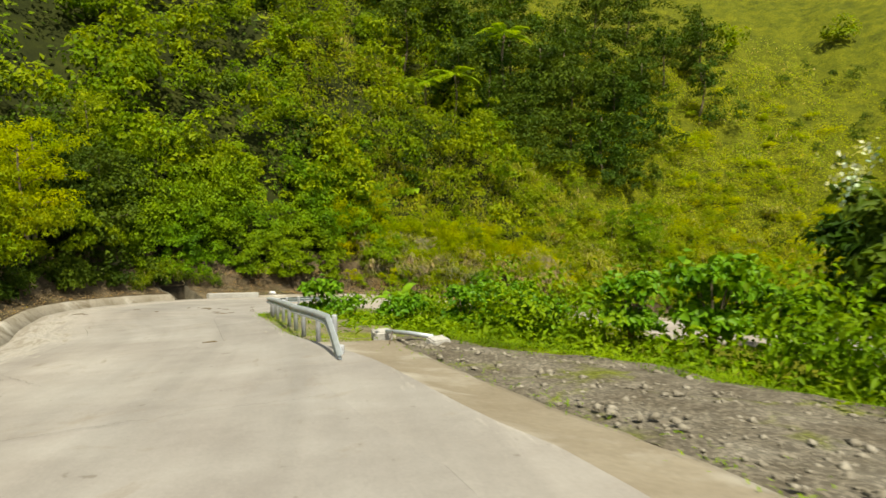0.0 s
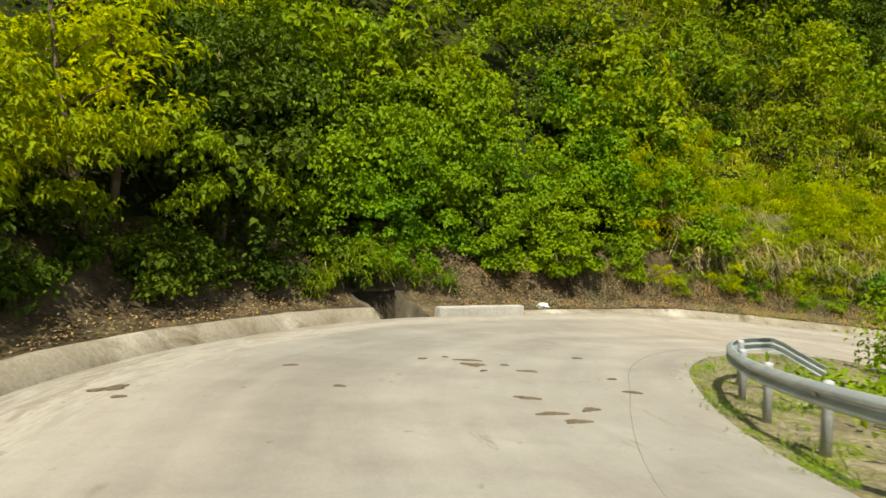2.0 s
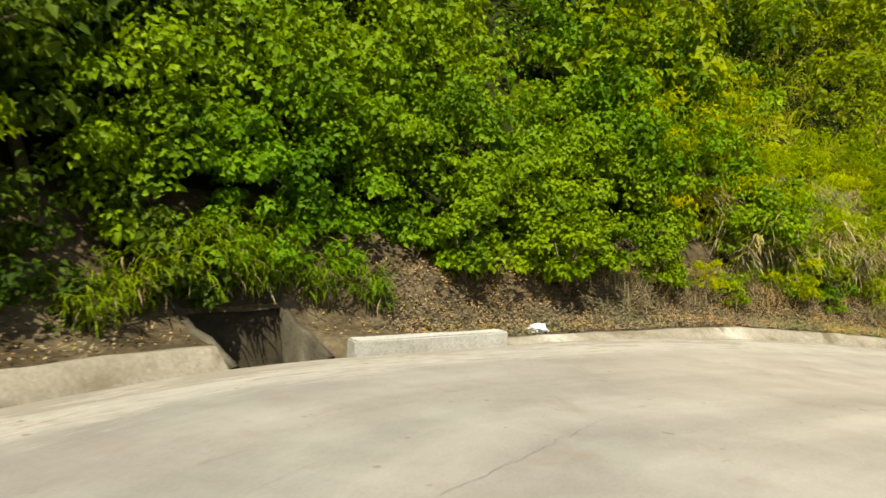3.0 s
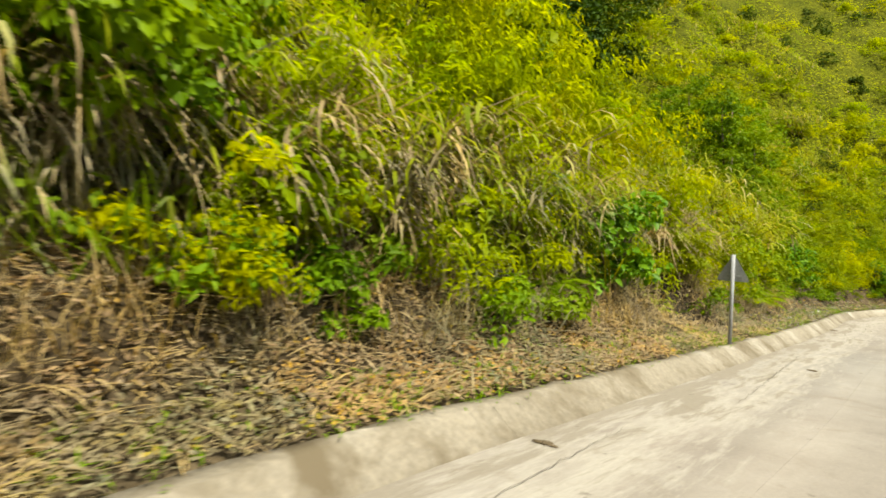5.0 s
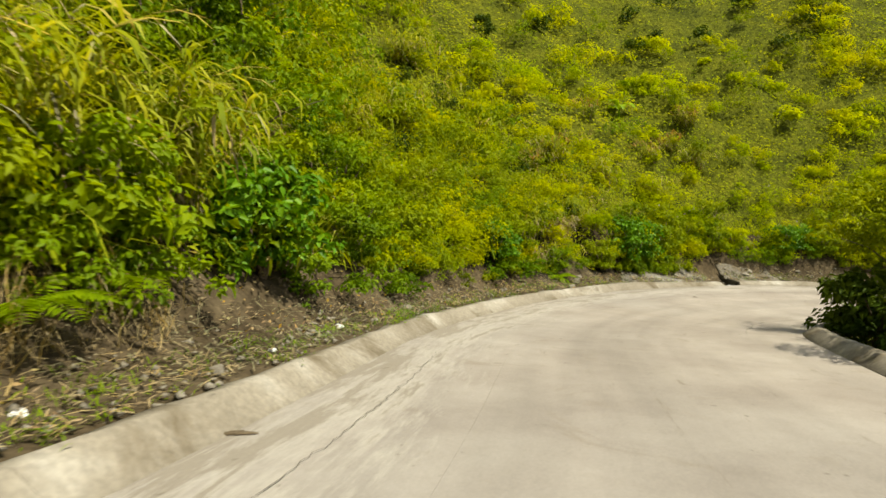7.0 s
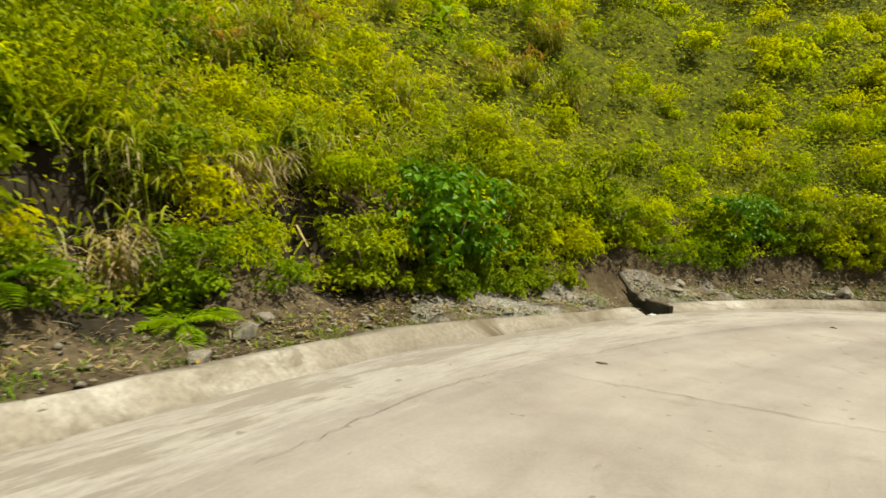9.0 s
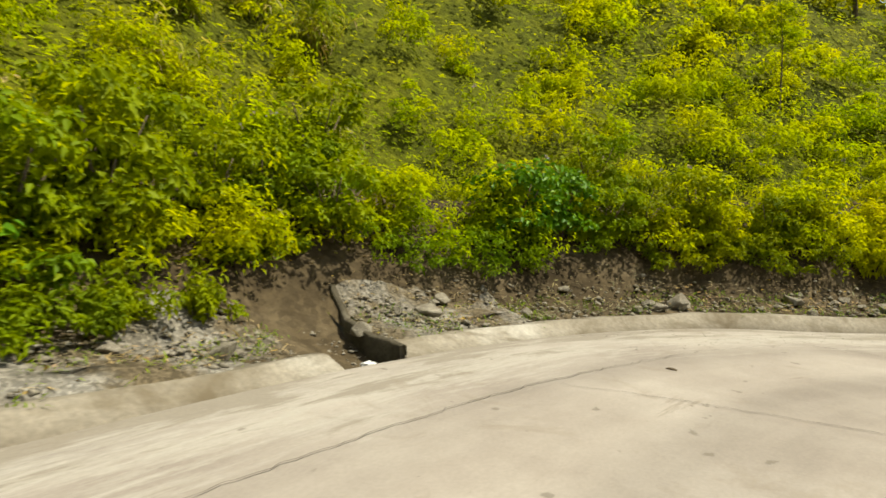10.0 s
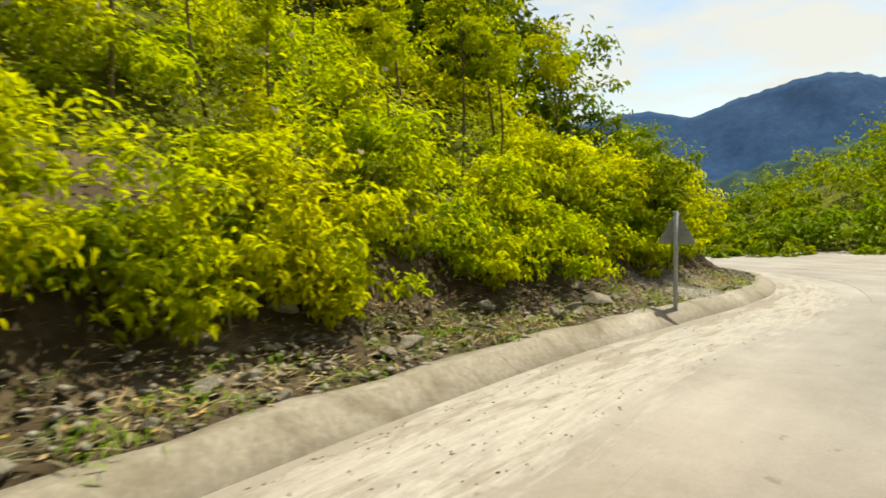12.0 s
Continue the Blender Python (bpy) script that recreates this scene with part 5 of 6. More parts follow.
place_all(big, [(V_AT(-5.0, 25.4, -0.4), 1.15), (V_AT(-1.2, 20.5, -0.8), 0.9), (V_AT(2.6, 18.0, -0.7), 0.9), (V_AT(4.8, 16.0, -0.5), 1.1), (V_AT(-3.4, 22.6, -0.7), 0.85), (V_AT(7.4, 13.6, -0.5), 0.9), (V_AT(5.6, 13.0, -0.4), 1.2), (V_AT(6.7, 14.6, -0.4), 1.2), (V_AT(0.7, 20.2, -0.5), 0.9), (V_AT(2.2, 19.4, -0.5), 0.95), (V_AT(1.4, 21.6, -0.4), 0.95)],
          "large-leaved green shrub beyond the guardrail", "shrub", "large-leaved shrubs")
# dark leaves; beneath the edge trees they also hold the crowns' shade
side = shrub(1.0, LEAF_DARK, 0.13, 0.5, 40)
place_all(side, [(V_AT(34.2, 57.2, -0.3), 1.75), (V_AT(36.3, 57.8, -0.3), 1.4), (V_AT(31.6, 55.9, -0.35), 1.1), (V_AT(38.2, 56.9, -0.35), 1.3), (V_AT(9.0, 11.5, -0.3), 2.2), (V_AT(11.0, 14.5, -0.6), 2.4)], "tall dark shrub at the valley edge of the road", "shrub", "valley edge shrubs")

# trees of the approach and of the slopes
oak = tree(7.0, 2.6, LEAF_BUSH, 0.18, 0.42, 26)
place_all(oak, [(hill_place(s0, d), k) for s0, d, k in ((near_s(HILL, -9.6, 10.5), 5.2, 0.9), (near_s(HILL, -11.4, 16), 5.0, 0.85), (near_s(HILL, -13.8, 20.3), 4.8, 1.0), (S_CULVERT - 1, 7.0, 1.0))] +
          [(hill_place(near_s(HILL, x, y), d), k) for x, y, d, k in ((5, 54, 4.6, 0.5),)],
          "yellow-green tree leaning over the kerb", "tree", "trees over the kerb")
lime = tree(7.0, 2.6, LEAF_FERN, 0.19, 0.42, 28, 0.08, 11, 0.02, 0.2)
place_all(lime, [(hill_place(near_s(HILL, -15.8, 24.5), 3.6), 0.85), (hill_place(S_CORNER - 2.6, 3.0), 0.9), (hill_place(S_CORNER + 0.8, 3.2), 0.95), (hill_place(S_CORNER + 2.2, 4.2), 0.95), (hill_place(near_s(HILL, -11.4, 16), 3.0), 0.7)], "lime-green tree with drooping leaves over the bank", "tree", "lime-green bank trees")
# leaf colour is dark to hold the corner's deep shade
shady = tree(7.0, 2.8, LEAF_DARK, 0.22, 0.6, 24)
place_all(shady, [(hill_place(S_CORNER + 4.6, 3.4), 0.85), (hill_place(S_CULVERT - 1.6, 4.0), 0.9)], "broad-leaved tree over the corner of the bank, leaves coloured dark for shade", "tree", "shady corner trees")
edge_tree = tree(5.2, 2.3, LEAF_BUSH, 0.16, 0.45, 30, -0.03, 13, 0.022, 0.5)
place_all(edge_tree, [(V_AT(34.6, 56.9, -0.4), 0.95), (V_AT(31.6, 55.0, -0.6), 0.95), (V_AT(28.6, 54.4, -0.6), 1.05)], "spreading green tree at the valley edge of the road", "tree", "valley edge trees")
column = tree(4.6, 1.5, LEAF_VINE, 0.14, 0.5, 19, 0.05, 14, 0.014, 0.06)
place_all(column, [(hill_place(S_SCRUB - 7.4, 4.6), 1.25), (hill_place(S_SCRUB - 6.0, 6.2), 1.3), (hill_place(S_SCRUB - 8.6, 6.0), 1.3), (hill_place(S_SCRUB - 6.4, 8.4), 1.2), (hill_place(S_SCRUB - 5.0, 4.4), 0.7), (hill_place(S_GRASS - 6, 4.8), 0.7), (hill_place(S_GRASS + 13.5, 8.5), 0.9), (hill_place(S_GRASS + 12.6, 4.8), 0.95), (hill_place(S_GRASS + 14.2, 5.4), 1.0)],
          "small bushy tree leafed down to the slope", "tree", "bushy slope trees")
dusky = tree(9.0, 3.2, LEAF_DARK, 0.38, 0.5, 13)
place_all(dusky, [(hill_place(s0, d), k) for s0, d, k in ((S_GRASS + 2, 24, 1.0), (S_GRASS + 6, 21, 0.9), (S_GRASS + 9, 26, 1.1), (S_GRASS + 3, 31, 1.2), (S_GRASS + 12, 22, 0.8), (S_GRASS + 14, 18, 0.9), (S_GRASS + 16, 22, 1.1), (S_GRASS + 18, 19, 0.95), (S_GRASS + 20, 24, 1.1), (S_GRASS + 15, 27, 1.1), (S_GRASS + 18, 29, 1.1), (S_GRASS - 3, 28, 1.0), (S_SCRUB - 6, 41, 1.2), (S_SCRUB - 3, 35, 1.1), (S_SCRUB, 44, 1.3), (S_SCRUB + 1.5, 31, 1.0), (S_SCRUB + 4, 36, 1.1), (S_SCRUB + 6, 32, 1.0), (S_SCRUB + 7, 39, 1.2), (S_SCRUB - 8, 33, 1.1), (S_SCRUB + 3, 50, 1.3), (S_END - 8.5, 15.5, 0.6), (S_END - 6.0, 14.5, 0.5))],
          "dark green tree high on the slope", "tree", "slope trees")
end_tree = tree(7.0, 3.3, LEAF_TREE, 0.27, 0.45, 27, 0.05, 13, 0.016, 0.1)
place_all(end_tree, [(on_hill(68.6, 42.6, -0.2), 0.7), (on_hill(70.4, 38.9, -0.2), 0.85), (on_hill(68.4, 38.0, -0.2), 0.55), (on_hill(65.2, 39.4, -0.3), 0.33), (on_hill(62.4, 41.6, -0.2), 0.36)], "green tree on the spur at the end of the slope", "tree", "spur trees")
end_dark = tree(9.0, 3.6, LEAF_DARK, 0.30, 0.6, 36, 0.05, 17, 0.016, 0.1)
place_all(end_dark, [(on_hill(73.6, 40.4, -0.3), 1.15), (on_hill(73.0, 42.8, -0.3), 1.05), (on_hill(75.2, 46, -0.3), 1.1), (on_hill(75.8, 39.4, -0.3), 0.95)], "tall dark tree rising over the spur", "tree", "tall spur trees")
sapling = tree(4.4, 0.9, LEAF_FERN, 0.11, 0.3, 20, 0.03, 8, 0.0085, 0.6)
place_all(sapling, [(hill_place(S_END + o, d), k * 0.95) for o, d, k in ((-12.0, 5.2, 1.0), (-10.0, 3.7, 0.75), (-6.5, 5.1, 1.05), (-11.5, 4.2, 0.8), (-6.2, 4.4, 0.9), (-13.5, 4.9, 1.15), (-7.2, 6.0, 1.1), (-5.0, 3.8, 0.9), (-17, 7.5, 1.0), (-4.4, 5.6, 1.2), (-9.0, 7.0, 1.0))],
          "slender sapling with a thin feathery crown", "sapling", "slope saplings")


def frond_mesh(name, length, leaflets, leaflet, slim, material, droop=0.55):
    """One pinnate frond along +x that rises and droops."""
    us = np.linspace(0, 1, 8)
    spine = np.stack([us * length * 0.92, 0 * us, length * (0.45 * us - droop * us ** 2.2)], 1)
    pieces = [tube(spine, 0.012 * length * (1 - 0.8 * us), 4, False)]
    u = np.repeat(np.linspace(0.14, 0.98, leaflets), 2)
    sgn = np.tile([1.0, -1.0], leaflets)
    p = np.stack([np.interp(u, us, spine[:, k]) for k in range(3)], 1)
    way = unit(np.stack([0.45 + 0 * u, sgn, -0.12 + 0 * u], 1) + rng.normal(size=(len(u), 3)) * 0.06)
    ln = leaflet * np.sin(np.clip(u, 0.06, 0.97) * np.pi) ** 0.6 + 0.02
    pieces.append(leaf_faces(p, way, np.tile([0, 0, 1.0], (len(u), 1)), ln, ln * slim, 0.08, 0.15))
    V, F = joined(pieces)
    return mesh_from(name, V, F, material)


def fronded(name, frond, count, trunk=None, tilt=0.0):
    """A plant of fronds that share one mesh, round the top of a trunk."""
    root = new(name)
    z = 0.0
    if trunk:
        z = trunk
        us = np.linspace(0, 1, 6)
        V, F = tube(np.stack([0.06 * trunk * np.sin(us * 3), 0 * us, us * (trunk + 0.05) - 0.3 * (us == 0)], 1), 0.10 - 0.03 * us, 8)
        part("trunk", mesh_from("trunk", V, F, BARK, True), root, "dark fibrous trunk")
    for i in range(count):
        ob = part("frond", frond, root)
        ob.matrix_basis = pose(0.06 * trunk * math.sin(3) if trunk else 0, 0, z, 0, rng.uniform(-18, 18) + tilt, i * 360 / count + rng.uniform(-10, 10))
    return root


fern = fronded("fern", frond_mesh("frond", 0.95, 20, 0.22, 0.26, LEAF_VINE), 10)
place_all(fern, [(hill_place(S_GRASS + o, d, 0.0), k) for o, d, k in ((2.2, 2.1, 1.0), (3.6, 1.9, 1.1), (4.8, 2.3, 1.2), (6.2, 2.0, 1.0), (1.0, 2.4, 0.9), (3.0, 2.7, 1.2), (7.6, 2.2, 0.9), (-10, 2.2, 0.9))] + [(hill_place(S_DRAIN - o, d, 0.0), k) for o, d, k in ((12, 2.0, 1.0), (10, 1.8, 0.9), (13.6, 2.2, 1.0))],
          "bright green fern at the foot of the bank", "fern", "roadside ferns")
tree_fern = fronded("tree_fern", frond_mesh("frond", 2.2, 26, 0.5, 0.3, LEAF_BANANA), 11, 3.2)
place_all(tree_fern, [(Vector((1.3, 76.7, 6.6)), 1.6), (Vector((7.7, 83.0, 11.4)), 1.9), (Vector((-2.0, 75.0, 6.8)), 1.2)], "tree fern with a spreading crown of pale fronds", "tree fern", "tree ferns")


def broad_leaf(name, length, width, material):
    """A long paddle leaf with a midrib, arching over."""
    us = np.linspace(0, 1, 9)
    sp = np.stack([us * length * 0.75, 0 * us, length * (0.75 * us - 0.62 * us ** 2.4)], 1)
    w = width * np.sin(np.clip((us - 0.12) / 0.88, 0.02, 0.98) * np.pi) ** 0.55
    w[0] = 0.03
    rows = np.stack([sp + np.stack([0 * us, o * w, 0.18 * w * abs(o)], 1) for o in (-0.5, -0.25, 0, 0.25, 0.5)], 1)
    return mesh_from(name, *strip(rows), material, True)


def banana(count, tall):
    root = new("banana_plant")
    V, F = tube(np.array([(0, 0, -0.3), (0.02, 0, tall * 0.5), (0, 0.03, tall)]), [0.11, 0.09, 0.05], 8)
    part("stalk", mesh_from("stalk", V, F, LEAF_BANANA, True), root)
    leaf = broad_leaf("leaf", 1.9, 0.5, LEAF_BANANA)
    for i in range(count):
        part("leaf", leaf, root).matrix_basis = pose(0, 0, tall * 0.92, 0, rng.uniform(-30, 15), i * 137 + rng.uniform(-20, 20))
    return root


ban = banana(8, 1.1)
place_all(ban, [(Vector((-2.9, 63.0, -2.6)), 1.3), (on_hill(21.8, 89.0, -1.0), 2.0), (V_AT(-1.5, 22.0, -0.6), 0.8), (V_AT(4.2, 16.4, -0.5), 0.6), (on_hill(54.6, 74.4, -0.2), 0.9)], "wild banana plant with long arching leaves", "banana plant", "banana plants")

def cane_clump(size, culms, dry, plumes, fresh=9, leaf=LEAF_CANE):
    """A clump of tall cane grass: bowed culms with long drooping blades, dead blades hanging lower down, and seed plumes."""
    root = new("cane_clump")
    head = rng.uniform(0, 6.28, culms)
    tall, lean = size * rng.uniform(0.8, 1.5, culms), rng.uniform(0.25, 0.85, culms)
    foot = np.stack([rng.normal(0, 0.28 * size, culms), rng.normal(0, 0.28 * size, culms), np.full(culms, -0.12)], 1)

    def along(k, u):
        """Places at a share u of the length of culm k."""
        run = tall[k] * lean[k] * u ** 2
        return foot[k] + np.stack([np.cos(head[k]) * run, np.sin(head[k]) * run, tall[k] * (u - 0.30 * lean[k] * u ** 2)], 1)

    us = np.linspace(0, 1, 5)
    V, F = joined([tube(along(np.full(5, k), us), 0.011 - 0.007 * us, 3, False) for k in range(culms)])
    tagged(part("stalk_tuft", mesh_from("stalk_tuft", V, F, LEAF_STRAW if dry > fresh else leaf), root), kind="stuff")

    def blades(name, per, u0, u1, length, width, rise, fall, material):
        k = np.repeat(np.arange(culms), per)
        n = len(k)
        V, F = arc_blades(along(k, rng.uniform(u0, u1, n)), head[k] + rng.normal(0, 1.1, n), length * rng.uniform(0.6, 1.3, n), width * rng.uniform(0.7, 1.3, n), np.radians(rng.uniform(*rise, n)), np.radians(rng.uniform(*fall, n)))
        tagged(part(name, mesh_from(name, V, F, material), root), kind="stuff" if name == "seed_plume" else "")

    if fresh:
        blades("foliage", fresh, 0.25, 1.0, 0.55, 0.034, (10, 75), (60, 150), leaf)
    if dry:
        blades("dead_foliage", dry, 0.1, 0.85, 0.48, 0.024, (-30, 30), (30, 85), LEAF_STRAW)
    if plumes:
        blades("seed_plume", plumes, 0.9, 1.0, 0.45, 0.05, (40, 80), (30, 90), LEAF_PLUME)
    return root


cane = cane_clump(1.0, 34, 4, 0, 11)
place_all(cane, [(hill_place(S_SCRUB + o, d, 0.0), k) for o, d, k in ((-12.5, 3.6, 1.5), (-11.6, 4.6, 1.8), (-10.4, 3.8, 1.6), (-9.6, 5.0, 1.9), (-12.6, 6.0, 1.8), (-14.5, 5.0, 1.6), (-10.6, 6.8, 1.9))] + [(hill_place(S_GRASS + o, d, 0.0), k) for o, d, k in ((-9.8, 3.2, 1.3), (-8.2, 3.0, 1.3), (-7.0, 3.1, 1.2), (-5.2, 4.5, 1.3), (-4.6, 4.3, 1.1), (-3.8, 4.35, 1.2), (-3.0, 4.3, 1.1), (-4.2, 5.2, 1.4), (-3.2, 5.0, 1.4), (-11.6, 3.2, 1.3), (-9.2, 4.2, 1.6), (-6.8, 4.6, 1.7), (-2.6, 4.8, 1.5), (6.0, 3.4, 1.5), (7.4, 3.7, 1.8), (8.8, 3.5, 1.7), (10.2, 3.9, 1.9), (26, 9.0, 1.5), (29, 12, 1.6), (33, 8.0, 1.2), (24, 13, 1.7), (31, 16, 1.7), (7.0, 5.0, 2.0), (9.4, 5.2, 2.0), (11.4, 4.6, 1.7), (-0.6, 4.4, 1.3), (0.8, 5.6, 1.5), (2.6, 4.6, 1.3), (4.0, 5.8, 1.4), (7.0, 6.0, 1.4), (8.6, 7.2, 1.5), (11.5, 6.6, 1.3), (13, 5.2, 1.1), (15.4, 7.8, 1.5), (18, 8.4, 1.5), (20, 6.4, 1.2), (22.5, 7.4, 1.3), (25, 5.6, 1.0))] +
          [(hill_place(S_DRAIN + o, d, 0.0), k) for o, d, k in ((-9.2, 3.8, 1.1), (-6.4, 4.4, 1.1), (-2.0, 7.0, 1.2), (2.6, 5.2, 0.8), (3.5, 9.0, 1.2), (0.5, 6.4, 1.0))] + [(hill_place(S_CULVERT + o, d, 0.0), k) for o, d, k in ((-8, 4.6, 1.1), (19, 5.0, 1.3), (22, 4.0, 1.3))],
          "clump of tall arching cane grass on the slope", "cane grass", "cane grass clumps")
shade_cane = cane_clump(1.0, 30, 2, 0, 10, LEAF_TREE)
place_all(shade_cane, [(hill_place(S_CULVERT + o, d, 0.0), k) for o, d, k in ((-1.9, 1.6, 0.7), (-1.2, 1.9, 0.8), (-0.5, 2.0, 0.8), (0.0, 2.08, 0.85), (0.5, 2.02, 0.8), (1.0, 2.0, 0.8), (1.8, 1.9, 0.75), (0.3, 2.3, 1.0), (1.1, 2.4, 0.9), (-0.5, 2.4, 0.9), (2.9, 1.8, 0.7))],
          "clump of drooping green grass over the culvert mouth", "grass clump", "grass over the culvert")
dead_cane = cane_clump(1.0, 34, 12, 0, 3)
place_all(dead_cane, [(hill_place(S_GRASS + o, d, 0.0), k) for o, d, k in ((-17.2, 3.0, 1.3), (-16.2, 3.4, 1.5), (-15.0, 2.9, 1.5), (-14.0, 3.5, 1.7), (-13.0, 2.9, 1.5), (-12.0, 3.6, 1.6), (-10.4, 3.0, 1.3), (-9.0, 2.8, 1.3), (-7.6, 3.4, 1.4), (-6.2, 2.9, 1.2), (-8.4, 3.8, 1.6), (-4.3, 4.25, 1.0), (-3.3, 4.2, 0.9), (-1.0, 3.0, 1.1), (0.6, 3.6, 1.3), (-1.6, 3.7, 1.0), (2.4, 3.4, 1.0), (4.0, 4.6, 1.0), (-11, 3.2, 1.1), (8.2, 3.2, 1.2), (9.8, 3.3, 1.2), (11.2, 3.3, 1.0), (6.6, 4.2, 1.5), (12.6, 3.6, 1.0), (10, 4.8, 0.9), (17, 5.6, 1.0))] +
          [(hill_place(S_DRAIN + o, d, 0.0), k) for o, d, k in ((0.1, 2.55, 0.45), (-10.0, 3.2, 1.1), (-8.0, 3.3, 1.0), (-7.2, 4.0, 0.9), (2.4, 4.6, 0.7), (15, 4.2, 0.7), (20.5, 2.9, 0.7))],
          "clump of drooping dry straw-coloured cane", "cane grass", "dry cane clumps")
plume = cane_clump(1.0, 26, 3, 3, 9)
place_all(plume, [(hill_place(S_DRAIN + o, d, 0.0), k) for o, d, k in ((1.5, 8.5, 1.0), (3.0, 10.0, 1.0), (4.0, 11.5, 1.1), (-1.5, 9.5, 1.0), (-4, 8.0, 1.0), (-6, 7.5, 1.0), (0, 11.5, 1.0))] + [(hill_place(S_GRASS + o, d, 0.0), k) for o, d, k in ((6, 8.5, 1.1), (12, 9.5, 1.1), (20, 11.0, 1.1))],
          "cane grass clump with brown seed plumes", "cane grass", "plumed cane clumps")

# wood on the bank across the far bend
u, v = rng.uniform(0, 54, 250), rng.uniform(0.4, 4.2, 250)
p = np.array([FAR_BANK[int(a)][int(q)] * (1 - q % 1) + FAR_BANK[int(a)][int(q) + 1] * (q % 1) for a, q in zip(u, v)])
r = rng.uniform(1.0, 2.3, 250) * np.interp(v, [0.4, 2, 4.2], [0.55, 0.9, 1.2]) * np.interp(u, [0, 14, 28, 42], [0.3, 0.45, 0.9, 1.2])
stuff("far_wood", [leafy(*lobes(p + np.stack([0 * r, 0 * r, 0.6 * r], 1), r, r * 1.15, 7, 0.36), 24, 0.30, 0.55)], LEAF_BUSH, "yellow-green wood on the bank across the far bend", "trees")

# pale flowers among the scrub of the last bend, and white blossom in the valley
scrub = np.empty((len(bpy.data.meshes["fern_scrub"].vertices), 3), np.float32).ravel()
bpy.data.meshes["fern_scrub"].vertices.foreach_get("co", scrub)
scrub = scrub.reshape(-1, 3)[:270 * 8 * 62 * 4]
pick = scrub[rng.integers(0, len(scrub), 4000)]
along = np.argmin(((pick[:, None, :2] - HILL[None]) ** 2).sum(-1), 1)
back = np.sqrt(((pick[:, None, :2] - HILL[None]) ** 2).sum(-1).min(1))
high = pick[:, 2] - hill_point(along * 0.5, back)[:, 2]
good = pick[(along * 0.5 > S_DRAIN - 4) & (along * 0.5 < S_END - 8) & (back > 1.9) & (back < 5.5) & (high > 0.55)][:48]
p = np.repeat(good + [0, 0, 0.05], 6, 0) + rng.normal(size=(len(good) * 6, 3)) * 0.012
n = len(p)
way = unit(rng.normal(size=(n, 3)) + [0, 0, 0.3])
stuff("bindweed_flowers", [leaf_faces(p, way, unit(rng.normal(size=(n, 3)) + [0, 0, 1]), 0.07, 0.065, 0.1, 0.1)], PETAL, "pale lilac flowers scattered in the scrub", "flowers")
p = np.repeat(np.array([V_AT(11.5, 33.0, 1.6), Vector((6.5, 10.6, 1.40)), Vector((7.1, 10.9, 1.55)), Vector((7.0, 11.2, 1.0))]) + rng.normal(size=(4, 3)) * 0.1, 32, 0) + rng.normal(size=(128, 3)) * 0.17
way = unit(rng.normal(size=(128, 3)))
stuff("white_blossom", [leaf_faces(p, way, unit(rng.normal(size=(128, 3)) + [0, 0, 1]), 0.10, 0.08, 0.1, 0.1)], WHITEFLOWER, "white blossom on the valley shrubs", "flowers")

# ---------------------------------------------------------------- guardrail
RAIL = [(-1.65, 10.2), (-2.25, 12.0), (-3.3, 14.4), (-3.98, 16.3), (-5.0, 19.1), (-5.78, 21.1), (-6.4, 23.1), (-6.88, 25.1), (-7.2, 27), (-7.27, 28.7), (-7.1, 30.2), (-6.7, 31.2), (-6.0, 31.8), (-5.3, 31.95)]
rail_line = dense(RAIL, 0.25)
rail_n = outward(rail_line, 1)
rail_s = 0.25 * np.arange(len(rail_line))
rail_h = np.interp(rail_s, [0, 1.5, 3.6, 8, rail_s[-1] - 0.9, rail_s[-1]], [-0.20, 0.36, 0.40, 0.36, 0.32, -0.17])
rail_z = road_z(rail_line[:, 0], rail_line[:, 1]) + rail_h
guardrail = tagged(new("guardrail"), "galvanised steel guardrail bending round the inside of the curve", "guardrail")
prof = [(0.0, 0.07), (0.005, 0.085), (0.07, 0.105), (0.072, 0.145), (0.012, 0.165), (0.012, 0.20), (0.07, 0.22), (0.072, 0.262), (0.005, 0.282), (0.0, 0.297)]
prof = prof + [(o - 0.012, h) for o, h in prof[::-1]] + prof[:1]


def beam(i0, i1, lap=0.0):
    rows = [[(*(rail_line[i] + rail_n[i] * (o + lap)), rail_z[i] + h) for o, h in prof] for i in range(i0, i1 + 1)]
    V, F = strip(rows)
    return mesh_from("beam", V, F[:, ::-1], STEEL)


cuts = [0, 6] + list(range(6 + 16, len(rail_line) - 6, 16)) + [len(rail_line) - 6, len(rail_line) - 1]
for a, b in zip(cuts[:-1], cuts[1:]):
    if b > a:
        part("beam", beam(a, min(b + 1, len(rail_line) - 1), 0.004 * (a % 32 == 6)), guardrail, "end section bent down to the ground" if a == 0 else "")
V, F = tube([(0, 0, -0.35), (0, 0, 0.625), (0, 0, 0.645), (0, 0, 0.655)], [0.05, 0.05, 0.046, 0.025], 14)
post_mesh = mesh_from("post", V, F, POSTPAINT, True)
bm = bmesh.new()
bmesh.ops.create_cube(bm, size=1, matrix=Matrix.Diagonal((0.10, 0.05, 0.06, 1)))
bmesh.ops.bevel(bm, geom=bm.edges[:], offset=0.008, segments=1)
spacer_mesh = bm_mesh("spacer", bm, STEEL)
bm = bmesh.new()
bmesh.ops.create_cube(bm, size=1, matrix=Matrix.Diagonal((0.012, 0.10, 0.035, 1)))
refl_mesh = bm_mesh("reflector", bm, AMBER)
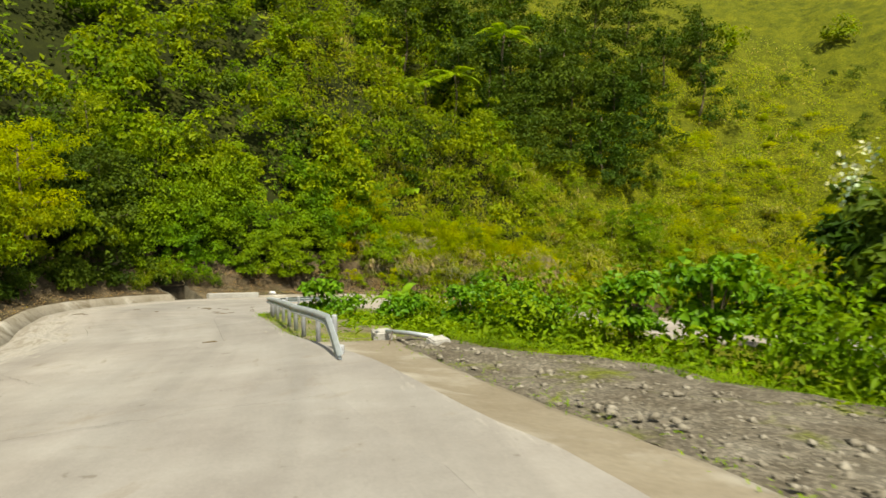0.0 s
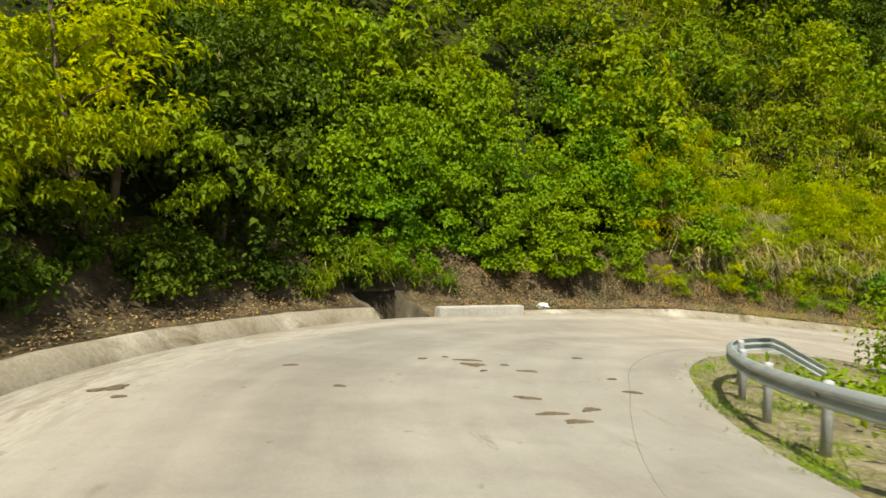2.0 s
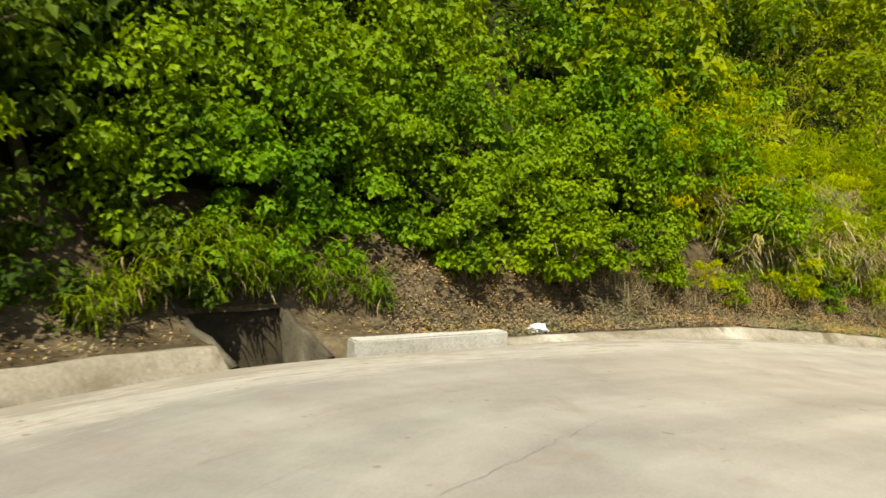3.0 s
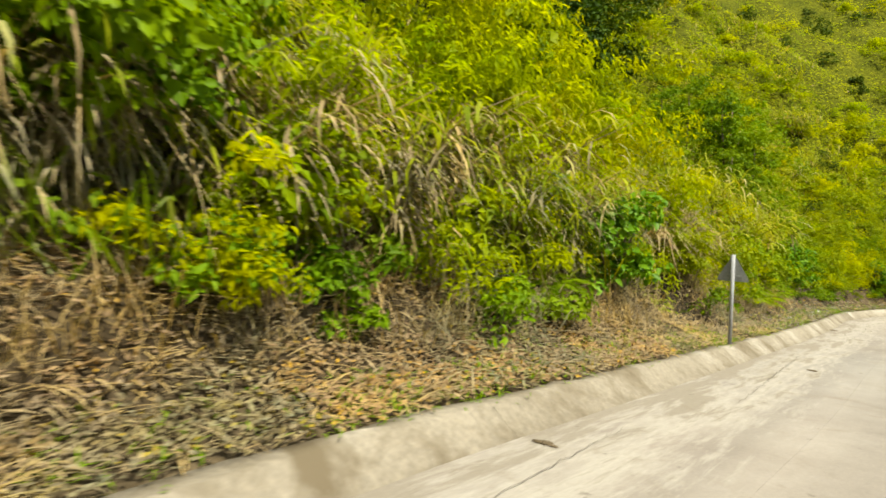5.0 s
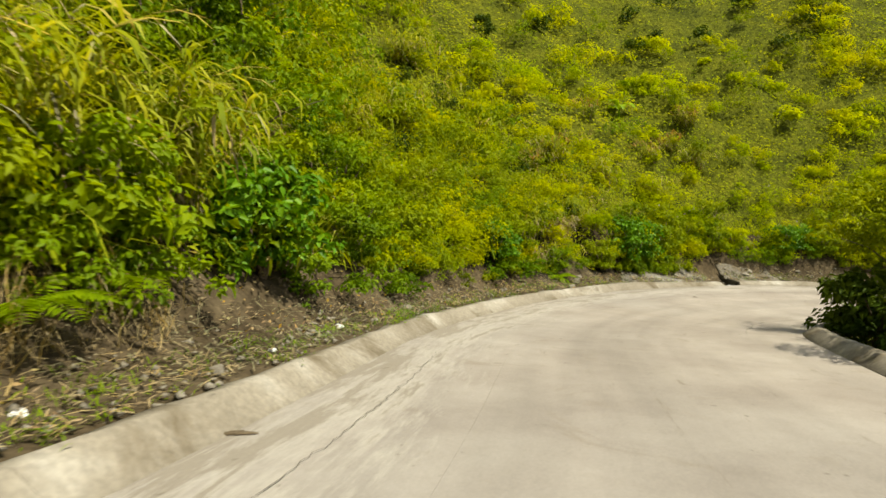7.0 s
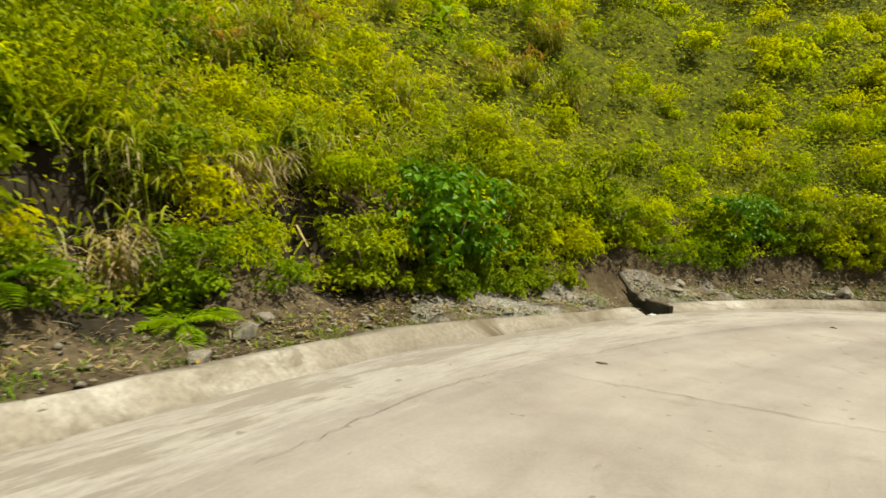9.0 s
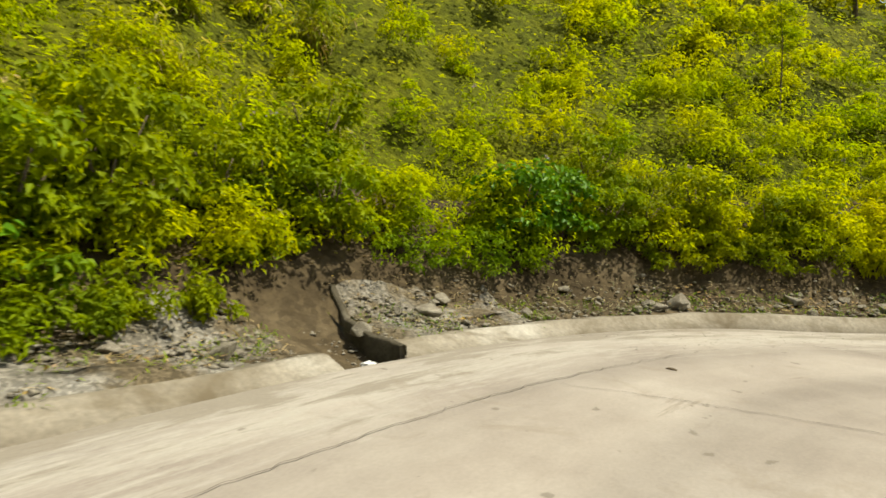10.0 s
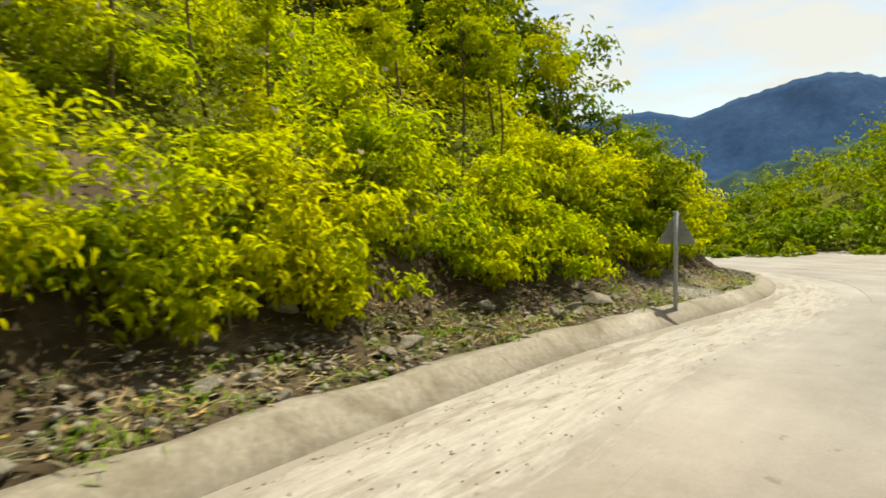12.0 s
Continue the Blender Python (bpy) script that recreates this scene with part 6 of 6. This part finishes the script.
for i in [3] + list(range(6, len(rail_line) - 5, 6)):
    x, y = rail_line[i] - rail_n[i] * 0.10
    ob = part("post", post_mesh, guardrail)
    zz = float(road_z(x, y)[0])
    drop = -0.01 if i != 3 else -0.50
    ob.matrix_basis = pose(x, y, zz + drop, 0, 0, 0)
    if i != 3:
        sp = part("spacer", spacer_mesh, ob)
        ang = math.degrees(math.atan2(rail_n[i][1], rail_n[i][0]))
        sp.matrix_basis = ob.matrix_basis.inverted() @ pose(*(rail_line[i] - rail_n[i] * 0.02), rail_z[i] + 0.183, 0, 0, ang)
        rf = part("reflector", refl_mesh, ob, "amber reflector")
        rf.matrix_basis = ob.matrix_basis.inverted() @ pose(*(rail_line[i] + rail_n[i] * 0.02), rail_z[i] + 0.183, 0, 0, ang)


# ---------------------------------------------------------------- signs, blocks and drains
def road_sign(where, facing, lean, tall=1.92, side_len=0.62):
    """A triangular plate seen from behind on a round post, with two bars behind the plate."""
    root = new("road_sign")
    V, F = tube([(0, 0, -0.3), (0.012, 0, tall * 0.5), (0, 0, tall)], 0.038, 12)
    part("post", mesh_from("post", V, F, POSTPAINT, True), root, "pale painted round post")
    bm = bmesh.new()
    h = side_len * 0.92

    pts = []
    for cx, cz, a0 in ((-side_len / 2 + 0.04, -h * 0.0 + 0.04, 210), (side_len / 2 - 0.04, 0.04, 330), (0, h - 0.06, 90)):
        for da in (-50, 0, 50):
            a = radians(a0 + da)
            pts.append((cx + 0.035 * math.cos(a), cz + 0.035 * math.sin(a)))
    pts.sort(key=lambda q: math.atan2(q[1] - h * 0.35, q[0]))
    f = bm.faces.new([bm.verts.new((0.045, x, z)) for x, z in pts])
    ext = bmesh.ops.extrude_face_region(bm, geom=[f])
    bmesh.ops.translate(bm, verts=[v for v in ext["geom"] if isinstance(v, bmesh.types.BMVert)], vec=(0.006, 0, 0))
    bmesh.ops.recalc_face_normals(bm, faces=bm.faces)
    plate = part("plate", bm_mesh("plate", bm, GREYPLATE), root, "grey bare back of the triangular plate")
    plate.matrix_basis = pose(0, 0, tall - h * 0.98)
    for z, w in ((tall - h * 0.78, 0.36), (tall - h * 0.36, 0.16)):
        bm = bmesh.new()
        bmesh.ops.create_cube(bm, size=1, matrix=Matrix.Diagonal((0.014, w, 0.035, 1)))
        part("bracket", bm_mesh("bracket", bm, GREYPLATE), plate).matrix_basis = pose(0.039, 0, z - tall + h * 0.98)
    root.matrix_basis = Matrix.Translation(where) @ pose(0, 0, 0, lean[0], lean[1], facing)
    return root


tagged(road_sign(Vector((6.0, 55.0, -10.85)), 32, (0.8, -0.8)), "grey-backed triangular road sign on a pale post behind the kerb", "road sign", "triangular road signs")
tagged(road_sign(Vector((59.4, 44.2, -19.05)), -62, (0.5, 0.5), 1.72), "grey-backed triangular road sign on a pale post beside the scrub", "road sign", "triangular road signs")


def block(name, size, material, wear=0.03, cuts=3):
    """A cast block with worn edges."""
    bm = bmesh.new()
    bmesh.ops.create_cube(bm, size=1, matrix=Matrix.Diagonal((*size, 1)))
    bmesh.ops.bevel(bm, geom=bm.edges[:], offset=wear, segments=2, affect="EDGES")
    bmesh.ops.subdivide_edges(bm, edges=[e for e in bm.edges if e.calc_length() > 0.2], cuts=cuts, use_grid_fill=True)
    for v in bm.verts:
        v.co += Vector((rng.normal(0, 0.004), rng.normal(0, 0.004), rng.normal(0, 0.004)))
    return bm_mesh(name, bm, material)


# parapet over the culvert
i0, i1 = near_s(HILL, -14.5, 39.2) / 0.5, near_s(HILL, -12.1, 41.8) / 0.5
a, b = HILL[int(i0)], HILL[int(i1)]
mid, along = (a + b) / 2, b - a
par = part("culvert_parapet", block("culvert_parapet", (float(np.linalg.norm(along)), 0.34, 0.75), PALE))
par.matrix_basis = pose(mid[0] + HILL_N[int(i0)][0] * 0.12, mid[1] + HILL_N[int(i0)][1] * 0.12, float(road_z(*mid)[0]) - 0.08, 0, -math.degrees(math.atan2(float(road_z(*b)[0] - road_z(*a)[0]), float(np.linalg.norm(along)))), math.degrees(math.atan2(along[1], along[0])))
tagged(par, "pale weathered concrete parapet block over the culvert", "parapet")


def channel(s0, s1, depth, back, name, label, material):
    """A ditch mouth through the kerb line: two side walls, a floor and a back."""
    root = tagged(new(name), label, "drain")
    run = np.array([0.03, 0.4, 0.8, 1.3, 1.75, back + 0.28])
    for s in (s0, s1):
        q = hill_point(np.full(6, s), run)
        q[:, 2] = np.maximum(q[:, 2] + 0.015, float(road_z(*q[0, :2])[0]) + 0.02)
        n = unit((q[-1] - q[0]) * [1, 1, 0])
        t = np.array([-n[1], n[0], 0]) * 0.07
        low = np.array([0, 0, depth + 0.9])
        V, F = strip(np.stack([q - t - low, q - t, q + t, q + t - low], 1))
        # dark wall colour also stands for the shade inside the culvert mouth
        part("side_wall", mesh_from("side_wall", V, np.concatenate([F, [[0, 1, 2, 3], [23, 22, 21, 20]]]), DARKWALL), root)
    ss = np.linspace(s0, s1, 4)
    rows = []
    for dd, dz in ((0.02, -depth), (0.5, -depth - 0.05), (back * 0.6, -depth + 0.05), (back, -depth + 0.2), (back + 0.03, 0.75), (back + 0.3, 1.02)):
        q = hill_point(ss, np.full(4, dd))
        z = road_z(q[:, 0], q[:, 1])
        rows.append(np.column_stack([q[:, :2], HILL_Z[int(s0 / 0.5)] + dz + 0 * z]))
    V, F = strip(rows)
    part("bed", mesh_from("bed", V, F, material), root, "bed coloured dark for the shade of the mouth")
    return root


def hillside_drain(s0, s1):
    """A short drain through the kerb: one dark stained concrete wall that follows the ground, and an earth bed sloping
    down to its foot.
    """
    root = tagged(new("hillside_drain"), "short drain through the kerb with one dark stained concrete wall", "drain")
    z0 = float(np.interp(S_DRAIN, 0.5 * np.arange(len(HILL)), HILL_Z))
    wall = np.array([0.05, 0.3, 0.6, 0.9, 1.2, 1.5, 1.85])
    q = hill_point(s1 + 0.35 * np.clip(wall - 1.0, 0, 1) + 0.02 * np.sin(wall * 9), wall)
    q[:, 2] = np.maximum(q[:, 2], z0 + 0.10) + np.array([0.0, 0.03, 0.04, 0.06, 0.05, 0.04, 0.0]) + rng.normal(0, 0.01, 7)
    n = unit((q[-1] - q[0]) * [1, 1, 0])
    t = np.array([-n[1], n[0], 0]) * 0.055
    rows = np.stack([q - t - [0, 0, 0.6], q - t, q - t * 0.6 + [0, 0, 0.02], q + t * 0.6 + [0, 0, 0.02], q + t, q + t - [0, 0, 0.6]], 1)
    V, F = strip(rows)
    ends = np.array([[0, 1, 4, 5], [1, 2, 3, 4]])
    part("side_wall", mesh_from("side_wall", V, np.concatenate([F, ends, 36 + ends]), DARKWALL), root, "dark stained concrete wall")
    ss, dd = np.linspace(s0, s1, 7), np.array([0.04, 0.3, 0.6, 0.9, 1.2, 1.5, 1.8, 2.1])
    q = hill_point(ss[None] + 0 * dd[:, None], dd[:, None] + 0 * ss[None])
    deep = np.interp(dd, [0, 0.6, 1.2, 1.5, 2.0], [-0.20, -0.15, 0.05, 0.30, 0.75])[:, None] + z0
    left = np.minimum(q[..., 2], z0 + np.interp(dd, [0, 0.4, 1.3, 2.1], [-0.06, 0.08, 0.26, 0.8])[:, None])
    slope = np.clip((ss - s0) / (0.62 * (s1 - s0)), 0, 1)[None]
    q[..., 2] = left * (1 - slope) + np.minimum(deep, q[..., 2]) * slope + rng.normal(0, 0.012, q.shape[:2])
    q[-1, :, 2] = hill_point(ss, np.full(7, 2.1))[:, 2] + 0.02
    part("bed", mesh_from("bed", *strip(q), SOIL), root, "earth bed sloping to the wall")
    u, w = rng.random(70), rng.uniform(0.45, 0.92, 70)
    k = hill_point(s0 + (s1 - s0) * w, 0.05 + 1.3 * u)
    k[:, 2] = z0 + np.interp(0.05 + 1.3 * u, [0, 0.6, 1.2, 1.5], [-0.19, -0.14, 0.06, 0.30])
    tagged(part("rubble", mesh_from("rubble", *pebble_cloud(k, 0.012 + 0.06 * rng.random(70) ** 3), ROCK), root, "loose stones in the bed"), kind="stuff")
    return root


hillside_drain(*DRAIN_GAP)
V, F = tube([hill_place(S_DRAIN - 1.5, -0.18, -0.02), hill_place(S_DRAIN - 0.9, -0.25, -0.02), hill_place(S_DRAIN - 0.3, -0.12, -0.03)], [0.012, 0.011, 0.006], 6)
tagged(part("twig", mesh_from("twig", V, F, MUD, True)), "thin brown twig lying in the gutter", "twig")

# the bed's near-black colour carries the shade inside the mouth
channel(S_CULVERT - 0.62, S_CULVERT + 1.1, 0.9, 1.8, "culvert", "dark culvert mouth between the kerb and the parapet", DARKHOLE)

# concrete stubs and a fallen pipe on the verge
for x, y, z, rz in ((-1.40, 14.35, -2.37, 20), (-0.10, 12.98, -2.18, 35)):
    ob = part("concrete_block", block("concrete_block", (0.44, 0.34, 0.22), PALE))
    ob.matrix_basis = pose(x, y, z, 4, 3, rz)
    tagged(ob, "pale grey concrete footing lying on the verge", "block", "verge footings")
q0, q1 = Vector((-1.28, 14.18, -2.245)), Vector((-0.22, 13.14, -2.085))
V, F = tube([q0, (q0 + q1) / 2 + Vector((0, 0, 0.02)), q1], 0.045, 10)
tagged(part("fallen_pipe", mesh_from("fallen_pipe", V, F, STEEL, True)), "grey steel post lying between two footings", "pipe")
V, F = tube([Vector((-1.12, 14.02, -2.19)), Vector((-1.13, 13.4, -2.2)), Vector((-1.10, 12.75, -2.19))], 0.014, 6)
tagged(part("iron_rod", mesh_from("iron_rod", V, F, MUD, True)), "thin rusty iron rod leaning on the lying post", "rod")

# ---------------------------------------------------------------- rocks, litter and mud
def rock_mesh(seed, squash):
    """An angular broken rock: the hull of a few points, with its edges taken off."""
    own = random.Random(seed)
    bm = bmesh.new()
    for _ in range(15):
        v = Vector((own.gauss(0, 1), own.gauss(0, 1), own.gauss(0, 1))).normalized() * own.uniform(0.75, 1.1)
        bm.verts.new((v.x, v.y * 0.75, max(v.z * squash, -0.28)))
    hull = bmesh.ops.convex_hull(bm, input=bm.verts[:])
    bmesh.ops.delete(bm, geom=[v for v in bm.verts if not v.link_faces], context="VERTS")
    bmesh.ops.bevel(bm, geom=bm.edges[:], offset=0.05, segments=1, affect="EDGES")
    return bm_mesh("rock", bm, ROCK)


rocks = [rock_mesh(i, q) for i, q in enumerate((0.7, 0.55, 0.8, 0.45, 0.6, 0.75))]
spots = [(52.1, 60.4, .16), (53.3, 58.3, .10), (52.9, 58.9, .10), (51.9, 60.7, .16), (51.5, 61.0, .12), (52.25, 60.35, .24), (53.7, 58.1, .20), (54.1, 57.2, .11), (54.2, 56.1, .21), (54.1, 56.8, .11), (53.9, 56.5, .08), (55.5, 54.1, .13),
         (55.0, 55.6, .22), (55.7, 53.0, .12), (57.0, 51.6, .09), (56.6, 52.2, .10), (57.9, 49.6, .15), (57.4, 50.4, .09), (59.3, 46.4, .2), (59.6, 45.8, .26), (59.0, 46.9, .16), (48.7, 64.6, .24), (48.3, 65.0, .14), (47.4, 64.9, .15), (49.2, 64.6, .16), (42.4, 67.6, .18), (37.0, 68.1, .20), (37.6, 68.3, .15), (36.2, 67.7, .16), (44.4, 66.6, .12), (45.1, 65.9, .2)]
for i, (x, y, k) in enumerate((x, y, 1.3 * k) for x, y, k in spots):
    ob = part("rock", rocks[i % 6])
    i0 = int(np.argmin((HILL[:, 0] - x) ** 2 + (HILL[:, 1] - y) ** 2))
    behind = max(float(((np.array([x, y]) - HILL[i0]) * HILL_N[i0]).sum()), 0.55 + k)      # clear of the kerb
    q = hill_place(i0 * 0.5, behind, 0.0)
    ob.matrix_basis = Matrix.Translation(q + Vector((0, 0, k * 0.12))) @ Matrix.Rotation(i * 1.7, 4, "Z") @ Matrix.Scale(k, 4)
    tagged(ob, "angular pale grey rock resting on the soil bank", "rock", "rocks behind the kerb")
for s, d, k in [(S_GRASS + u * 2.3 + 0.7 * math.sin(u * 5), 0.8 + 0.5 * (u % 3) / 2, 0.07 + 0.06 * (u % 4) / 3) for u in range(18)] + [(S_DRAIN + 2 + u * 0.34, 0.6 + 1.2 * ((u * 7) % 11) / 10, 0.06 + 0.13 * (((u * 13) % 17) / 16) ** 3) for u in range(1, 84)]:
    i += 1
    ob = part("rock", rocks[i % 6])
    ob.matrix_basis = Matrix.Translation(hill_place(s, d, -0.02)) @ Matrix.Rotation(i * 1.7, 4, "Z") @ Matrix.Scale(k, 4)
    tagged(ob, "small angular grey stone on the verge", "rock", "stones behind the kerb")


def crumpled(seed, size):
    bm = bmesh.new()
    bmesh.ops.create_icosphere(bm, subdivisions=3, radius=1)
    for v in bm.verts:
        q = v.co.copy()
        k = 1 + 0.5 * noise.noise(q * 1.8 + Vector((seed, 0, 0))) + 0.3 * noise.noise(q * 4 + Vector((0, seed, 0)))
        v.co = Vector((q.x * k * size, q.y * k * size * 0.7, max(q.z, -0.4) * k * size * 0.45))
    return bm_mesh("plastic_bag", bm, WHITE)


for x, y, k, sd in ((-11.7, 43.3, 0.26, 3), (20.6, 63.6, 0.08, 5), (15.0, 60.6, 0.08, 8), (18.3, 62.2, 0.06, 11), (*hill_place(S_DRAIN + 0.15, 0.3)[:2], 0.12, 14)):
    ob = part("plastic_bag", crumpled(sd, k))
    ob.matrix_basis = Matrix.Translation(on_hill(x, y, 0.06 * k) if sd != 14 else (x, y, float(np.interp(S_DRAIN, 0.5 * np.arange(len(HILL)), HILL_Z)) - 0.12)) @ Matrix.Rotation(sd, 4, "Z")
    tagged(ob, "crumpled white plastic bag thrown on the verge", "litter", "litter on the verge")


def mud_patch(seed, w, l):
    """A thin crust of dried mud with a broken outline."""
    a = np.linspace(0, 2 * np.pi, 26, endpoint=False)
    r = 1 + 0.35 * np.sin(3 * a + seed) + 0.22 * np.sin(5 * a + 2 * seed) + 0.15 * np.sin(9 * a + seed)
    ring = np.stack([np.cos(a) * r * l, np.sin(a) * r * w, 0 * a], 1)
    rows = np.stack([ring, ring * 0.93 + [0, 0, 0.012], ring * 0.55 + [0, 0, 0.02], ring * 0.02 + [0, 0, 0.022]])
    rows = np.concatenate([rows, rows[:, :1]], 1)
    return mesh_from("mud_patch", *strip(rows), MUD)


for k, (x, y, w, l, rz) in enumerate([(-9.5, 26.6, .06, .14, 30), (-9.1, 27.0, .07, .12, 70), (-9.9, 27.4, .04, .17, 0), (-9.2, 26.3, .08, .12, 20), (-11.4, 30.4, .06, .2, 15), (-11.2, 29.9, .12, .2, 0), (-10.7, 30.1, .03, .07, 0), (-10.9, 29.3, .03, .06, 50),
                                      (-10.2, 29.6, .04, .13, 10), (-15.2, 26.2, .1, .24, 60), (-14.7, 25.8, .04, .08, 20), (-1.7, 50.0, .05, .09, 0), (-5.2, 14.0, .07, .13, 0), (-12.2, 30.2, .03, .08, 40), (-11.9, 30.6, .02, .05, 0), (-8.6, 28.4, .04, .1, 0), (-8.9, 29.4, .03, .07, 30),
                                      (-9.6, 31.6, .03, .09, 0), (-12.4, 27.2, .03, .07, 0), (-13.9, 28.6, .04, .1, 40), (-7.9, 8.6, .03, .08, 0), (2.9, 53.3, .04, .08, 0), (16.4, 60.0, .05, .12, 30), (6.4, 53.4, .03, .07, 0), (40.2, 64.2, .03, .08, 20), (47.8, 61.0, .03, .06, 0)]):
    ob = part("mud_patch", mud_patch(k * 1.7, w, l))
    z0, zx, zy = (float(road_z(x + a, y + b)[0]) for a, b in ((0, 0), (0.3, 0), (0, 0.3)))
    nrm = Vector((-(zx - z0) / 0.3, -(zy - z0) / 0.3, 1)).normalized()
    ob.matrix_basis = Matrix.Translation((x, y, z0 + 0.004)) @ nrm.to_track_quat("Z", "Y").to_matrix().to_4x4() @ Matrix.Rotation(radians(rz), 4, "Z")
    tagged(ob, "thin dark crust of dried mud on the concrete", "mud", "mud on the road")
